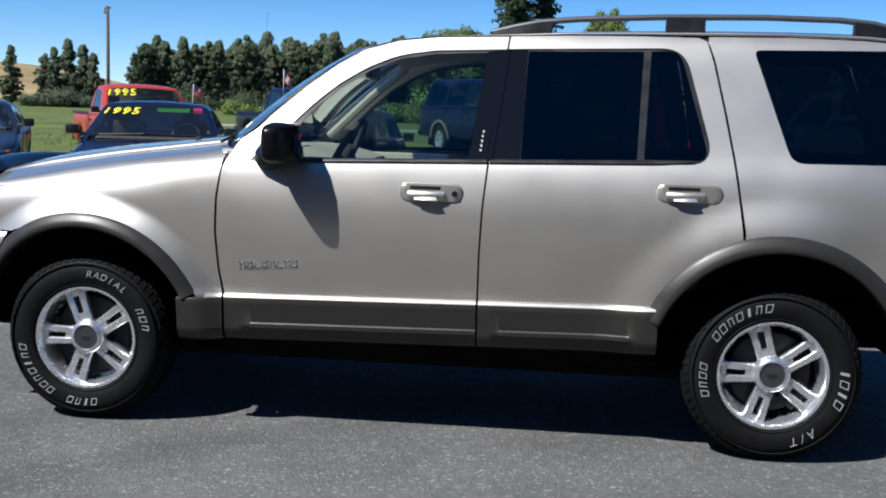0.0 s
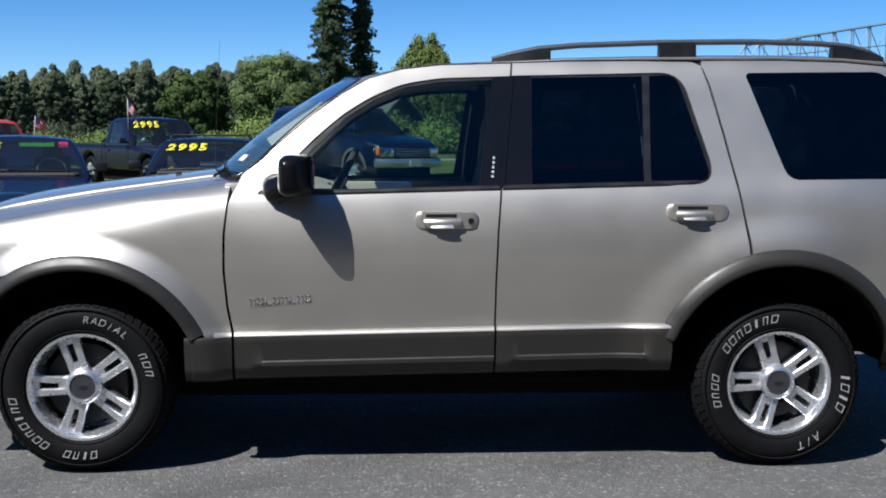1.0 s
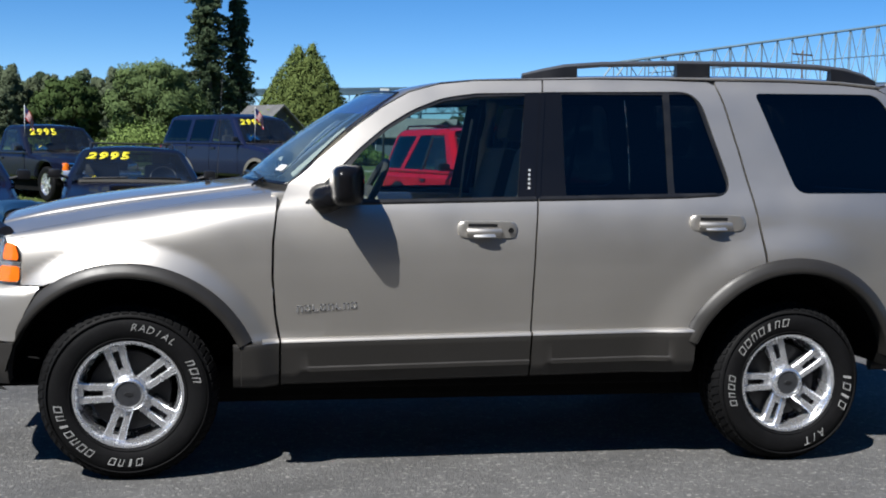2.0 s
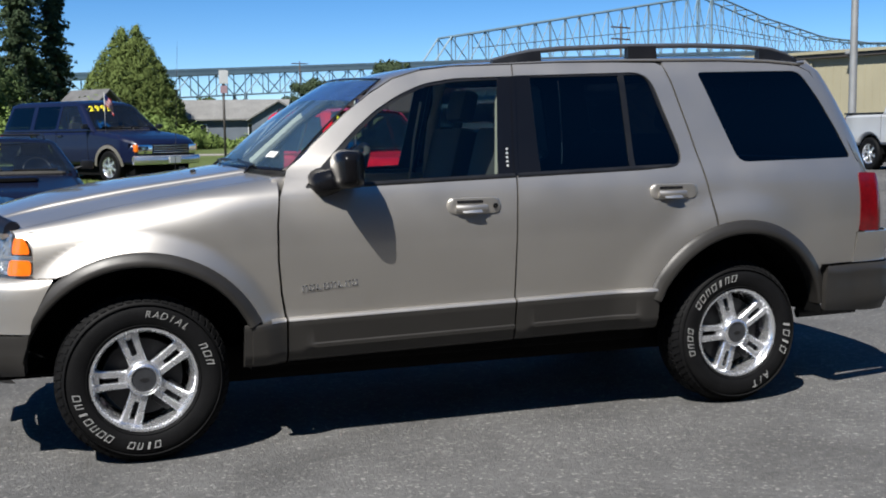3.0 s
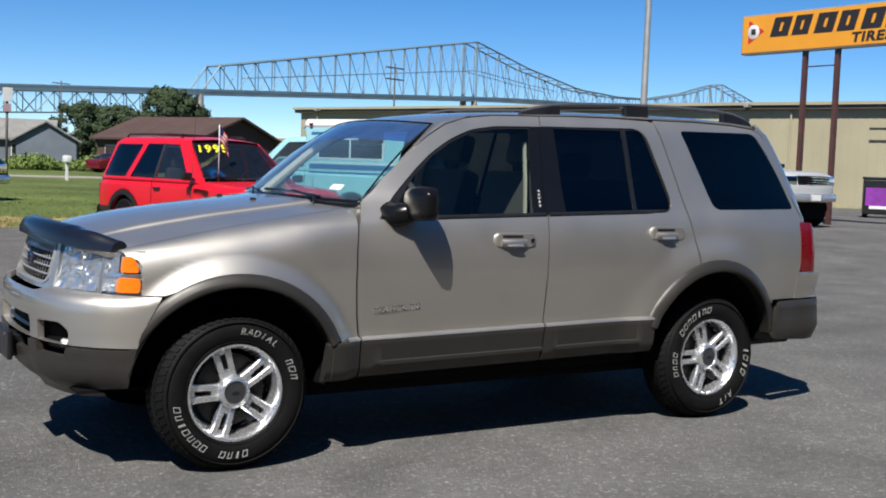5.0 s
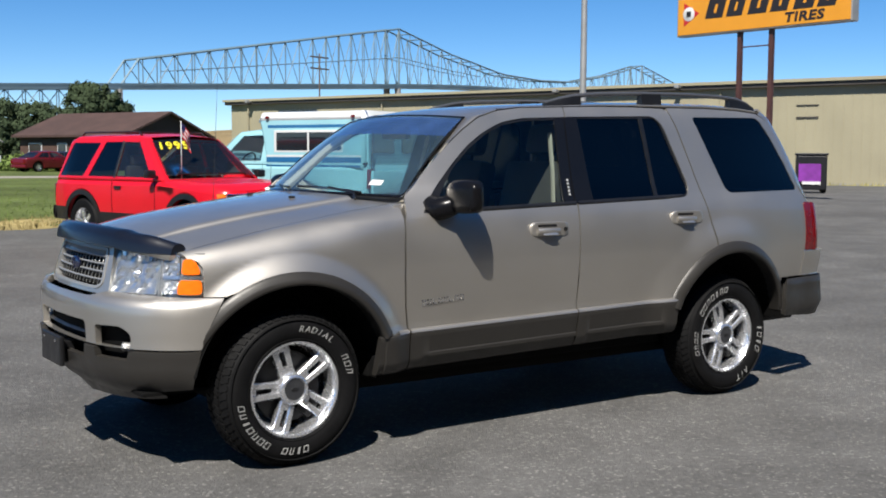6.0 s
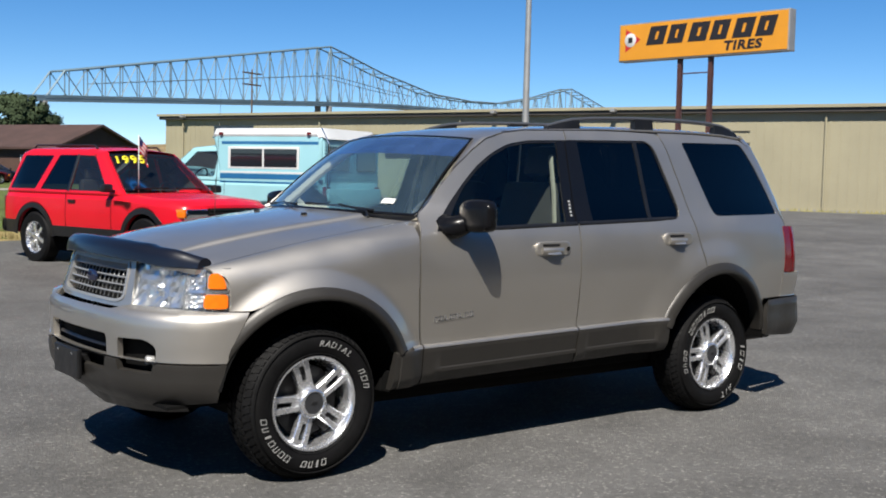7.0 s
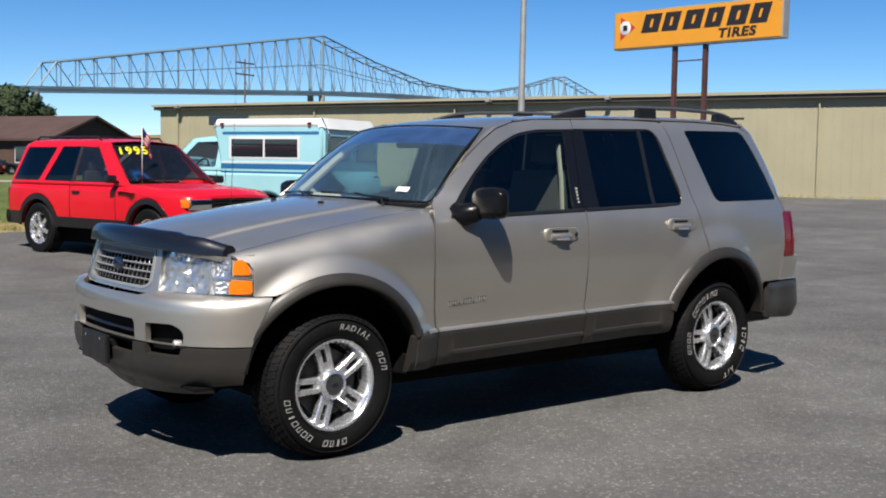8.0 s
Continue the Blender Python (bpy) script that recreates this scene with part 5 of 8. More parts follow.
# ---- ground, road and grass ----
GRAVEL = mat("pale_gravel", (0.229, 0.208, 0.174), 0.9, vary=0.2, scale=0.6, fine=0.2, fine_scale=12)
DRYGRASS = mat("dry_grass_hill", (0.222, 0.168, 0.0875), 0.95, vary=0.25, scale=0.02, fine=0.2, fine_scale=0.4, spec=0.1)


def lot_edge(x):
    """Where the asphalt ends and the grass begins, away from the camera."""
    return curve1([-60, -20, -8, 2.0, 4.5, 7.0, 12, 20, 30, 60], [10.5, 11.0, 11.6, 14.6, 15.4, 17.5, 26, 42, 66, 90], x)


def build_ground():
    bm = bmesh.new()
    xs = [-2500, -800, -300, -120, -60, -40] + list(range(-30, 70, 2)) + [80, 120, 300, 800, 2500]
    ys = [-2500, -600, -150, -60, -30, -16] + list(range(-12, 60, 2)) + [65, 72, 80, 95, 120, 180, 250, 600, 1200, 3000]
    vs = [[bm.verts.new((x, y, ground_z(x, y))) for y in ys] for x in xs]
    for i in range(len(xs) - 1):
        for j in range(len(ys) - 1):
            bm.faces.new((vs[i][j], vs[i + 1][j], vs[i + 1][j + 1], vs[i][j + 1]))
    g = part("ground", bm, ASPHALT, None, smooth=True)
    tagged(g, "worn grey asphalt car lot", "ground", kind="structure")
    # grass, a sheet of its own a little higher, with an uneven edge
    bm = bmesh.new()
    xs = [-2400, -800, -300, -120, -60] + [-40 + 0.5 * k for k in range(150)] + [40, 60]
    rows = []
    for x in xs:
        e = lot_edge(x) + 0.25 * math.sin(x * 1.3) + 0.12 * math.sin(x * 4.1 + 1)
        cols = [e, e + 0.25, e + 1.2] + [e + (2900 - e) * f for f in (0.001, 0.003, 0.006, 0.010, 0.016, 0.025, 0.04, 0.08, 0.2, 0.5, 1.0)]
        lifts = [0.002, 0.05, 0.07] + [0.08] * 11
        rows.append([bm.verts.new((x, y, ground_z(x, y) + h)) for y, h in zip(cols, lifts)])
    for a, b in zip(rows, rows[1:]):
        for j in range(len(a) - 1):
            bm.faces.new((a[j], b[j], b[j + 1], a[j + 1]))
    g = part("lawn", bm, GRASS, None, smooth=True)
    tagged(g, "mown green grass behind the car lot", "grass", kind="structure")
    # tufts along the grass edge and over the near lawn
    bm = bmesh.new()
    rnd = random.Random(5)
    for _ in range(26000):
        x = rnd.uniform(-14, 16)
        y = lot_edge(x) + 0.2 + abs(rnd.gauss(0, 1)) * 9
        h = rnd.uniform(0.02, 0.055) * (1.5 if rnd.random() < 0.08 else 1)
        z = ground_z(x, y) + 0.06
        a = rnd.uniform(0, math.pi)
        dx, dy = 0.014 * math.cos(a), 0.014 * math.sin(a)
        lx, ly = rnd.uniform(-0.04, 0.04), rnd.uniform(-0.04, 0.04)
        bm.faces.new((bm.verts.new((x - dx, y - dy, z)), bm.verts.new((x + dx, y + dy, z)), bm.verts.new((x + lx, y + ly, z + h))))
    t = part("grass_blades", bm, mat("grass_blade", (0.1, 0.141, 0.0336), 0.8, island=0.35, spec=0.15), None)
    tagged(t, "short green grass blades", "grass", kind="stuff")
    # dry verge along the asphalt's edge
    DRY = mat("dry_verge_grass", (0.241, 0.195, 0.0875), 0.9, vary=0.3, scale=1.5, fine=0.3, fine_scale=25, bump=0.6, bump_scale=30, spec=0.1)
    bm = bmesh.new()
    rows = []
    for k in range(181):
        x = -30 + 0.25 * k
        e = lot_edge(x) + 0.25 * math.sin(x * 1.3) + 0.12 * math.sin(x * 4.1 + 1)
        w0, w1 = 0.18 + 0.10 * math.sin(x * 2.3) + 0.06 * math.sin(x * 7), 0.75 + 0.35 * math.sin(x * 0.9 + 2) + 0.15 * math.sin(x * 5)
        rows.append([bm.verts.new((x, y, ground_z(x, y) + h)) for y, h in ((e - w0, 0.004), (e + 0.02, 0.010), (e + 0.25, 0.058), (e + 0.25 + w1, 0.082))])
    for a, b in zip(rows, rows[1:]):
        for j in range(3):
            bm.faces.new((a[j], b[j], b[j + 1], a[j + 1]))
    tagged(part("verge", bm, DRY, None, smooth=True), "dry yellow grass verge beside the asphalt", "grass", kind="stuff")
    bm = bmesh.new()
    for _ in range(9000):
        x = rnd.uniform(-12, 14)
        y = lot_edge(x) + 0.25 * math.sin(x * 1.3) + 0.12 * math.sin(x * 4.1 + 1) + rnd.uniform(-0.15, 1.0)
        h = rnd.uniform(0.03, 0.10)
        z = ground_z(x, y) + 0.0
        a = rnd.uniform(0, math.pi)
        dx, dy = 0.012 * math.cos(a), 0.012 * math.sin(a)
        bm.faces.new((bm.verts.new((x - dx, y - dy, z)), bm.verts.new((x + dx, y + dy, z)), bm.verts.new((x + rnd.uniform(-0.04, 0.04), y + rnd.uniform(-0.04, 0.04), z + h + 0.06))))
    tagged(part("dry_grass_blades", bm, DRY, None), "dry straw-coloured grass blades", "grass", kind="stuff")
    # a pale road across the field
    bm = bmesh.new()
    add_grid(bm, 60, 1, lambda u, v: (lerp(-20, 40, u), lerp(47, 51.5, v) + 0.12 * lerp(-20, 40, u), ground_z(lerp(-20, 40, u), 50) + 0.10))
    thicken(bm, 0.03)
    tagged(part("road", bm, GRAVEL, None), "pale gravel road across the grass", "road", kind="structure")
    # a dry hill far off
    bm = bmesh.new()
    def hill(u, v):
        a = radians(lerp(-60, 75, u))
        d = lerp(900, 1900, v)
        h = (16 + 34 * sstep(0.315, 0.24, u) + 10 * math.sin(u * 17) * math.sin(u * 5 + 1) + 26 * sstep(0.45, 0.8, u)) * math.sin(math.pi * min(1, v * 0.9))
        return (d * math.sin(a), d * math.cos(a), -1 + max(0, h))
    add_grid(bm, 60, 8, hill)
    tagged(part("hills", bm, DRYGRASS, None, smooth=True), "low dry grass hills on the horizon", "hills", kind="structure")


build_ground()

# ---- the steel bridge ----
# steel tone shifted towards blue, with the distance haze painted in
STEEL = mat("hazed_blue_grey_steel", (0.119, 0.178, 0.209), 0.6, metal=0.2, vary=0.15, scale=0.05)
CONCRETE = mat("weathered_concrete", (0.229, 0.222, 0.208), 0.85, vary=0.15, scale=0.5, bump=0.3)
BP1, BP2 = Vector((409, 655, 0)), Vector((756, 772, 0))
BU = (BP2 - BP1).normalized()
BN = Vector((-BU.y, BU.x, 0))


def deck_z(t):
    """Height of the bridge deck, t metres past its first tower."""
    return 50.5 + 0.054 * t if t < 0 else 50.5 + 0.054 * t - 0.054 * t * t / 366 + 0 * t


def build_bridge():
    br = thing("bridge", None, "long grey steel cantilever truss bridge far behind", "bridge")

    def at(t, h, side):
        return BP1 + BU * t + BN * (side * 6.0) + Vector((0, 0, deck_z(t) + h))

    def top(t):
        return float(np.interp(t, [-232, -221, -115, 0, 60, 128, 183, 238, 306, 366, 481, 587, 598], [0, 14, 26, 39, 23.5, 11.5, 9.5, 11.5, 23.5, 39, 26, 14, 0]))

    step = 232 / 19
    n0, n1 = -19, round(598 / step)
    for side in (-1, 1):
        bm = bmesh.new()
        chord = [at(k * step, top(k * step), side) for k in range(n0, n1 + 1)]
        add_tube(bm, chord, 0.60, 4, True)
        part("top_chord", bm, STEEL, br)
        bm = bmesh.new()
        add_tube(bm, [at(k * step, 0, side) for k in range(n0, n1 + 1)], 0.8, 4)
        part("bottom_chord", bm, STEEL, br)
        for k in range(n0, n1 + 1):
            t = k * step
            if top(t) > 1:
                part("truss_post", tube([at(t, 0, side), at(t, top(t), side)], 0.36 if k not in (0, 30) else 0.9, 4), STEEL, br)
            if k < n1:
                a, b = (t, t + step) if k % 2 else (t + step, t)
                if top(a) > 1 or top(b) > 1:
                    part("truss_diagonal", tube([at(a, 0, side), at(b, top(b), side)], 0.36, 4), STEEL, br)
                if top(t) > 16 and top(t + step) > 16:
                    part("truss_strut", tube([at(t, top(t) * 0.5, side), at(t + step, top(t + step) * 0.5, side)], 0.28, 4), STEEL, br)
    for k in range(n0 + 1, n1, 1):
        t = k * step
        if top(t) > 6:
            part("cross_beam", tube([at(t, top(t), -1), at(t, top(t), 1)], 0.4, 4), STEEL, br)
    # deck with its parapets
    bm = bmesh.new()
    tl = [-440 + 20 * k for k in range(53)]
    for lo, hi, w in ((-1.6, 0.4, 6.6), (0.4, 1.5, 6.7)):
        rows = [[bm.verts.new(BP1 + BU * t + BN * (sx * w) + Vector((0, 0, deck_z(t) + h))) for sx, h in ((-1, lo), (1, lo), (1, hi), (-1, hi))] for t in tl]
        for a, b in zip(rows, rows[1:]):
            for i in range(4):
                bm.faces.new((a[i], a[(i + 1) % 4], b[(i + 1) % 4], b[i]))
    part("deck", bm, STEEL, br, "grey road deck")
    # approach spans, a truss below the deck
    for side in (-1, 1):
        t = -232.0
        k = 0
        while t > -435:
            depth0 = 11.5
            depth1 = 11.5
            t1 = t - 9.5
            part("approach_post", tube([at(t, -1.5, side), at(t, -depth0, side)], 0.26, 4), STEEL, br)
            part("approach_chord", tube([at(t, -depth0, side), at(t1, -depth1, side)], 0.34, 4), STEEL, br)
            a, b = (-1.5, -depth1) if k % 2 else (-depth0, -1.5)
            part("approach_diagonal", tube([at(t, a, side), at(t1, b, side)], 0.28, 4), STEEL, br)
            t, k = t1, k + 1
    # piers
    for t in (-232, 0, 366, 598):
        h = deck_z(t) - 1.5
        for side in (-1, 1):
            p = BP1 + BU * t + BN * (side * 5)
            part("pier", tube([(p.x, p.y, -2), (p.x, p.y, h)], 2.2, 8), CONCRETE, br, "concrete pier")
    for k in range(3):
        t = -232 - 57 * (k + 1)
        for side in (-1, 1):
            p0, p1 = at(t, -11, side), at(t, -11, side)
            p0.z = -1
            part("pier", tube([p0, p1], 0.8, 4), STEEL, br, "steel trestle leg")
        zt = deck_z(t) - 11
        for f0, f1 in ((0.05, 0.5), (0.5, 0.95)):
            for sg in (-1, 1):
                a, b = at(t, 0, -sg), at(t, 0, sg)
                a.z, b.z = zt * f0, zt * f1
                part("pier_brace", tube([a, b], 0.3, 4), STEEL, br)


build_bridge()

# ---- trees and bushes ----
BARK = mat("bark", (0.0672, 0.0503, 0.037), 0.9, vary=0.3, scale=6, bump=0.6, bump_scale=20)
LEAF_DARK = mat("dark_foliage", (0.0456, 0.0632, 0.0336), 0.85, island=0.18, spec=0.05)
LEAF_MID = mat("mid_foliage", (0.047, 0.0705, 0.0229), 0.85, island=0.15, spec=0.05)
LEAF_LIGHT = mat("light_foliage", (0.12, 0.166, 0.0467), 0.85, island=0.13, spec=0.05)
LEAF_WOOD = mat("grey_green_foliage", (0.076, 0.092, 0.054), 0.85, island=0.22, spec=0.05)
LEAF_SOFT = mat("soft_green_foliage", (0.088, 0.122, 0.046), 0.85, island=0.12, spec=0.05)
LEAF_YEW = mat("yellow_green_foliage", (0.0909, 0.117, 0.0349), 0.85, island=0.13, spec=0.05)


def leaf_cards(rnd, centres, count, size, droop=0.0, power=2.0, crown=0.75, upright=0.0):
    """Many small bent leaves spread through clumps (place, radius)."""
    verts, faces, normals = [], [], []
    weights = [r ** power for _, r in centres]
    mid = sum((Vector(c) for c, _ in centres), Vector((0, 0, 0))) / len(centres)
    for c, r in rnd.choices(centres, weights, k=count):
        d = Vector((rnd.gauss(0, 1), rnd.gauss(0, 1), rnd.gauss(0, 0.7))).normalized()
        p = Vector(c) + d * r * rnd.uniform(0.25, 1.10)
        s = size * rnd.uniform(0.5, 1.3)
        a = (d + Vector((rnd.uniform(-.8, .8), rnd.uniform(-.8, .8), rnd.uniform(-.8, .8)))).normalized()
        u = a.orthogonal().normalized()
        u = Matrix.Rotation(rnd.uniform(0, 6.28), 3, a) @ u
        if upright:
            u = (u * (1 - upright) + Vector((0, 0, upright))).normalized()
        v = a.cross(u)
        n = len(verts)
        quad = [p - u * s, p + v * s * 0.45 + a * s * 0.15, p + u * s - Vector((0, 0, droop * s)), p - v * s * 0.45 + a * s * 0.1]
        if (quad[1] - quad[0]).cross(quad[2] - quad[0]).dot(d) < 0:
            quad.reverse()
        verts += quad
        faces.append((n, n + 1, n + 2, n + 3))
        away = p - mid
        away.z *= 0.4
        nn = (d * 0.30 + away.normalized() * crown * 0.7 + a * 0.75 + Vector((0, 0, 0.15))).normalized()
        normals += [nn] * 4
    return verts, faces, normals


def leaf_mesh(name, rnd, clumps, count, leaf, droop=0.2, power=2.0, crown=0.75, upright=0.0):
    """The leaves as one mesh, shaded by the round of their clumps."""
    v, f, nn = leaf_cards(rnd, clumps, count, leaf, droop, power, crown, upright)
    me = bpy.data.meshes.new(name)
    me.from_pydata(v, [], f)
    me.update()
    me.polygons.foreach_set("use_smooth", [True] * len(me.polygons))
    me.normals_split_custom_set_from_vertices(nn)
    return me


def tree(name, kind, height, width, leaf, material, seed, count=9000, label="", category="tree"):
    rnd = random.Random(seed)
    t = thing(name, None, label, category)
    bm = bmesh.new()
    lean = rnd.uniform(-0.02, 0.02)
    trunk_to = 0.92 if kind in ("spire", "poplar", "pine", "cone") else 0.6
    pts = [(lean * height * k / 6 + 0.01 * height * math.sin(k), 0.008 * height * math.cos(k * 1.7), trunk_to * height * k / 6) for k in range(7)]
    pts[0] = (0, 0, -0.3)
    add_tube(bm, pts, [height * 0.022 * (1 - 0.14 * k) for k in range(7)], 8)
    clumps = []
    if kind == "spire":
        # whorls of ragged, hanging boughs
        levels = 44
        for k in range(levels):
            f = k / (levels - 1)
            z = height * lerp(0.05, 0.97, f)
            reach = width / 2 * ((1 - f) ** 0.70 * 0.92 + 0.05)
            for j in range(9):
                a = rnd.uniform(0, 6.283)
                long = reach * rnd.choice((0.55, 0.72, 0.85, 0.95, 1.12)) * rnd.uniform(0.9, 1.1)
                for q in (0.30, 0.52, 0.74, 0.94):
                    drop = 0.22 * long * q * q
                    clumps.append(((long * q * math.cos(a), long * q * math.sin(a), z - drop), max(0.35, width * 0.062 * (1.15 - 0.55 * q))))
                if j % 2 == 0:
                    add_tube(bm, [(0, 0, z), (0.8 * long * math.cos(a), 0.8 * long * math.sin(a), z - 0.16 * long)], [height * 0.004, height * 0.001], 4)
        clumps += [((0, 0, height * lerp(0.1, 0.92, k / 60)), width * 0.10 * (1.1 - k / 60)) for k in range(61)]
    elif kind == "cone":
        # two dense, feathery peaks grown together
        for (px, py, ph, pw) in ((-0.055 * width, 0, height * 0.99, width * 0.90), (0.06 * width, 0.02 * width, height, width * 0.90)):
            lobes = [rnd.uniform(0, 6.28) for _ in range(3)]
            for k in range(52):
                f = k / 51
                z = ph * lerp(0.03, 0.985, f)
                r = pw / 2 * min(1.0, 0.86 + 1.3 * f) * (1 - f ** 1.55) + 0.10
                m = max(4, int(34 * r / (pw / 2)))
                for j in range(m):
                    a = 6.283 * j / m + rnd.uniform(-0.2, 0.2)
                    rr = r * (0.93 + 0.07 * math.sin(3 * a + lobes[0]) + 0.05 * math.sin(7 * a + lobes[1] + 4 * f)) * rnd.uniform(0.90, 1.0)
                    clumps.append(((px + rr * math.cos(a), py + rr * math.sin(a), z + rnd.uniform(-0.02, 0.02) * height), max(0.16, pw * 0.038)))
                for q in range(3):
                    a = rnd.uniform(0, 6.283)
                    clumps.append(((px + r * 0.5 * math.cos(a), py + r * 0.5 * math.sin(a), z), max(0.2, r * 0.40)))
    elif kind in ("poplar", "pine"):
        # an uneven crown over a bare lower trunk
        lo = 0.10 if kind == "poplar" else 0.26
        for k in range(120):
            f = rnd.random()
            z = height * lerp(lo, 0.985, f)
            shape = (1 - f) ** 0.62 * min(1.0, 0.45 + 3.0 * f) if kind == "poplar" else math.sin(math.pi * min(1, 0.16 + 0.86 * f)) ** 0.6
            long = width / 2 * shape * rnd.choice((0.45, 0.65, 0.8, 0.95, 1.1)) + 0.1
            a = rnd.uniform(0, 6.283)
            for q in (0.45, 0.85):
                clumps.append(((long * q * math.cos(a), long * q * math.sin(a), z + (0.05 if kind == "pine" else -0.10) * long * q), width * rnd.uniform(0.055, 0.10)))
            if k % 5 == 0:
                add_tube(bm, [(0, 0, z * 0.97), (0.8 * long * math.cos(a), 0.8 * long * math.sin(a), z)], [height * 0.005, height * 0.002], 4)
    else:
        for k in range(130):
            a, f = rnd.uniform(0, 6.283), rnd.uniform(0, 1)
            z = height * lerp(0.12, 0.94, f)
            r = width / 2 * math.sqrt(max(0.03, 1 - ((f - 0.42) / 0.62) ** 2)) * rnd.uniform(0.45, 1.0)
            r *= 0.90 + 0.14 * math.sin(2 * a + seed) + 0.08 * math.sin(5 * a + 3 * f)
            p = (r * math.cos(a), r * math.sin(a), z)
            clumps.append((p, width * rnd.uniform(0.045, 0.105)))
            if k % 6 == 0:
                add_tube(bm, [(0, 0, height * 0.25), (p[0] * 0.5, p[1] * 0.5, lerp(height * 0.3, z, 0.6)), p], [height * 0.010, height * 0.006, height * 0.002], 5)
    part("trunk", bm, BARK, t, smooth=True)
    me = leaf_mesh("crown", rnd, clumps, count, leaf, 0.2, 1.4, 0.75, 0.55 if kind == "cone" else 0.0)
    link_mesh("crown", me, material, t, smooth=False)
    return t


def put(t, x, y, turn=0.0, size=1.0, z=None):
    t.matrix_world = pose(x, y, ground_z(x, y) if z is None else z, 0, 0, turn) @ Matrix.Scale(size, 4)
    return t


def polar(az, d, cx=0.0, cy=-5.4):
    return cx + d * math.sin(radians(az)), cy + d * math.cos(radians(az))


def build_trees():
    tagged(put(tree("conifer", "spire", 36, 11.2, 0.28, LEAF_DARK, 3, 52000, "tall dark conifer with ragged hanging branches"), *polar(-1.95, 172)), group="")
    put(tree("conifer", "spire", 29, 8.0, 0.26, LEAF_DARK, 4, 32000, "dark slim conifer beside a taller one"), *polar(-0.45, 176))
    put(tree("broadleaf_tree", "cone", 11.4, 12.0, 0.15, LEAF_YEW, 5, 110000, "dense yellow-green cone-shaped tree behind a hedge"), *polar(3.0, 112))
    put(tree("broadleaf_tree", "round", 9.6, 11.5, 0.15, LEAF_SOFT, 6, 90000, "light green leafy tree beside the dark wood"), *polar(-4.4, 118))
    put(tree("broadleaf_tree", "round", 8.0, 8.0, 0.20, LEAF_MID, 7, 24000, "green leafy tree at the edge of a field"), *polar(-8.4, 120))
    put(tree("broadleaf_tree", "round", 9.4, 8.4, 0.21, LEAF_DARK, 8, 34000, "dark leafy tree behind the brown house"), *polar(16.1, 132))
    for i, az in enumerate((12.0, 13.4, 14.8)):
        put(tree("broadleaf_tree", "round", 7.0 - 0.4 * i, 8.0, 0.20, LEAF_DARK, 20 + i, 14000, "dark low tree behind the houses"), *polar(az, 124))
    put(tree("broadleaf_tree", "round", 5.0, 5.0, 0.2, LEAF_MID, 25, 9000, "small green tree behind the houses"), *polar(6.6, 122))
    # the dark wood behind the field
    kinds = [tree("pine_tree", ("poplar", "pine", "poplar")[i], 13.5, (5.6, 6.4, 6.6)[i], 0.24, LEAF_WOOD, 30 + i, 15000, "dark pine tree in a wood behind the field") for i in range(3)]
    kinds.append(tree("pine_tree", "pine", 12.0, 7.0, 0.24, LEAF_DARK, 34, 16000, "broad dark pine in a wood behind the field"))
    for k in kinds:
        tagged(k, group="row of trees behind the field")
    rnd = random.Random(9)
    i = 0
    az = -21.0
    spots = []
    while az < -3.2:
        d = 186 + rnd.uniform(-10, 14)
        spots.append((az, d, 0.74 + 0.20 * sstep(-20, -9, az) * rnd.uniform(0.75, 1.15) + rnd.uniform(-0.09, 0.09)))
        az += rnd.uniform(0.12, 0.28)
    spots += [(-24.9, 150, 0.56), (-23.6, 152, 0.60), (-24.3, 156, 0.66), (-25.3, 153, 0.50), (-23.1, 150, 0.52), (-26.9, 170, 0.62), (-28.4, 175, 0.62), (-30, 175, 0.7), (-31.5, 175, 0.7), (-33, 178, 0.75)]
    for az, d, size in spots:
        x, y = polar(az, d, 1.0)
        k = kinds[rnd.choice((0, 1, 2, 2, 3))]
        m = pose(x, y, 0.2, 0, 0, rnd.uniform(0, 360)) @ Matrix.Scale(size, 4)
        c = copy_thing(k, m)
        c.scale = (size,) * 3
    for j, k in enumerate(kinds):
        x, y = polar(-20.2 + 4 * j, 196, 1.0)
        put(k, x, y, 0, 0.9)
    # bright brambles in front of the wood
    for j, (a0, a1, d, h, mm, sd) in enumerate(((-20.8, -3, 172, 4.2, LEAF_WOOD, 40), (-26, -22.5, 146, 2.6, LEAF_WOOD, 46), (-16, -9.0, 110, 1.7, LEAF_LIGHT, 41), (-12, -5.0, 92, 1.7, LEAF_LIGHT, 42), (-6, 4.2, 80, 3.5, LEAF_LIGHT, 43), (3.5, 6.0, 80, 2.5, LEAF_LIGHT, 44), (5.5, 14.0, 84, 1.25, LEAF_LIGHT, 45))):
        rnd = random.Random(sd)
        cl = []
        for _ in range(420):
            az = rnd.uniform(a0, a1)
            x, y = polar(az, d + rnd.uniform(-5, 5))
            hh = h * rnd.uniform(0.35, 1.0) * (0.85 + 0.2 * math.sin(az * 2.1 + sd))
            cl.append(((x, y, ground_z(x, y) + hh * 0.50), hh * 0.52))
        me = leaf_mesh("bramble_hedge", rnd, cl, 30000, 0.14, 0.2, 2.0, 0.0)
        tagged(link_mesh("bramble_hedge", me, mm, None, smooth=False), "bright green overgrown bramble hedge in the field", "hedge", kind="stuff")


build_trees()

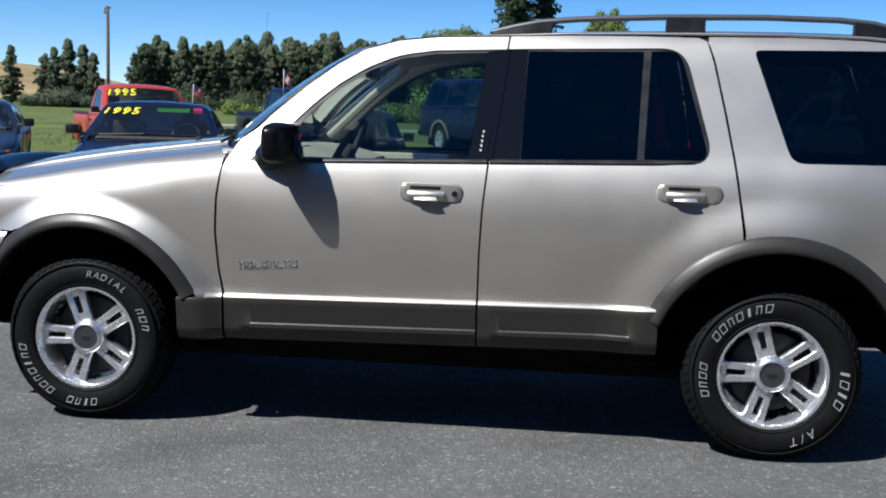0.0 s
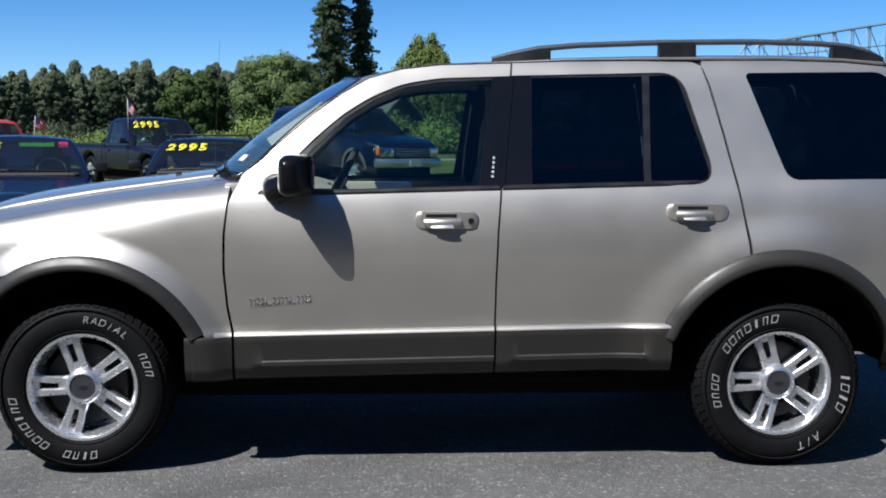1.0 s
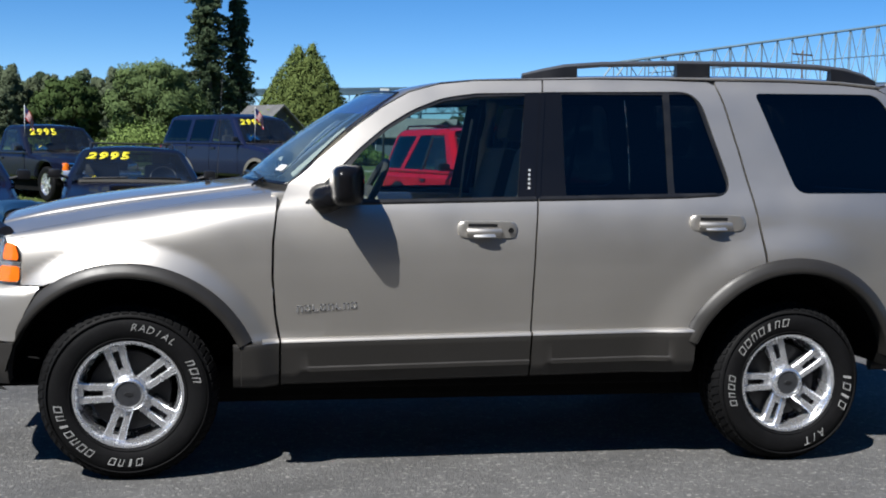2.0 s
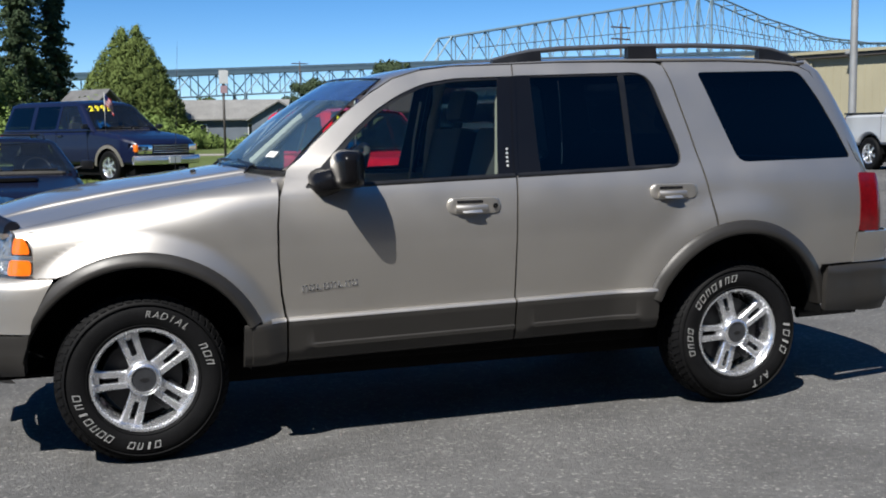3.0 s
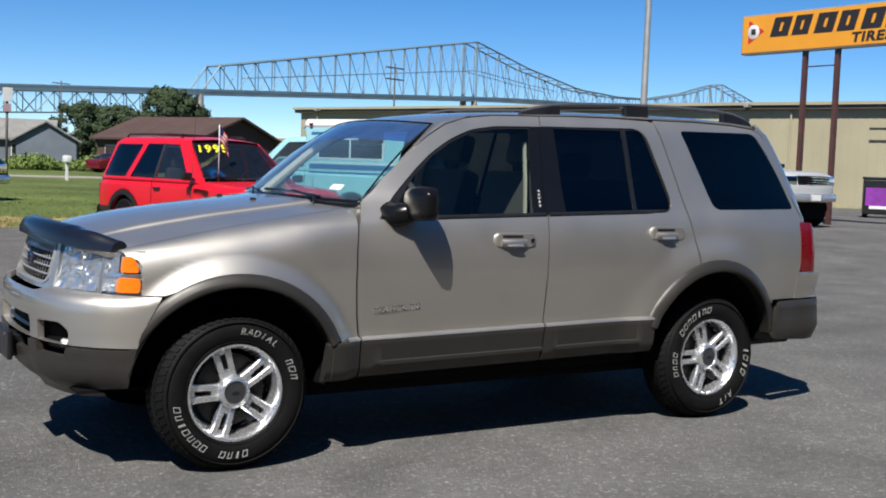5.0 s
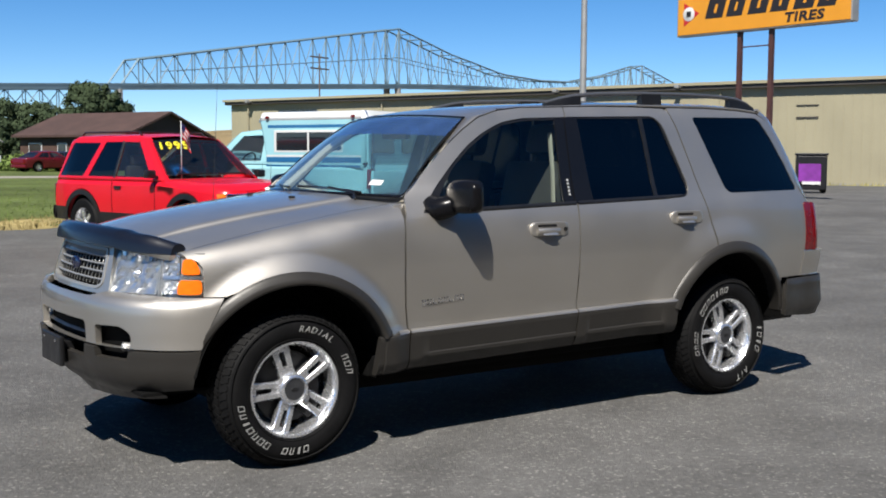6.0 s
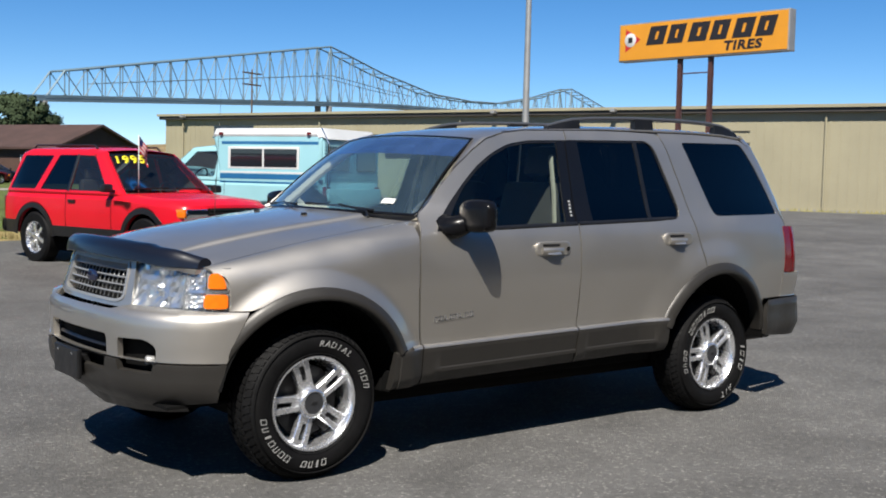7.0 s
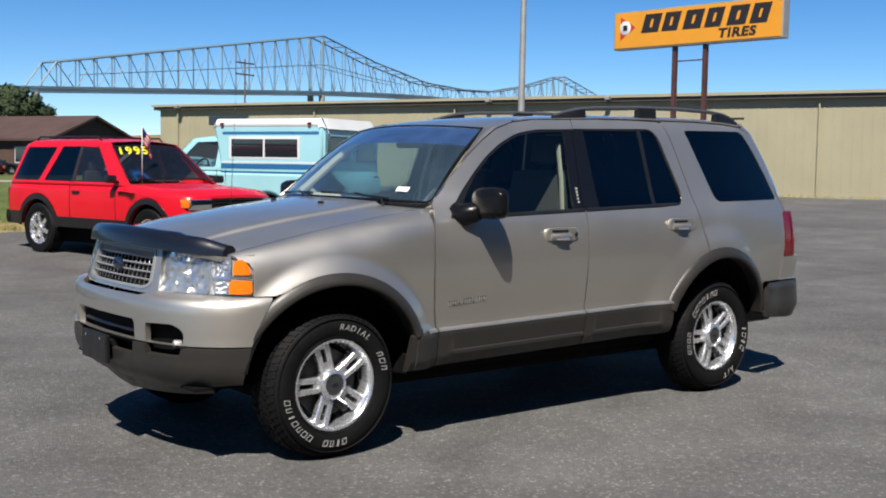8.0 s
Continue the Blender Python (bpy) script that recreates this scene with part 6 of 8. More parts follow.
# ---- buildings ----
SIDING = mat("beige_metal_siding", (0.275, 0.248, 0.163), 0.6, vary=0.07, scale=0.5, fine=0.04, fine_scale=15)
EAVE = mat("dark_brown_fascia", (0.0437, 0.0376, 0.0315), 0.6, vary=0.15, scale=1.0)
ROOFGREY = mat("grey_shingles", (0.165, 0.162, 0.152), 0.9, vary=0.15, scale=0.8, fine=0.2, fine_scale=9)
ROOFBROWN = mat("red_brown_shingles", (0.0503, 0.0269, 0.0215), 0.9, vary=0.2, scale=0.8, fine=0.2, fine_scale=9)
WALLBROWN = mat("brown_board_wall", (0.0638, 0.0336, 0.0235), 0.8, vary=0.15, scale=1.2)
WALLGREY = mat("blue_grey_siding", (0.100, 0.118, 0.142), 0.8, vary=0.1, scale=1.0)
DARKGLASS = mat("dark_window_glass", (0.0134, 0.0161, 0.0201), 0.06, coat=0.5, vary=0.2, scale=0.5)
RUSTPOST = mat("red_brown_painted_post", (0.0571, 0.0215, 0.0174), 0.6, vary=0.2, scale=3)
GALV = mat("galvanised_steel", (0.30, 0.30, 0.29), 0.55, metal=0.5, vary=0.15, scale=2)


def build_warehouse():
    a, b = Vector((27.4, 61.9, 0)), Vector((43.6, 17.0, 0))
    u = (b - a).normalized()
    n = Vector((u.y, -u.x, 0))
    if n.x > 0:
        n = -n
    length = (b - a).length
    m = Matrix.Translation((a.x, a.y, 0.25)) @ Matrix(((u.x, n.x, 0, 0), (u.y, n.y, 0, 0), (0, 0, 1, 0), (0, 0, 0, 1)))
    wh = thing("warehouse", m, "long low beige metal warehouse with a dark roof edge", "building")
    part("wall", box((0, -30, 0), (length, 0, 4.46)), SIDING, wh, "ribbed beige metal wall")
    bm = bmesh.new()
    k = 0.0
    while k < length:
        add_box(bm, (k, 0, 0.0), (k + 0.07, 0.012, 4.46))
        k += 0.42
    part("siding_rib", bm, SIDING, wh).parent = wh
    tagged(wh.children[-1], kind="stuff")
    part("fascia", box((-0.3, -30.3, 4.46), (length + 0.3, 0.32, 4.66), 0.02), EAVE, wh, "dark brown fascia")
    part("roof", box((-0.4, -30.4, 4.66), (length + 0.4, 0.42, 4.80)), SIDING, wh, "pale roof edge")
    part("foundation", box((-0.02, -30.1, -0.4), (length + 0.02, 0.06, 0.12)), CONCRETE, wh, "low concrete base")
    for x, w, z0, z1 in ((4.2, 3.2, 3.55, 4.05), (28.5, 2.4, 0.0, 2.3)):
        part("window" if z0 else "service_door", box((x, -0.05, z0), (x + w, 0.05, z1)), DARKGLASS if z0 else EAVE, wh, "dark opening")
    for x in (1.6, 12.5, 22.0, 33.0, 41.0):
        part("downpipe", tube([(x, 0.10, 0.1), (x, 0.10, 4.3)], 0.05, 6), SIDING, wh)
    for x in (2.0, 24.3, 31.0):
        part("wall_lamp", box((x - 0.12, 0.3, 4.55), (x + 0.12, 0.7, 4.72), 0.03), GALV, wh, "small wall lamp")
    for x, z in ((36.6, 3.05), (36.6, 3.62)):
        part("wall_vent", box((x, 0.0, z), (x + 1.0, 0.06, z + (0.06 if z < 3.3 else 0.03))), EAVE, wh, "dark wall vent")
    part("roof_unit", box((25, -9, 4.8), (28.5, -6, 5.25), 0.05), WHITE, wh, "white roof unit")
    # a paler strip of weeds at its foot
    bm = bmesh.new()
    rnd = random.Random(3)
    for _ in range(1400):
        x, y = rnd.uniform(0, length), rnd.uniform(0.1, 0.55)
        h = rnd.uniform(0.05, 0.22)
        bm.faces.new((bm.verts.new((x - 0.04, y, 0.03)), bm.verts.new((x + 0.04, y, 0.03)), bm.verts.new((x + rnd.uniform(-.06, .06), y, h))))
    t = part("weeds", bm, mat("dry_weeds", (0.269, 0.241, 0.0944), 0.9, island=0.3), None)
    t.matrix_world = m
    tagged(t, "dry yellow weeds along the wall", "weeds", kind="stuff")


build_warehouse()


def house(name, x, y, turn, length, depth, eave, ridge, wall, roof, label, base=0.3, windows=()):
    h = thing(name, pose(x, y, base, 0, 0, turn), label, "house")
    bm = bmesh.new()
    pro = [(-depth / 2, 0), (depth / 2, 0), (depth / 2, eave), (0, ridge - 0.1), (-depth / 2, eave)]
    ends = [[bm.verts.new((sx * length / 2, py, pz - (0.5 if pz == 0 else 0))) for py, pz in pro] for sx in (-1, 1)]
    for i in range(5):
        bm.faces.new((ends[0][i], ends[0][(i + 1) % 5], ends[1][(i + 1) % 5], ends[1][i]))
    bm.faces.new(ends[0]), bm.faces.new(ends[1])
    part("wall", bm, wall, h)
    for s in (-1, 1):
        bm = bmesh.new()
        o = 0.5
        slope = (ridge - eave) / (depth / 2)
        a, b = (0, ridge), (s * (depth / 2 + o), eave - slope * o)
        vs = []
        for sx in (-1, 1):
            for (py, pz), t in ((a, 0), (b, 0), (b, 0.16), (a, 0.16)):
                vs.append(bm.verts.new((sx * (length / 2 + 0.4), py, pz + t)))
        for q in ((0, 1, 2, 3), (7, 6, 5, 4), (0, 4, 5, 1), (1, 5, 6, 2), (2, 6, 7, 3), (3, 7, 4, 0)):
            bm.faces.new([vs[i] for i in q])
        part("roof", bm, roof, h, "shingled roof slope")
    for px, w, z0, z1, face in windows:
        if face == "front":
            wn_ = part("window", box((px - w / 2, -depth / 2 - 0.04, z0), (px + w / 2, -depth / 2 + 0.02, z1)), WHITE, h, "white-framed window")
            part("pane", box((px - w / 2 + 0.08, -depth / 2 - 0.06, z0 + 0.08), (px + w / 2 - 0.08, -depth / 2 - 0.03, z1 - 0.08)), DARKGLASS, wn_)
        else:
            wn_ = part("window", box((length / 2 - 0.02, px - w / 2, z0), (length / 2 + 0.04, px + w / 2, z1)), WHITE, h, "white-framed window")
            part("pane", box((length / 2 + 0.03, px - w / 2 + 0.08, z0 + 0.08), (length / 2 + 0.06, px + w / 2 - 0.08, z1 - 0.08)), DARKGLASS, wn_)
    return h


X0, Y0 = polar(8.6, 120, -1.4, -5.6)
house("grey_house", X0, Y0, -14, 11.0, 7.5, 2.7, 4.5, WALLGREY, ROOFGREY, "low grey house with pale grey shingled roof", 0.3, ((-3, 1.4, 0.9, 2.1, "front"), (2.5, 1.4, 0.9, 2.1, "front"), (0, 1.6, 0.9, 2.1, "end")))
X1, Y1 = polar(11.0, 116, -1.4, -5.6)
house("grey_house", X1, Y1, 76, 7.5, 5.4, 2.6, 4.2, WALLGREY, ROOFGREY, "blue-grey gabled house wing facing the lot", 0.3, ((-1.0, 1.2, 0.9, 2.0, "front"),))
X2, Y2 = 26.12, 81.47
house("brown_house", X2, Y2, -65, 11.5, 8.5, 2.7, 4.35, WALLBROWN, ROOFBROWN, "low brown house with red-brown shingled roof", 0.3, ((-4, 1.5, 0.9, 2.1, "front"), (-1, 1.0, 0.1, 2.1, "front"), (3, 1.5, 0.9, 2.1, "front")))
X3, Y3 = polar(1.4, 105, -0.6, -5.6)
house("small_shed", X3, Y3, 124, 5.0, 4.6, 3.0, 5.0, EAVE, mat("weathered_grey_shingles", (0.1, 0.0978, 0.0944), 0.9, vary=0.2, scale=1.0, fine=0.2, fine_scale=9), "small dark gabled shed with grey roof behind the hedge", 0.3)


def build_poles():
    lp = thing("lamp_post", pose(20.6, 20.4, ground_z(20.6, 20.4)), "tall grey steel lamp post beside the lot", "lamp post")
    part("pole", tube([(0, 0, -0.1), (0, 0, 3), (0.02, 0, 10.5)], [0.115, 0.105, 0.07], 12), GALV, lp, smooth=True)
    part("base_plate", box((-0.22, -0.22, -0.05), (0.22, 0.22, 0.10), 0.02), CONCRETE, lp)
    part("lamp_arm", tube([(0.02, 0, 10.4), (0.5, 0, 10.8), (1.4, 0, 10.9)], 0.04, 8), GALV, lp, smooth=True)
    part("lamp_head", box((1.3, -0.15, 10.8), (2.0, 0.15, 10.98), 0.05), GALV, lp, smooth=True)
    sp = thing("sign_post", pose(6.33, 43.8, ground_z(6.3, 43.8), 0, 0, 8), "small white sign on a dark post", "sign")
    part("post", tube([(0, 0, -0.2), (0, 0, 3.6)], 0.055, 8), EAVE, sp, smooth=True)
    part("sign_board", box((-0.20, -0.09, 3.28), (0.20, -0.055, 3.86), 0.01), WHITE, sp, "white sign board")
    part("sign_panel", box((-0.15, -0.085, 2.86), (0.15, -0.056, 3.20), 0.01), mat("pink_grey_sign", (0.336, 0.222, 0.241), 0.6), sp, "pale red lower board")
    mb = thing("mailbox", pose(8.6, 43.0, ground_z(8.6, 43) + 0.05, 0, 0, 8), "white mailbox on a post beside the road", "mailbox")
    part("post", box((-0.05, -0.05, -0.1), (0.05, 0.05, 0.8)), WHITE, mb)
    part("letter_box", box((-0.12, -0.25, 0.8), (0.12, 0.25, 1.08), 0.05), WHITE, mb, smooth=True)
    for (az, d, h, cx, cy, arms) in ((11.5, 290, 19.5, -0.6, -5.6, 1), (28.3, 200, 19.5, -2.5, -5.2, 2), (-22.8, 62, 6.0, 2.0, -5.3, 0)):
        x, y = polar(az, d, cx, cy)
        up = thing("utility_pole", pose(x, y, 0.2, 0, 0, 20), "wooden utility pole far behind" if arms else "dark slim pole with a small bracket on the field", "pole")
        part("pole", tube([(0, 0, -0.3), (0, 0, h)], [0.19, 0.13] if arms else [0.10, 0.075], 8), BARK, up, smooth=True)
        for k in range(arms):
            part("cross_arm", box((-2.4, -0.1, h - 0.8 - 2.0 * k), (2.4, 0.1, h - 0.55 - 2.0 * k)), BARK, up)
        if not arms:
            part("bracket", tube([(-0.16, 0, h - 0.10), (-0.05, 0, h + 0.08), (0.14, 0, h - 0.02)], 0.045, 6), BARK, up, smooth=True)
            part("insulator", box((-0.22, -0.06, h - 0.32), (-0.10, 0.06, h - 0.10), 0.02), GALV, up)
    # the orange sign on two posts
    p0, p1 = Vector((21.93, 17.70, 0)), Vector((22.50, 12.26, 0))
    u = (p1 - p0).normalized()
    nn = Vector((u.y, -u.x, 0))
    nn = nn if nn.y < 0 else -nn
    ln = (p1 - p0).length
    m = Matrix.Translation((p0.x, p0.y, 0)) @ Matrix(((u.x, -nn.x, 0, 0), (u.y, -nn.y, 0, 0), (0, 0, 1, 0), (0, 0, 0, 1)))
    sg = thing("tyre_sign", m, "orange-yellow roadside sign on two red-brown posts", "sign")
    ORANGE = mat("orange_sign_face", (0.577, 0.241, 0.0168), 0.35, vary=0.05, scale=1.5)
    INK = mat("sign_black", (0.0168, 0.0134, 0.0134), 0.4)
    REDINK = mat("sign_red", (0.416, 0.0201, 0.0201), 0.4)
    z0, z1 = 4.93, 6.03
    part("sign_box", box((0, -0.16, z0), (ln, 0.16, z1), 0.02), GALV, sg, "pale metal sign edge")
    fc = part("sign_face", box((0.04, -0.175, z0 + 0.04), (ln - 0.04, -0.15, z1 - 0.04), 0.01), ORANGE, sg, "orange sign face")
    # the brand, as six plain slanted blocks with openings
    for k in range(6):
        x0 = 0.98 + 0.70 * k
        bm = bmesh.new()
        def slant(lo, hi):
            vs = []
            for yy in (-0.184, -0.170):
                for zx, zz in ((lo[0], lo[1]), (hi[0], lo[1]), (hi[0], hi[1]), (lo[0], hi[1])):
                    vs.append(bm.verts.new((x0 + zx + 0.30 * zz, yy, z0 + 0.44 + zz)))
            for q in ((0, 1, 2, 3), (7, 6, 5, 4), (0, 4, 5, 1), (1, 5, 6, 2), (2, 6, 7, 3), (3, 7, 4, 0)):
                bm.faces.new([vs[i] for i in q])
        wide = 0.58 if k in (0, 2, 4) else 0.52
        slant((0.0, 0.0), (wide * 0.42, 0.52)), slant((wide * 0.58, 0.0), (wide, 0.52))
        slant((wide * 0.42, 0.0), (wide * 0.58, 0.14)), slant((wide * 0.42, 0.38), (wide * 0.58, 0.52))
        part("brand_block", bm, INK, fc, "plain dark slanted block")
    bm = bmesh.new()
    me = text_mesh("TIRES", 0.34, 0.004, 1.1, 0.012)
    bm.from_mesh(me)
    for v in bm.verts:
        v.co = Vector((ln - 1.35 + v.co.x * 1.3 + v.co.y * 0.2, -0.182 - v.co.z, z0 + 0.24 + v.co.y))
    part("sign_word", bm, INK, fc, "the word TIRES in dark letters")
    bm = bmesh.new()
    for t0, t1, t2 in (((0.25, 0.95), (0.78, 0.62), (0.25, 0.28)),):
        vs = [bm.verts.new((x, yy, z0 + zz)) for yy in (-0.182, -0.172) for x, zz in (t0, t1, t2)]
        bm.faces.new(vs[:3]), bm.faces.new(vs[3:][::-1])
        for i in range(3):
            bm.faces.new((vs[i], vs[(i + 1) % 3], vs[3 + (i + 1) % 3], vs[3 + i]))
    part("brand_arrow", bm, REDINK, fc, "plain red arrow shape")
    bm = bmesh.new()
    add_revolve(bm, [(0.001, -0.188), (0.19, -0.188), (0.20, -0.182), (0.20, -0.17)], 28)
    bmesh.ops.transform(bm, matrix=Matrix.Translation((0.42, 0, z0 + 0.62)), verts=bm.verts)
    part("brand_disc", bm, WHITE, fc, "plain white disc", smooth=True)
    part("brand_mark", box((0.35, -0.196, z0 + 0.54), (0.50, -0.186, z0 + 0.70), 0.004), INK, fc)
    g = ground_z(24, 16)
    for x in (2.05, 3.05):
        part("post", box((x - 0.06, -0.06, g - 0.2), (x + 0.06, 0.06, z0)), RUSTPOST, sg, "red-brown steel post")
    part("tie_bar", tube([(2.05, 0, z0 - 0.42), (3.05, 0, z0 - 0.42)], 0.02, 6), RUSTPOST, sg)
    # dark bin with a purple poster by the far end of the lot
    x, y = polar(52.7, 40, -2.17, -5.36)
    bn = thing("waste_container", pose(x, y, ground_z(x, y), 0, 0, -50), "black waste container with a purple poster", "container")
    part("body", box((-0.50, -0.45, 0.12), (0.50, 0.45, 1.28), 0.04), BLACK, bn)
    part("lid", box((-0.53, -0.48, 1.28), (0.53, 0.48, 1.36), 0.02), BLACK, bn)
    part("poster", box((-0.42, -0.475, 0.40), (0.30, -0.455, 1.0)), mat("purple_print", (0.155, 0.0201, 0.222), 0.5, vary=0.2, scale=4), bn, "purple poster")
    part("poster_strip", box((-0.30, -0.482, 0.30), (0.30, -0.46, 0.40)), WHITE, bn)
    for sx in (-0.4, 0.4):
        part("caster", tube([(sx, -0.36, 0.09), (sx, -0.28, 0.09)], 0.09, 10), RUBBER, bn, smooth=True)
        part("caster", tube([(sx, 0.28, 0.09), (sx, 0.36, 0.09)], 0.09, 10), RUBBER, bn, smooth=True)


build_poles()


# ---- unseen wall added behind the camera to block low sky light ----
def build_back():
    w = part("wall_south", box((-45, -17.5, -0.2), (45, -17.0, 10.0)), mat("plain_brown_wall", (0.0672, 0.0591, 0.0503), 0.85, vary=0.12, scale=0.6, bump=0.2), None)
    tagged(w, "unseen brown wall added to block low sky light", "wall", kind="structure")


build_back()


# ---- parked vehicles ----
def paint(name, color, metal=0.2, spec=0.35):
    return mat(name, color, 0.25, metal=metal, coat=0.12, spec=spec, vary=0.04, scale=2)


NAVY = paint("navy_paint", (0.006, 0.009, 0.028), 0.0, 0.2)
INKBLUE = paint("ink_blue_paint", (0.005, 0.007, 0.018), 0.0, 0.2)
BLUEGREY = paint("blue_grey_paint", (0.0302, 0.0403, 0.0705), 0.4)
RED = paint("bright_red_paint", (0.50, 0.0065, 0.0165), 0.0)
FADEDRED = paint("faded_red_paint", (0.322, 0.037, 0.0235), 0.0)
SILVERWHITE = paint("silver_white_paint", (0.416, 0.423, 0.43), 0.2)
AQUA = paint("pale_aqua_paint", (0.241, 0.443, 0.484), 0.0)
CREAM = paint("white_camper_paint", (0.524, 0.537, 0.537), 0.0)
STRIPE = paint("blue_stripe_paint", (0.0201, 0.107, 0.241), 0.0)
MAROON = paint("maroon_paint", (0.107, 0.00806, 0.0134), 0.1)
CARGLASS = glass_mat("vehicle_glass", (0.36, 0.41, 0.43), 1.0, 0.012)
DAYLIGHT_PANES.append(CARGLASS)
DARKPANE = glass_mat("dark_vehicle_glass", (0.05, 0.055, 0.07))
BRIGHT = mat("bright_bumper", (0.60, 0.61, 0.62), 0.25, metal=0.8, vary=0.08, scale=3)
FLAGRED = mat("flag_red", (0.37, 0.0201, 0.0269), 0.8)
FLAGBLUE = mat("flag_blue", (0.0134, 0.0201, 0.107), 0.8)


def inset(poly, d):
    """The polygon (running anticlockwise) moved inwards."""
    out, n = [], len(poly)
    for i in range(n):
        p, a, b = Vector(poly[i]), Vector(poly[i - 1]), Vector(poly[(i + 1) % n])
        e0, e1 = (p - a).normalized(), (b - p).normalized()
        m = Vector((-e0.y - e1.y, e0.x + e1.x))
        if m.length < 1e-6:
            m = Vector((-e0.y, e0.x))
        m.normalize()
        k = max(0.45, m.dot(Vector((-e0.y, e0.x))))
        out.append(tuple(p + m * d / k))
    return out


def area2(poly):
    return sum(poly[i - 1][0] * poly[i][1] - poly[i][0] * poly[i - 1][1] for i in range(len(poly)))


def pillow(name, outline, half, material, parent, label="", soft=0.05, step=0.10, holes=(), open_at=()):
    """A body with this side outline, rounded towards its two flanks; half(x, z) is half its width. holes: openings in the
    flanks; open_at: stretches (from, to) of the outline that are left open between the rounded edges."""
    if area2(outline) < 0:
        outline = outline[::-1]
    o = dense(outline, step)
    rings = [(-1, 0.0, soft), (-1, 0.25 * soft, 0.45 * soft), (-1, 0.8 * soft, 0.12 * soft), (-1, 1.8 * soft, 0.0)]
    flat = [0.30, 0.48, 0.66]
    rings += [(-1, d, 0.0) for d in flat] + [(1, d, 0.0) for d in flat[::-1]] + [(1, d, i) for _, d, i in rings[::-1]]
    bm = bmesh.new()
    rows = []
    for s, d, i in rings:
        rows.append([bm.verts.new((x, s * (half(x, z) - d), z)) for x, z in inset(o, i)])
    n = len(o)
    def is_open(k):
        mid = (Vector(o[k]) + Vector(o[(k + 1) % n])) / 2
        for a, b in open_at:
            a, b = Vector(a), Vector(b)
            f = (mid - a).dot(b - a) / (b - a).length_squared
            if -0.06 < f < 1.0 and (mid - a.lerp(b, f)).length < 0.06:
                return True
        return False
    for i, (a, b) in enumerate(zip(rows, rows[1:])):
        for k in range(n):
            if not (3 <= i < len(rows) - 4 and open_at and is_open(k)):
                bm.faces.new((a[k], a[(k + 1) % n], b[(k + 1) % n], b[k]))
    body = part(name, bm, material, parent, label, smooth=True, sharp=50)
    flank = inset(o, soft)
    for s in (-1, 1):
        panel("flank", flank, lambda x, z, s=s: (x, s * half(x, z), z), (0, s, 0), material, body, step=0.16, rim=0.03 if holes else 0, holes=list(holes))
    return body


def long_box(lo, hi, n=10):
    """A bar along y, cut into n lengths, so that it can be bowed."""
    bm = bmesh.new()
    rows = [[bm.verts.new((x, lerp(lo[1], hi[1], k / n), z)) for x, z in ((lo[0], lo[2]), (hi[0], lo[2]), (hi[0], hi[2]), (lo[0], hi[2]))] for k in range(n + 1)]
    for a, b in zip(rows, rows[1:]):
        for i in range(4):
            bm.faces.new((a[i], a[(i + 1) % 4], b[(i + 1) % 4], b[i]))
    bm.faces.new(rows[0]), bm.faces.new(rows[-1])
    return bm


def bow(car, L, W, belt, top, screen, roof_w):
    """Rounds a vehicle's nose, bonnet, roof and windscreen in plan and across."""
    hw, front = W / 2, L / 2
    for ob in car.children_recursive:
        if ob.type != "MESH" or ob.name.split(".")[0] in ("tyre", "rim", "spoke", "hub_cap", "brake_disc", "wheel_liner", "underbody", "wheel_flare"):
            continue
        for v in ob.data.vertices:
            x, y, z = v.co
            q = min(1.0, abs(y) / hw)
            dx = -0.22 * sstep(front - 0.75, front, x) * q ** 2.4
            dz = 0.045 * (1 - q * q) * sstep(belt - 0.32, belt - 0.04, z) * sstep(screen[0][0] - 0.30, screen[0][0] + 0.15, x)
            if z > belt - 0.02:
                e = min(1.0, abs(y) / (hw * 0.85))
                dx += 0.10 * (1 - e * e) * sstep(screen[1][0] - 0.30, screen[0][0], x)
                c = min(1.0, abs(y) / (hw * roof_w))
                dz += 0.045 * (1 - c * c) * sstep(belt + 0.30, top, z)
            v.co = (x + dx, y, z + dz)


def plain_wheel(r, wide, rim_mat, spokes=6):
    w = new("wheel")
    bm = bmesh.new()
    add_revolve(bm, [(r * 0.60, -wide * 0.42), (r * 0.72, -wide / 2), (r * 0.92, -wide * 0.48), (r, -wide * 0.36), (r, wide * 0.36), (r * 0.92, wide * 0.48), (r * 0.72, wide / 2), (r * 0.6, wide * 0.42)], 32, closed=True)
    part("tyre", bm, RUBBER, w, smooth=True)
    bm = bmesh.new()
    add_revolve(bm, [(r * 0.62, -wide * 0.44), (r * 0.58, -wide * 0.40), (r * 0.52, -wide * 0.15), (r * 0.50, wide * 0.2), (r * 0.56, wide * 0.42), (r * 0.62, wide * 0.44)], 28)
    rim = part("rim", bm, rim_mat, w, smooth=True)
    for k in range(spokes):
        part("spoke", box((r * 0.10, -wide * 0.36, -r * 0.075), (r * 0.56, -wide * 0.24, r * 0.075), 0.006, Matrix.Rotation(2 * math.pi * k / spokes + 0.3, 4, "Y")), rim_mat, rim)
    bm = bmesh.new()
    add_revolve(bm, [(0.001, -wide * 0.42), (r * 0.13, -wide * 0.41), (r * 0.17, -wide * 0.30)], 16)
    part("hub_cap", bm, rim_mat, rim, smooth=True)
    bm = bmesh.new()
    add_revolve(bm, [(0.001, -wide * 0.05), (r * 0.5, -wide * 0.05)], 20)
    part("brake_disc", bm, DARKMETAL, w)
    return w


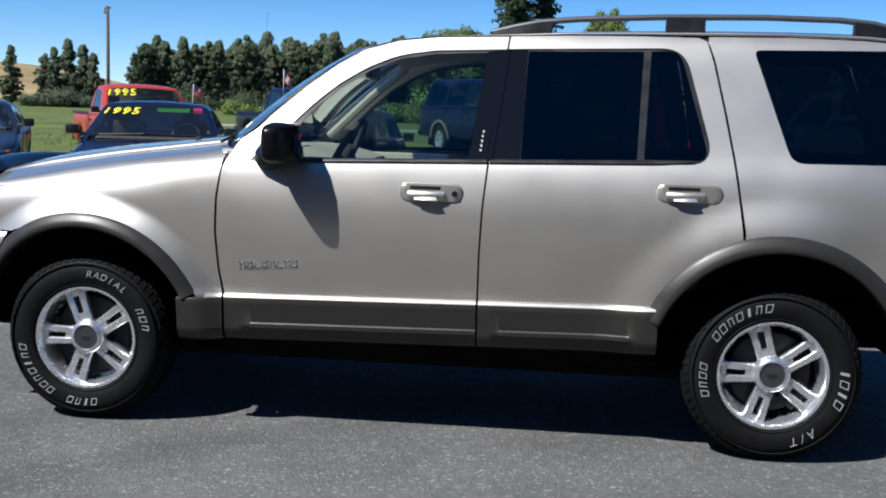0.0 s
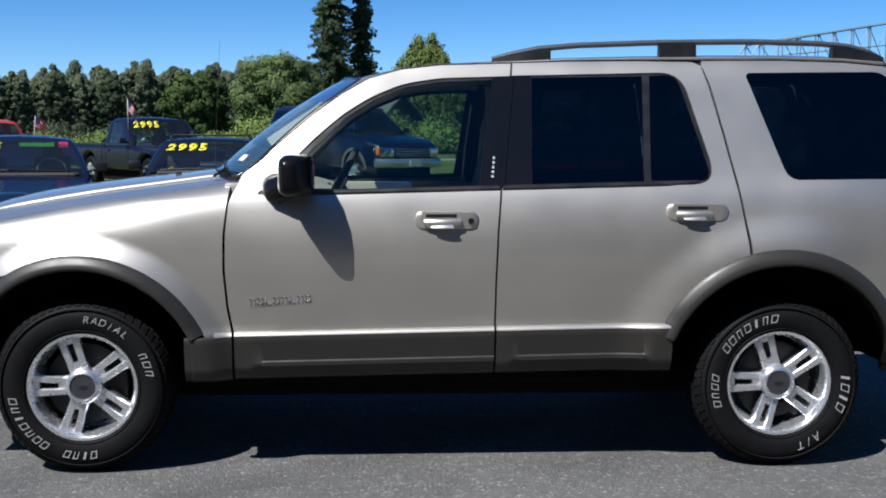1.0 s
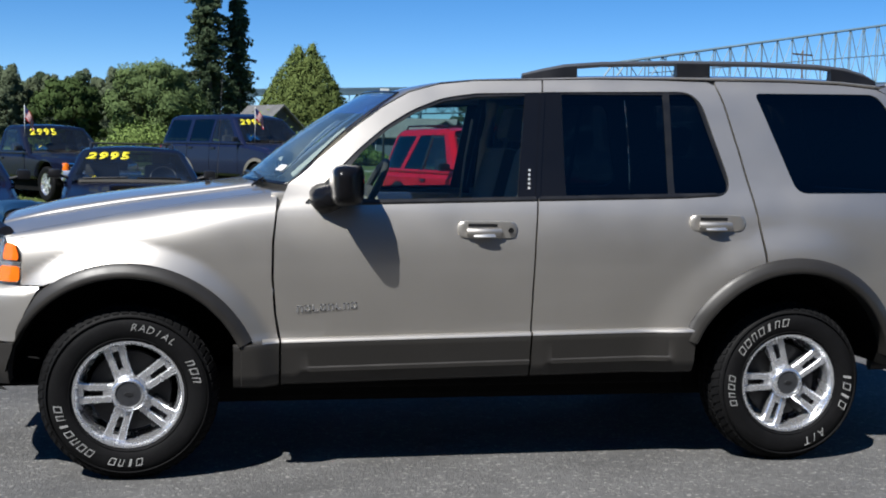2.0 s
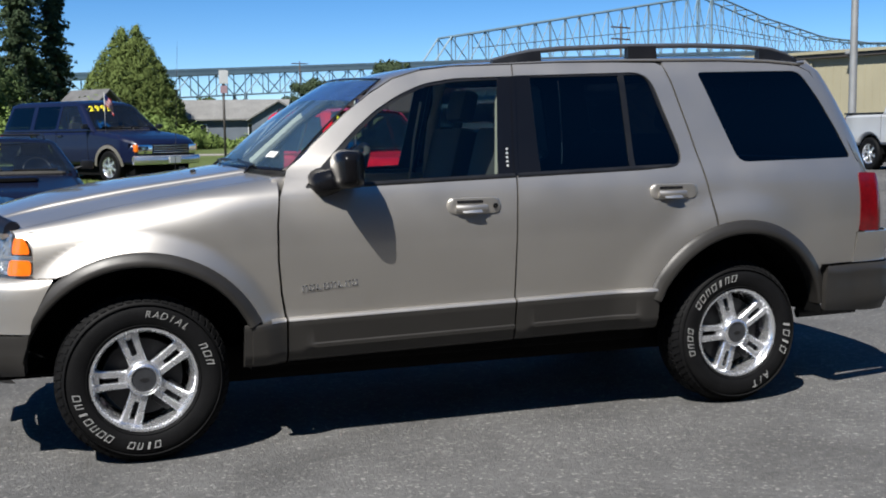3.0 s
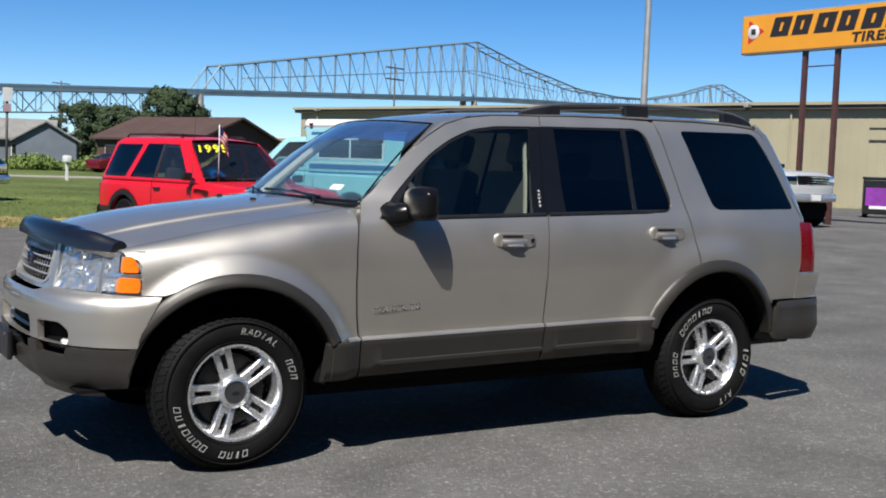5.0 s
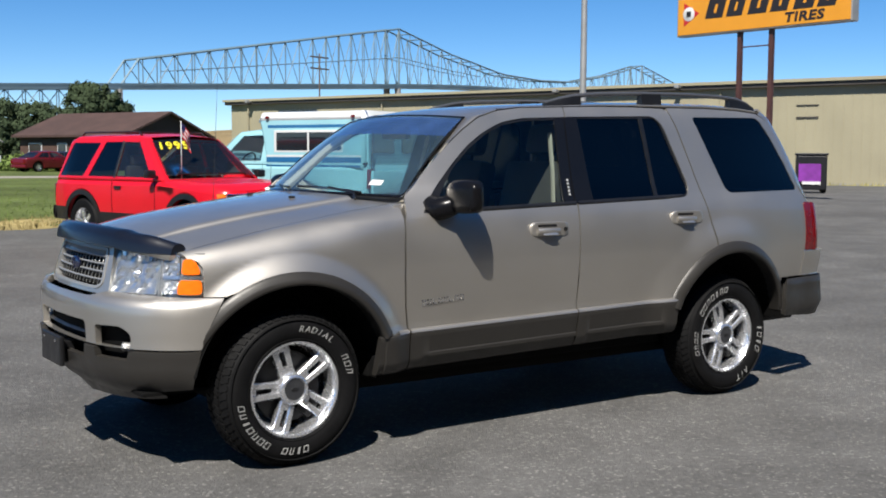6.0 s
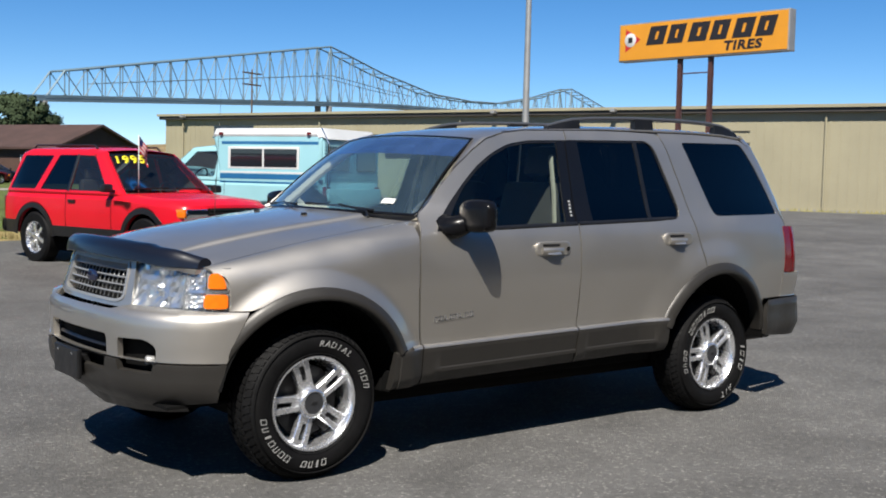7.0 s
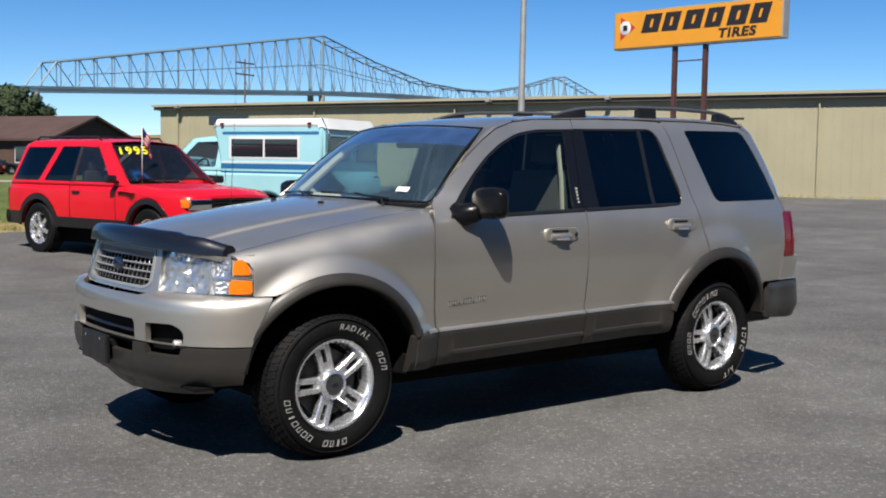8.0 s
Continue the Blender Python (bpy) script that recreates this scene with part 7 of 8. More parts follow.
def flag(parent, at, size=0.3, lean=0.0, fly=0.5, drop=0.42):
    f = new("flag")
    f.parent = parent
    x, y, z = at
    part("flag_pole", tube([(x, y, z - drop), (x + lean, y, z + 0.22)], 0.007, 6), WHITE, f, smooth=True)
    way = parent.matrix_world.to_3x3().inverted() @ Vector((0.92, 0.38, 0))
    for k in range(7):
        bm = bmesh.new()
        def cloth(u, v, k=k):
            q = Vector((x + lean * (1 - (k + v) / 14), y, z + 0.20 - size * 0.62 * (k + v) / 7)) + way * (0.01 + size * fly * u)
            side = 0.030 * math.sin(u * 7 + 0.4 * k) * u
            return (q.x - way.y * side, q.y + way.x * side, q.z - size * (1.1 - fly) * u ** 1.3)
        add_grid(bm, 8, 1, cloth)
        thicken(bm, 0.002)
        part("flag_stripe", bm, WHITE if k % 2 else FLAGRED, f)
    bm = bmesh.new()
    def canton(u, v):
        q = Vector((x + lean, y, z + 0.202 - size * 0.33 * v)) + way * (0.008 + size * fly * 0.42 * u)
        return (q.x, q.y, q.z - size * (1.1 - fly) * (0.42 * u) ** 1.3)
    add_grid(bm, 4, 2, canton)
    thicken(bm, 0.008)
    part("flag_canton", bm, FLAGBLUE, f)


def vehicle(name, place, label, colour, L, W, body, cabin, windows, wheels, belt, screen, rear_screen=None, r=0.33, rim_mat=None, category="car",
            lower=None, bumper=None, price=None, price_at=0.0, price_size=0.2, lamp=None, mirror=True, rails=False, roof_w=0.76, doors=(), handles=(), grille_z=(0.55, 0.75), flares=None, dark_from=None):
    """A parked vehicle, its front towards +x. body, cabin: side outlines; windows: side panes; screen: the windscreen's foot and head
    (x, z); wheels: the two axles; belt: the height at which the cabin starts to lean in."""
    car = thing(name, place, label, category)
    hw = W / 2
    front, back = L / 2, -L / 2

    def half(x, z):
        t = 1 - 0.13 * sstep(front - 0.75, front + 0.05, x) ** 1.5 - 0.07 * sstep(back + 0.5, back - 0.05, x)
        return hw * t * (1 - 0.05 * sstep(0.75, 0.2, z)) - 0.015 * sstep(0.75, 1.15, z)

    top = max(z for _, z in cabin)

    def cab_half(x, z):
        return (half(x, belt) - 0.02) * lerp(1.0, roof_w, max(0.0, (z - belt) / (top - belt)))

    # arches cut into the underside
    low = min(z for _, z in body)
    arches = []
    for x in sorted(wheels):
        R = r + 0.065
        a = math.asin(max(-1, min(1, (low - r) / R)))
        arches.append(arc_points(x, r, R, math.degrees(math.pi - a), math.degrees(a), 14))
    under = [p for arc in arches for p in arc]
    full = [(body[0][0], low)] + under + body[1:] if body[0][1] == low else under + body
    bd = pillow("body", full, half, colour, car, soft=0.085, step=0.12)
    cb = pillow("cabin", cabin, cab_half, colour, car, soft=0.05, step=0.07, holes=[rounded(w, 0.03, 3) for w in windows],
                open_at=[screen] + ([rear_screen] if rear_screen else []))
    # inside: a dark floor at the belt, seats and a steering wheel
    cx0, cx1 = min(x for x, _ in cabin), max(x for x, _ in cabin)
    part("dashboard", box((screen[0][0] - 0.42, -hw * 0.78, belt - 0.10), (screen[0][0] - 0.12, hw * 0.78, belt + 0.015), 0.03), DASH, car, "dark dashboard")
    part("cabin_floor", box((cx0 + 0.14, -hw * 0.80, belt - 0.2), (cx1 - 0.25, hw * 0.80, belt + 0.006)), DASH, car, "dark cabin inside")
    part("headliner", box((max(cx0 + 0.3, cabin[-2][0] + 0.1), -hw * roof_w * 0.86, top - 0.075), (screen[1][0] - 0.12, hw * roof_w * 0.86, top - 0.06)), DASH, car)
    seat_x = screen[0][0] - 1.28
    for sy in (-0.45, 0.45):
        part("front_seat", box((seat_x - 0.07, hw * sy - 0.22, belt - 0.1), (seat_x + 0.07, hw * sy + 0.22, belt + 0.20), 0.05), SEATCLOTH, car, smooth=True)
        part("headrest", box((seat_x - 0.08, hw * sy - 0.12, belt + 0.20), (seat_x + 0.02, hw * sy + 0.12, belt + 0.36), 0.04), SEATCLOTH, car, smooth=True)
    sm_ = Matrix.Translation((screen[0][0] - 0.56, hw * 0.45, belt + 0.03)) @ Matrix.Rotation(radians(62), 4, "Y")
    part("steering_wheel", tube([sm_ @ Vector((0.17 * math.cos(2 * math.pi * k / 20), 0.17 * math.sin(2 * math.pi * k / 20), 0)) for k in range(21)], 0.014, 6), BLACK, car, smooth=True)
    part("underbody", box((back + 0.3, -hw * 0.78, 0.20), (front - 0.35, hw * 0.78, low + 0.22)), MATTBLACK, car)
    for x in wheels:
        for s in (-1, 1):
            bm = bmesh.new()
            add_grid(bm, 14, 1, lambda u, v, x=x, s=s: (x + (r + 0.06) * math.cos(math.pi * u), s * lerp(hw * 0.93, hw * 0.45, v), r + (r + 0.06) * math.sin(math.pi * u)))
            part("wheel_liner", bm, MATTBLACK, car)
    base = plain_wheel(r, 0.22 if r < 0.36 else 0.25, rim_mat or ALLOY)
    base.parent = car
    first = True
    for x in wheels:
        for s in (-1, 1):
            w = base if first else copy_thing(base, Matrix.Identity(4))
            first = False
            w.matrix_local = Matrix.Translation((x, s * (hw - 0.135), r)) @ Matrix.Rotation(0 if s < 0 else math.pi, 4, "Z")
    if flares:
        for x in wheels:
            for s in (-1, 1):
                bm = bmesh.new()
                def fl(u, v, x=x, s=s):
                    a = math.pi * lerp(0.02, 0.98, u)
                    rr = r + 0.055 + 0.075 * v
                    px, pz = x + rr * math.cos(a), r + rr * math.sin(a)
                    return (px, s * (half(px, pz) + 0.012), pz)
                add_grid(bm, 18, 1, fl)
                thicken(bm, 0.012)
                part("wheel_flare", bm, flares, bd, smooth=False)
    for s in (-1, 1):
        for win in windows:
            panel("window", rounded(win, 0.03, 3), lambda x, z, s=s: (x, s * (cab_half(x, z) - 0.006), z), (0, s, 0.2), DARKPANE if dark_from is not None and sum(q[0] for q in win) / len(win) < dark_from else CARGLASS, cb, "tinted side window", step=0.2, rim=0)
        for x, z0, z1, bend in doors:
            pts = [(lerp(x, x + bend, k / 6), lerp(z0, z1, k / 6)) for k in range(7)]
            part("door_gap", tube([(px, s * (half(px, pz) + 0.0005), pz) for px, pz in pts], 0.005, 4), MATTBLACK, bd)
        for x, z in handles:
            y = half(x, z)
            part("door_handle", box((x - 0.08, min(s * y, s * (y + 0.025)), z - 0.02), (x + 0.08, max(s * y, s * (y + 0.025)), z + 0.02), 0.006), BLACK, bd, "black door handle")
        if mirror:
            x, z = screen[0][0] - 0.16, belt + 0.09
            y = half(x, belt)
            mr = new("wing_mirror")
            mr.parent = cb
            part("mirror_shell", box((x - 0.06, min(s * (y + 0.02), s * (y + 0.17)), z - 0.055), (x + 0.05, max(s * (y + 0.02), s * (y + 0.17)), z + 0.06), 0.03), BLACK, mr, smooth=True)
            part("mirror_arm", tube([(x, s * (y - 0.06), z - 0.05), (x, s * (y + 0.05), z - 0.02)], 0.02, 6), BLACK, mr)
        if lower:
            bm = bmesh.new()
            add_grid(bm, 8, 2, lambda u, v, s=s: (lerp(wheels[1] + r + 0.09, wheels[0] - r - 0.09, u), s * (half(0, lerp(low + 0.01, low + 0.16, v)) + 0.008), lerp(low + 0.01, low + 0.16, v)))
            thicken(bm, 0.012)
            part("sill_cladding", bm, lower, bd)
            bm = bmesh.new()
            def corner(u, v, s=s):
                x, z = lerp(back + 0.02, wheels[1] - r - 0.07, u), lerp(low + 0.01, low + 0.21, v)
                return (x, s * (half(x, z) + 0.012), z)
            add_grid(bm, 6, 2, corner)
            thicken(bm, 0.012)
            part("corner_cladding", bm, lower, bd, "black cladding behind the rear wheel")
    # windscreen and rear window, sheets laid on the cabin's ends
    def sheet(foot, head, sign, grow):
        (x0, z0), (x1, z1) = foot, head
        nx, nz = (z1 - z0), -(x1 - x0)
        n = math.hypot(nx, nz)
        nx, nz = nx / n * sign, nz / n * sign

        def f(u, v):
            x, z = lerp(x0, x1, v), lerp(z0, z1, v)
            y = u * (cab_half(x, z) - 0.055)
            return (x + nx * grow, y, z + nz * grow)
        return f, (nx, 0, nz)
    f, o = sheet(*screen, 1, 0.004)
    ws = panel("windscreen", rounded([(-1, 0.06), (1, 0.06), (1, 0.95), (-1, 0.95)], 0.06, 3), f, o, CARGLASS, cb, "tinted windscreen", step=0.3, rim=0)
    if price:
        f2, _ = sheet(*screen, 1, 0.014)
        (x0, z0), (x1, z1) = screen
        slope = math.hypot(x1 - x0, z1 - z0)
        hh = cab_half(x1, z1) - 0.055
        for k, digit in enumerate(price):
            me = text_mesh(digit, 1.0, 0.0, 1.0, 0.035)
            bm = bmesh.new()
            bm.from_mesh(me)
            for v in bm.verts:
                px = v.co.x + 0.12 * v.co.y + 0.60 * (k - (len(price) - 1) / 2)
                v.co = Vector(f2((price_at + px * price_size * 1.25) / hh, 0.80 + v.co.y * 1.15 * price_size / slope))
            bmesh.ops.solidify(bm, geom=bm.faces[:], thickness=0.003)
            part("price_figure", bm, YELLOW, ws, "painted yellow price figure")
        part("wiper_blade", tube([f2(-0.8, 0.08), f2(-0.1, 0.10)], 0.01, 5), BLACK, ws)
        part("wiper_blade", tube([f2(0.05, 0.08), f2(0.75, 0.10)], 0.01, 5), BLACK, ws)
    if rear_screen:
        f3, o3 = sheet(*rear_screen, -1, 0.008)
        panel("rear_window", rounded([(-1, 0.08), (1, 0.08), (1, 0.92), (-1, 0.92)], 0.06, 3), f3, (-abs(o3[0]), 0, abs(o3[2])), CARGLASS if dark_from is None else DARKPANE, cb, "tinted rear window", step=0.3, rim=0)
    # bumpers, lamps, grille
    bz0, bz1 = (low + 0.02, low + 0.22)
    for sgn in (1, -1):
        bm = bmesh.new()
        def bump(u, v, sgn=sgn):
            y = lerp(-1, 1, u)
            a = 2 * math.pi * v
            bulge = 0.07 + 0.045 * math.cos(a)
            x = (front if sgn > 0 else -back) - (0.04 if sgn > 0 else 0.10) * y * y - 0.02 + bulge
            return (sgn * x, y * hw * 0.95, lerp(bz0, bz1, 0.5 + 0.5 * math.sin(a)))
        add_grid(bm, 14, 12, bump)
        part("bumper", bm, bumper or colour, car, smooth=True)
    for s in (-1, 1):
        hl = new("headlight")
        hl.parent = car
        y0, y1 = hw * 0.52, hw * 0.84
        nosex = front - 0.06
        part("lamp_body", box((nosex - 0.12, min(s * y0, s * y1), grille_z[0]), (front + 0.022, max(s * y0, s * y1), grille_z[1]), 0.03), CHROME, hl, "clear headlight", smooth=True)
        part("indicator", box((nosex - 0.16, min(s * y1, s * (y1 + 0.045)), lerp(grille_z[0], grille_z[1], 0.2)), (front + 0.006, max(s * y1, s * (y1 + 0.045)), grille_z[1]), 0.02), AMBER, hl, "amber corner lamp", smooth=True)
        part("tail_light", box((back - 0.01, min(s * hw * 0.72, s * hw * 0.90), belt - 0.40), (back + 0.07, max(s * hw * 0.72, s * hw * 0.90), belt - 0.08), 0.02), TAILRED, car, "red tail light", smooth=True)
    gr = new("grille")
    gr.parent = car
    part("grille_backing", long_box((front - 0.10, -hw * 0.50, grille_z[0] - 0.01), (front + 0.012, hw * 0.50, grille_z[1])), MATTBLACK, gr)
    for k in range(4):
        z = lerp(grille_z[0], grille_z[1], (k + 0.5) / 4)
        part("grille_bar", long_box((front - 0.04, -hw * 0.49, z - 0.006), (front + 0.022, hw * 0.49, z + 0.006)), lamp or DARKMETAL, gr)
    part("number_plate", box((front + 0.10, -0.15, bz0 + 0.03), (front + 0.115, 0.15, bz0 + 0.17)), WHITE, car, "plain pale plate")
    if rails:
        for s in (-1, 1):
            y = s * (cab_half(0, top) - 0.10)
            rx0, rx1 = min(x for x, z in cabin if z > top - 0.1) + 0.15, max(x for x, z in cabin if z > top - 0.1) - 0.25
            part("roof_rail", tube([(rx0, y, top - 0.01), (rx0 + 0.08, y, top + 0.05), (rx1 - 0.08, y, top + 0.05), (rx1, y, top - 0.01)], 0.015, 6), BLACK, car, smooth=True)
        for fx in (0.3, 0.75):
            part("roof_crossbar", tube([(lerp(rx0, rx1, fx), -abs(y), top + 0.055), (lerp(rx0, rx1, fx), abs(y), top + 0.055)], 0.014, 6), BLACK, car)
    bow(car, L, W, belt, top, screen, roof_w)
    return car


def stand(x, y, hx, hy, z=None):
    return pose(x, y, ground_z(x, y) if z is None else z, 0, 0, math.degrees(math.atan2(hy, hx)))


def sedan(name, place, label, colour, price=None, roof=1.34, hood=0.86, wagon=False, **kw):
    L = 4.5
    body = [(-2.10, 0.24), (2.10, 0.24), (2.22, 0.34), (2.25, 0.52), (2.20, 0.66), (2.05, 0.72), (1.6, 0.78), (0.95, hood + 0.02), (0.5, 0.92), (-1.2, 0.94), (-2.0, 0.92 if not wagon else 0.94), (-2.20, 0.84), (-2.25, 0.6), (-2.2, 0.34)]
    if wagon:
        cabin = [(1.02, 0.86), (0.22, roof - 0.02), (-0.2, roof), (-1.5, roof - 0.01), (-1.95, roof - 0.06), (-2.2, 0.88)]
        wins = [[(0.62, 0.95), (0.10, roof - 0.07), (-0.42, roof - 0.06), (-0.42, 0.95)], [(-0.50, 0.95), (-0.50, roof - 0.06), (-1.18, roof - 0.07), (-1.18, 0.95)], [(-1.27, 0.95), (-1.27, roof - 0.07), (-1.82, roof - 0.10), (-1.98, 0.97)]]
        rear = ((-2.17, 0.93), (-1.98, roof - 0.06))
    else:
        cabin = [(1.02, 0.86), (0.22, roof - 0.02), (-0.2, roof), (-0.95, roof - 0.03), (-1.72, 0.90)]
        wins = [[(0.62, 0.95), (0.10, roof - 0.07), (-0.38, roof - 0.06), (-0.38, 0.95)], [(-0.46, 0.95), (-0.46, roof - 0.06), (-0.92, roof - 0.09), (-1.32, 0.96)]]
        rear = ((-1.66, 0.93), (-1.0, roof - 0.04))
    return vehicle(name, place, label, colour, L, 1.72, body, cabin, wins, (1.36, -1.28), 0.92, ((0.98, 0.90), (0.26, roof - 0.03)), rear, 0.31, price=price, bumper=kw.pop("bumper", None),
                   doors=((0.72, 0.35, 0.92, -0.05), (-0.42, 0.33, 0.92, 0.0), (-1.25, 0.5, 0.92, -0.12)), handles=((-0.25, 0.82), (-1.02, 0.83)), grille_z=(0.52, 0.66), **kw)


def pickup(name, place, label, colour, price=None, L=5.0, W=1.78, roof=1.66, low=0.42, r=0.35, crew=False, **kw):
    f = L / 2
    bt = roof - 0.56
    cabr = -0.55 if not crew else -1.25
    body = [(-f + 0.05, low), (f - 0.15, low), (f, low + 0.10), (f + 0.02, bt - 0.40), (f - 0.03, bt - 0.16), (f - 0.25, bt - 0.10), (0.85, bt - 0.02), (0.7, bt), (cabr, bt), (cabr - 0.05, bt), (-f + 0.02, bt - 0.01), (-f, bt - 0.05)]
    cabin = [(0.92, bt - 0.06), (0.25, roof - 0.03), (-0.1, roof), (cabr + 0.2, roof - 0.01), (cabr + 0.05, roof - 0.08), (cabr - 0.06, bt - 0.06)]
    wins = [[(0.55, bt + 0.04), (0.12, roof - 0.09), (-0.36, roof - 0.08), (-0.36, bt + 0.04)]]
    if crew:
        wins.append([(-0.46, bt + 0.04), (-0.46, roof - 0.08), (-1.02, roof - 0.09), (-1.10, bt + 0.04)])
    car = vehicle(name, place, label, colour, L, W, body, cabin, wins, (f - 0.86, -f + 1.12), bt, ((0.88, bt - 0.01), (0.28, roof - 0.05)), ((cabr - 0.04, bt + 0.06), (cabr + 0.04, roof - 0.10)), r, price=price, category="pickup truck",
                  doors=((0.78, low + 0.1, bt, 0.0), (-0.42, low + 0.1, bt, 0.0), (cabr - 0.06, low + 0.05, bt, 0.0)), handles=((-0.28, bt - 0.12),), grille_z=(bt - 0.40, bt - 0.18), roof_w=0.82, **kw)
    # the open bed: a dark well with raised rims
    part("bed_well", box((-f + 0.10, -W / 2 + 0.14, bt - 0.03), (cabr - 0.12, W / 2 - 0.14, bt + 0.004)), MATTBLACK, car, "dark open load bed")
    for s in (-1, 1):
        part("bed_rail", box((-f + 0.04, min(s * (W / 2 - 0.13), s * (W / 2 - 0.05)), bt - 0.02), (cabr - 0.08, max(s * (W / 2 - 0.13), s * (W / 2 - 0.05)), bt + 0.03), 0.012), BLACK, car, "black bed rail cap")
    return car


def build_vehicles():
    # bright red two-tone utility vehicle
    body = [(-2.10, 0.42), (2.02, 0.42), (2.14, 0.50), (2.19, 0.74), (2.15, 0.93), (1.95, 1.00), (1.2, 1.045), (0.75, 1.07), (-1.2, 1.06), (-2.12, 1.06), (-2.18, 0.95), (-2.20, 0.60)]
    cabin = [(0.86, 1.02), (0.10, 1.655), (-0.2, 1.69), (-1.75, 1.69), (-1.93, 1.64), (-2.16, 1.02)]
    wins = [[(0.48, 1.10), (-0.02, 1.60), (-0.43, 1.61), (-0.43, 1.10)], [(-0.45, 1.10), (-0.45, 1.61), (-0.90, 1.61), (-1.16, 1.10)], [(-1.30, 1.10), (-1.04, 1.60), (-1.80, 1.60), (-2.02, 1.10)]]
    c = vehicle("utility_vehicle", stand(3.908, 10.529, 0.2436, -0.970), "bright red utility vehicle with black sills, parked by grass", RED, 4.38, 1.78, body, cabin, wins, (1.32, -1.28), 1.06, ((0.80, 1.08), (0.13, 1.64)),
                ((-2.10, 1.12), (-1.95, 1.60)), 0.385, price="1995", price_at=-0.32, price_size=0.17, dark_from=-0.6, lower=BLACK, bumper=BLACK, rails=True, rim_mat=ALLOY, flares=BLACK,
                doors=((0.62, 0.5, 1.06, 0.0), (-0.46, 0.5, 1.06, 0.0)), handles=((-0.30, 0.95),), grille_z=(0.76, 0.90))
    for s in (-1, 1):
        part("window_post", tube([(-0.44, s * 0.853, 1.09), (-0.44, s * 0.672, 1.62)], 0.026, 8, 0.5), BLACK, c, "black post between the side windows", smooth=True)
    flag(c, (0.72, -0.50, 1.68), 0.36, drop=0.58)
    # navy large utility vehicle
    body = [(-2.60, 0.42), (2.52, 0.42), (2.66, 0.50), (2.72, 0.72), (2.69, 0.90), (2.56, 0.99), (2.2, 1.07), (1.6, 1.15), (1.05, 1.21), (-1.0, 1.22), (-2.60, 1.22), (-2.68, 1.1), (-2.70, 0.7)]
    cabin = [(1.20, 1.16), (0.42, 1.84), (0.1, 1.90), (-2.1, 1.90), (-2.38, 1.84), (-2.58, 1.16)]
    wins = [[(0.82, 1.26), (0.30, 1.79), (-0.22, 1.80), (-0.22, 1.26)], [(-0.32, 1.26), (-0.32, 1.80), (-1.20, 1.80), (-1.20, 1.26)], [(-1.36, 1.26), (-1.36, 1.80), (-2.22, 1.79), (-2.42, 1.26)]]
    c = vehicle("utility_vehicle", stand(0.46, 22.64, 0.57, -0.82), "navy blue large utility vehicle with chrome bumper on grass", NAVY, 5.4, 1.98, body, cabin, wins, (1.68, -1.45), 1.22, ((1.14, 1.22), (0.46, 1.83)),
                ((-2.54, 1.3), (-2.42, 1.80)), 0.38, price="2995", price_at=-0.34, price_size=0.20, dark_from=-0.5, bumper=BRIGHT, rim_mat=ALLOY, flares=mat("taupe_flare", (0.134, 0.124, 0.104), 0.5),
                doors=((0.95, 0.5, 1.22, 0.0), (-0.27, 0.5, 1.22, 0.0), (-1.28, 0.6, 1.22, 0.0)), handles=((-0.10, 1.10), (-1.12, 1.10)), grille_z=(0.68, 0.89), lamp=BRIGHT)
    flag(c, (1.12, -0.60, 1.86), 0.42, drop=0.64)
    # dark wagon and sedans in the front row
    c = sedan("estate_car", stand(-1.07, 10.0, 0.12, -0.99), "ink-blue estate car with bonnet scoop and roof rails", INKBLUE, "2995", roof=1.33, wagon=True, price_at=-0.28, price_size=0.17, rails=True, lamp=CHROME)
    part("bonnet_scoop", box((1.18, -0.30, 0.84), (1.50, 0.30, 0.90), 0.03), INKBLUE, c, "low bonnet scoop", smooth=True)
    part("scoop_mouth", box((1.49, -0.26, 0.845), (1.506, 0.26, 0.885), 0.004), MATTBLACK, c)
    c = sedan("saloon_car", stand(-3.25, 8.75, 0.26, -0.965), "dark blue saloon car with bright windscreen stickers", NAVY, "1995", roof=1.34, price_at=-0.38, price_size=0.15)
    GREEN = mat("green_sticker", (0.0806, 0.504, 0.0403), 0.6)
    PINK = mat("pink_sticker", (0.504, 0.0269, 0.134), 0.6)
    part("green_sticker", box((0.340, 0.02, 1.255), (0.352, 0.42, 1.300), 0, Matrix.Translation((0.0, 0, -0.01))), GREEN, c, "green windscreen strip")
    part("pink_sticker", box((0.345, 0.47, 1.235), (0.357, 0.58, 1.305)), PINK, c, "pink flower-shaped sticker")
    sedan("saloon_car", stand(-6.95, 10.6, 0.40, -0.915), "blue-grey saloon car parked at the row's end", BLUEGREY, None, roof=1.30)
    # pickups
    c = pickup("pickup_truck", stand(-3.75, 19.4, 0.58, -0.81), "ink-blue compact pickup truck with a small flag", INKBLUE, "2995", roof=1.52, price_at=-0.30, price_size=0.19, bumper=BRIGHT)
    flag(c, (0.80, -0.88, 1.70), 0.40, 0.0, 0.42)
    c = pickup("pickup_truck", stand(-6.35, 16.0, 0.56, -0.83), "faded red older pickup truck with chrome bumper", FADEDRED, "1995", roof=1.60, price_at=-0.40, price_size=0.19, bumper=BRIGHT, lamp=CHROME)
    flag(c, (0.72, 0.86, 1.46), 0.30, 0.16, 0.60)
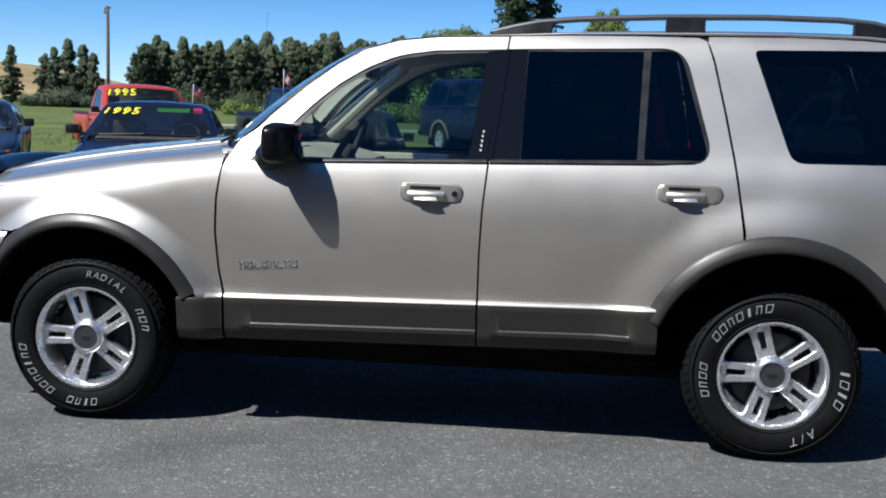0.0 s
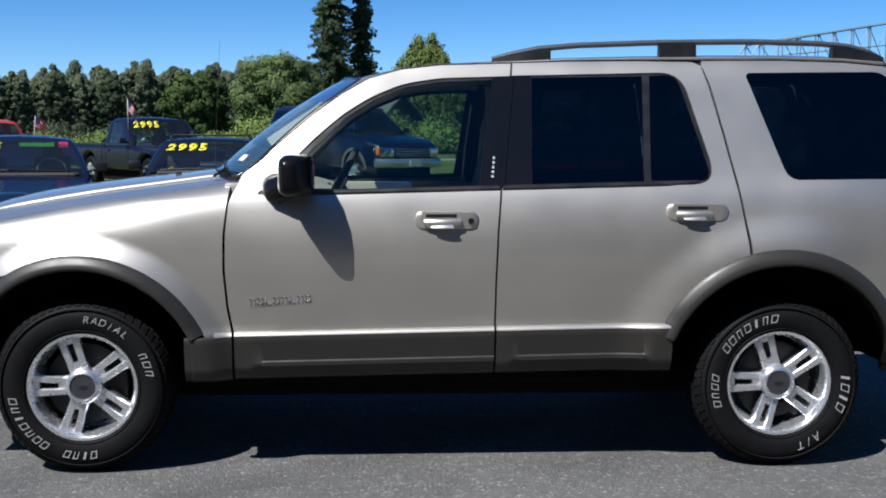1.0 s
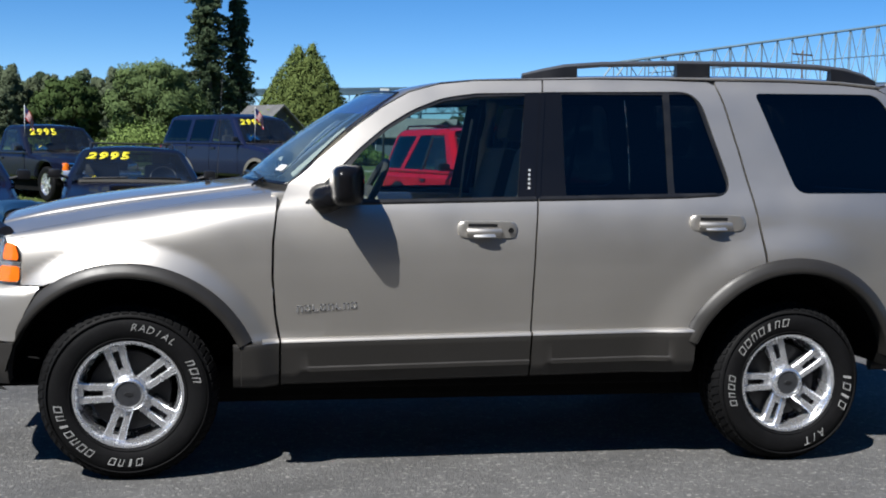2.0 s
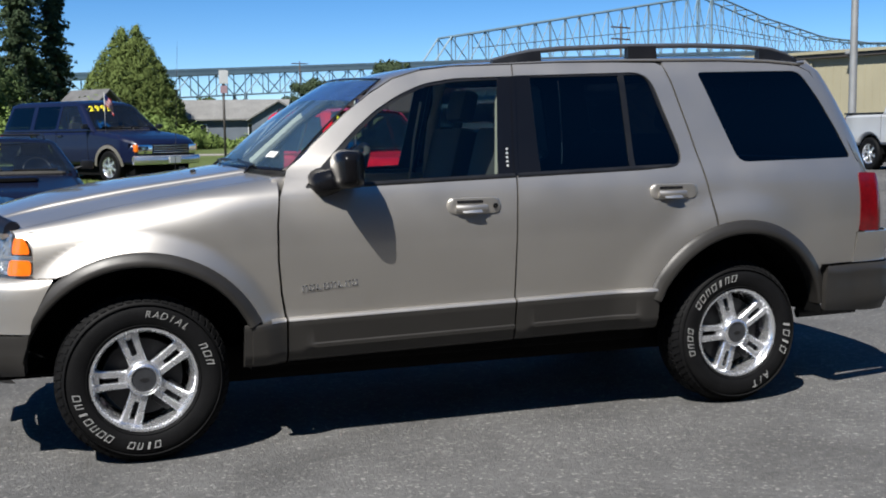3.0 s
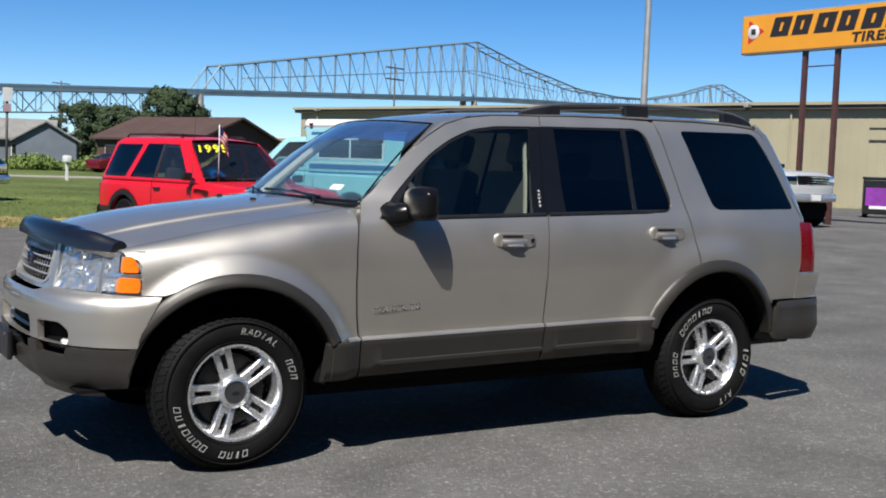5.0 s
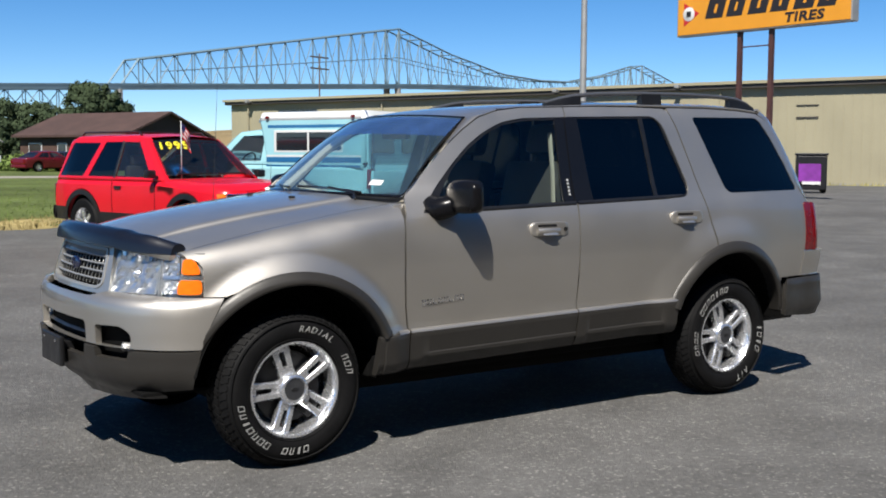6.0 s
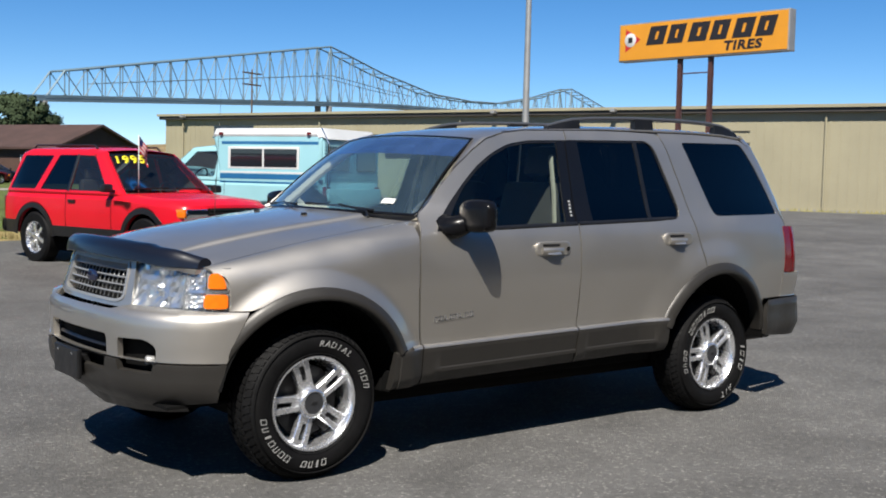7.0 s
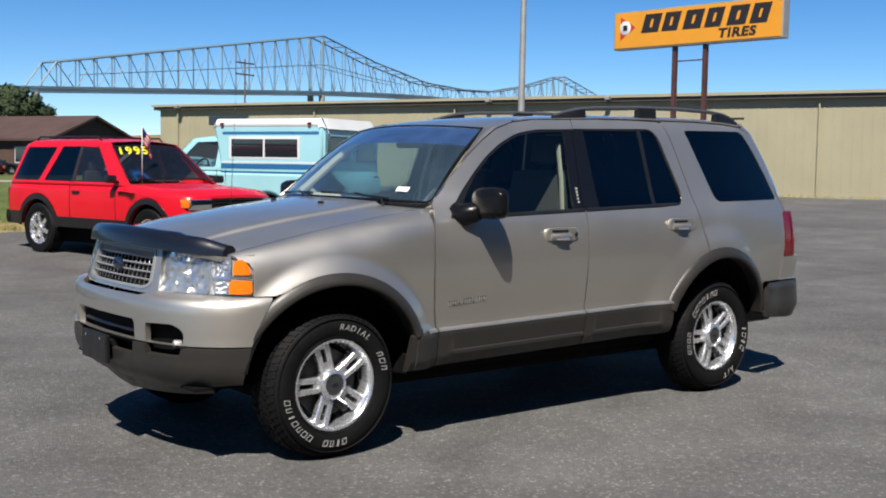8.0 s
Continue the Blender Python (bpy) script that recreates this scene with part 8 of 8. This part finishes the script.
    pickup("pickup_truck", stand(19.92, 15.97, -0.05, -1.0), "silver-white crew-cab pickup truck on tall tyres", SILVERWHITE, None, L=5.8, W=1.98, roof=1.98, low=0.62, r=0.41, crew=True, bumper=BRIGHT, lamp=CHROME)
    # aqua pickup with a camper shell, its tail towards the lot
    c = pickup("camper_truck", stand(6.62, 12.80, -0.400, 0.916), "pale aqua pickup truck with a white camper shell", AQUA, None, L=5.2, W=1.86, roof=1.74, bumper=BRIGHT)
    sh = new("camper_shell")
    sh.parent = c
    out = [(-2.52, 1.08), (-0.50, 1.08), (-0.44, 1.40), (-0.30, 1.88), (-0.36, 1.97), (-2.40, 1.97), (-2.55, 1.90)]
    pillow("shell_body", out, lambda x, z: 0.90 - 0.05 * sstep(1.1, 2.0, z), AQUA, sh, soft=0.05)
    pillow("shell_roof", [(-2.60, 1.87), (-0.24, 1.87), (-0.32, 2.05), (-2.48, 2.05)], lambda x, z: 0.885 - 0.04 * sstep(1.85, 2.0, z), CREAM, sh, "white camper roof", soft=0.08)
    for s in (-1, 1):
        for z0, z1, mm in ((1.775, 1.825, STRIPE), (1.20, 1.285, STRIPE), (1.295, 1.325, CREAM), (1.13, 1.16, STRIPE)):
            part("stripe", box((-2.48, min(s * 0.866, s * 0.901 - s * 0.05 * sstep(1.1, 2.0, z0)), z0), (-0.50, max(s * 0.83, s * 0.9025 - s * 0.05 * sstep(1.1, 2.0, z0)), z1)), mm, sh, "painted side stripe")
        wf = part("camper_window", box((-2.12, min(s * 0.84, s * 0.893), 1.365), (-0.66, max(s * 0.84, s * 0.893), 1.735), 0.012), WHITE, sh, "white-framed sliding window")
        for x0, x1 in ((-2.08, -1.42), (-1.38, -0.72)):
            part("pane", box((x0, min(s * 0.86, s * 0.897), 1.402), (x1, max(s * 0.86, s * 0.897), 1.698)), DARKGLASS, wf)
        for x in (-2.3, -0.5):
            part("marker_lamp", box((x - 0.03, min(s * 0.84, s * 0.895), 1.925), (x + 0.03, max(s * 0.84, s * 0.895), 1.975), 0.008), TAILRED, sh, "small red marker lamp")
    ribs = part("rear_wall", box((-2.575, -0.82, 1.10), (-2.54, 0.82, 1.84)), AQUA, sh, "ribbed pale aqua rear wall")
    for k in range(12):
        part("wall_rib", box((-2.585, -0.81, 1.12 + 0.058 * k), (-2.57, 0.81, 1.135 + 0.058 * k)), AQUA, ribs)
    for y0, y1 in ((-0.72, -0.12), (0.12, 0.72)):
        part("rear_pane", box((-2.600, y0, 1.36), (-2.580, y1, 1.74), 0.01), DARKGLASS, ribs, "dark rear window")
    part("rear_ladder", tube([(-2.62, 0.80, 1.1), (-2.64, 0.80, 1.8), (-2.5, 0.80, 2.04)], 0.014, 6), CHROME, sh)
    part("tailgate", box((-2.66, -0.80, 0.58), (-2.60, 0.80, 1.07), 0.02), AQUA, c, "aqua tailgate", smooth=True)
    # cars far off by the brown house
    for az, d, col, t in ((15.2, 78, MAROON, 20), (16.0, 84, BLUEGREY, 10)):
        x, y = polar(az, d, -2.5, -5.2)
        sedan("saloon_car", pose(x, y, 0.35, 0, 0, t), "small parked car far off by the houses", col)


build_vehicles()
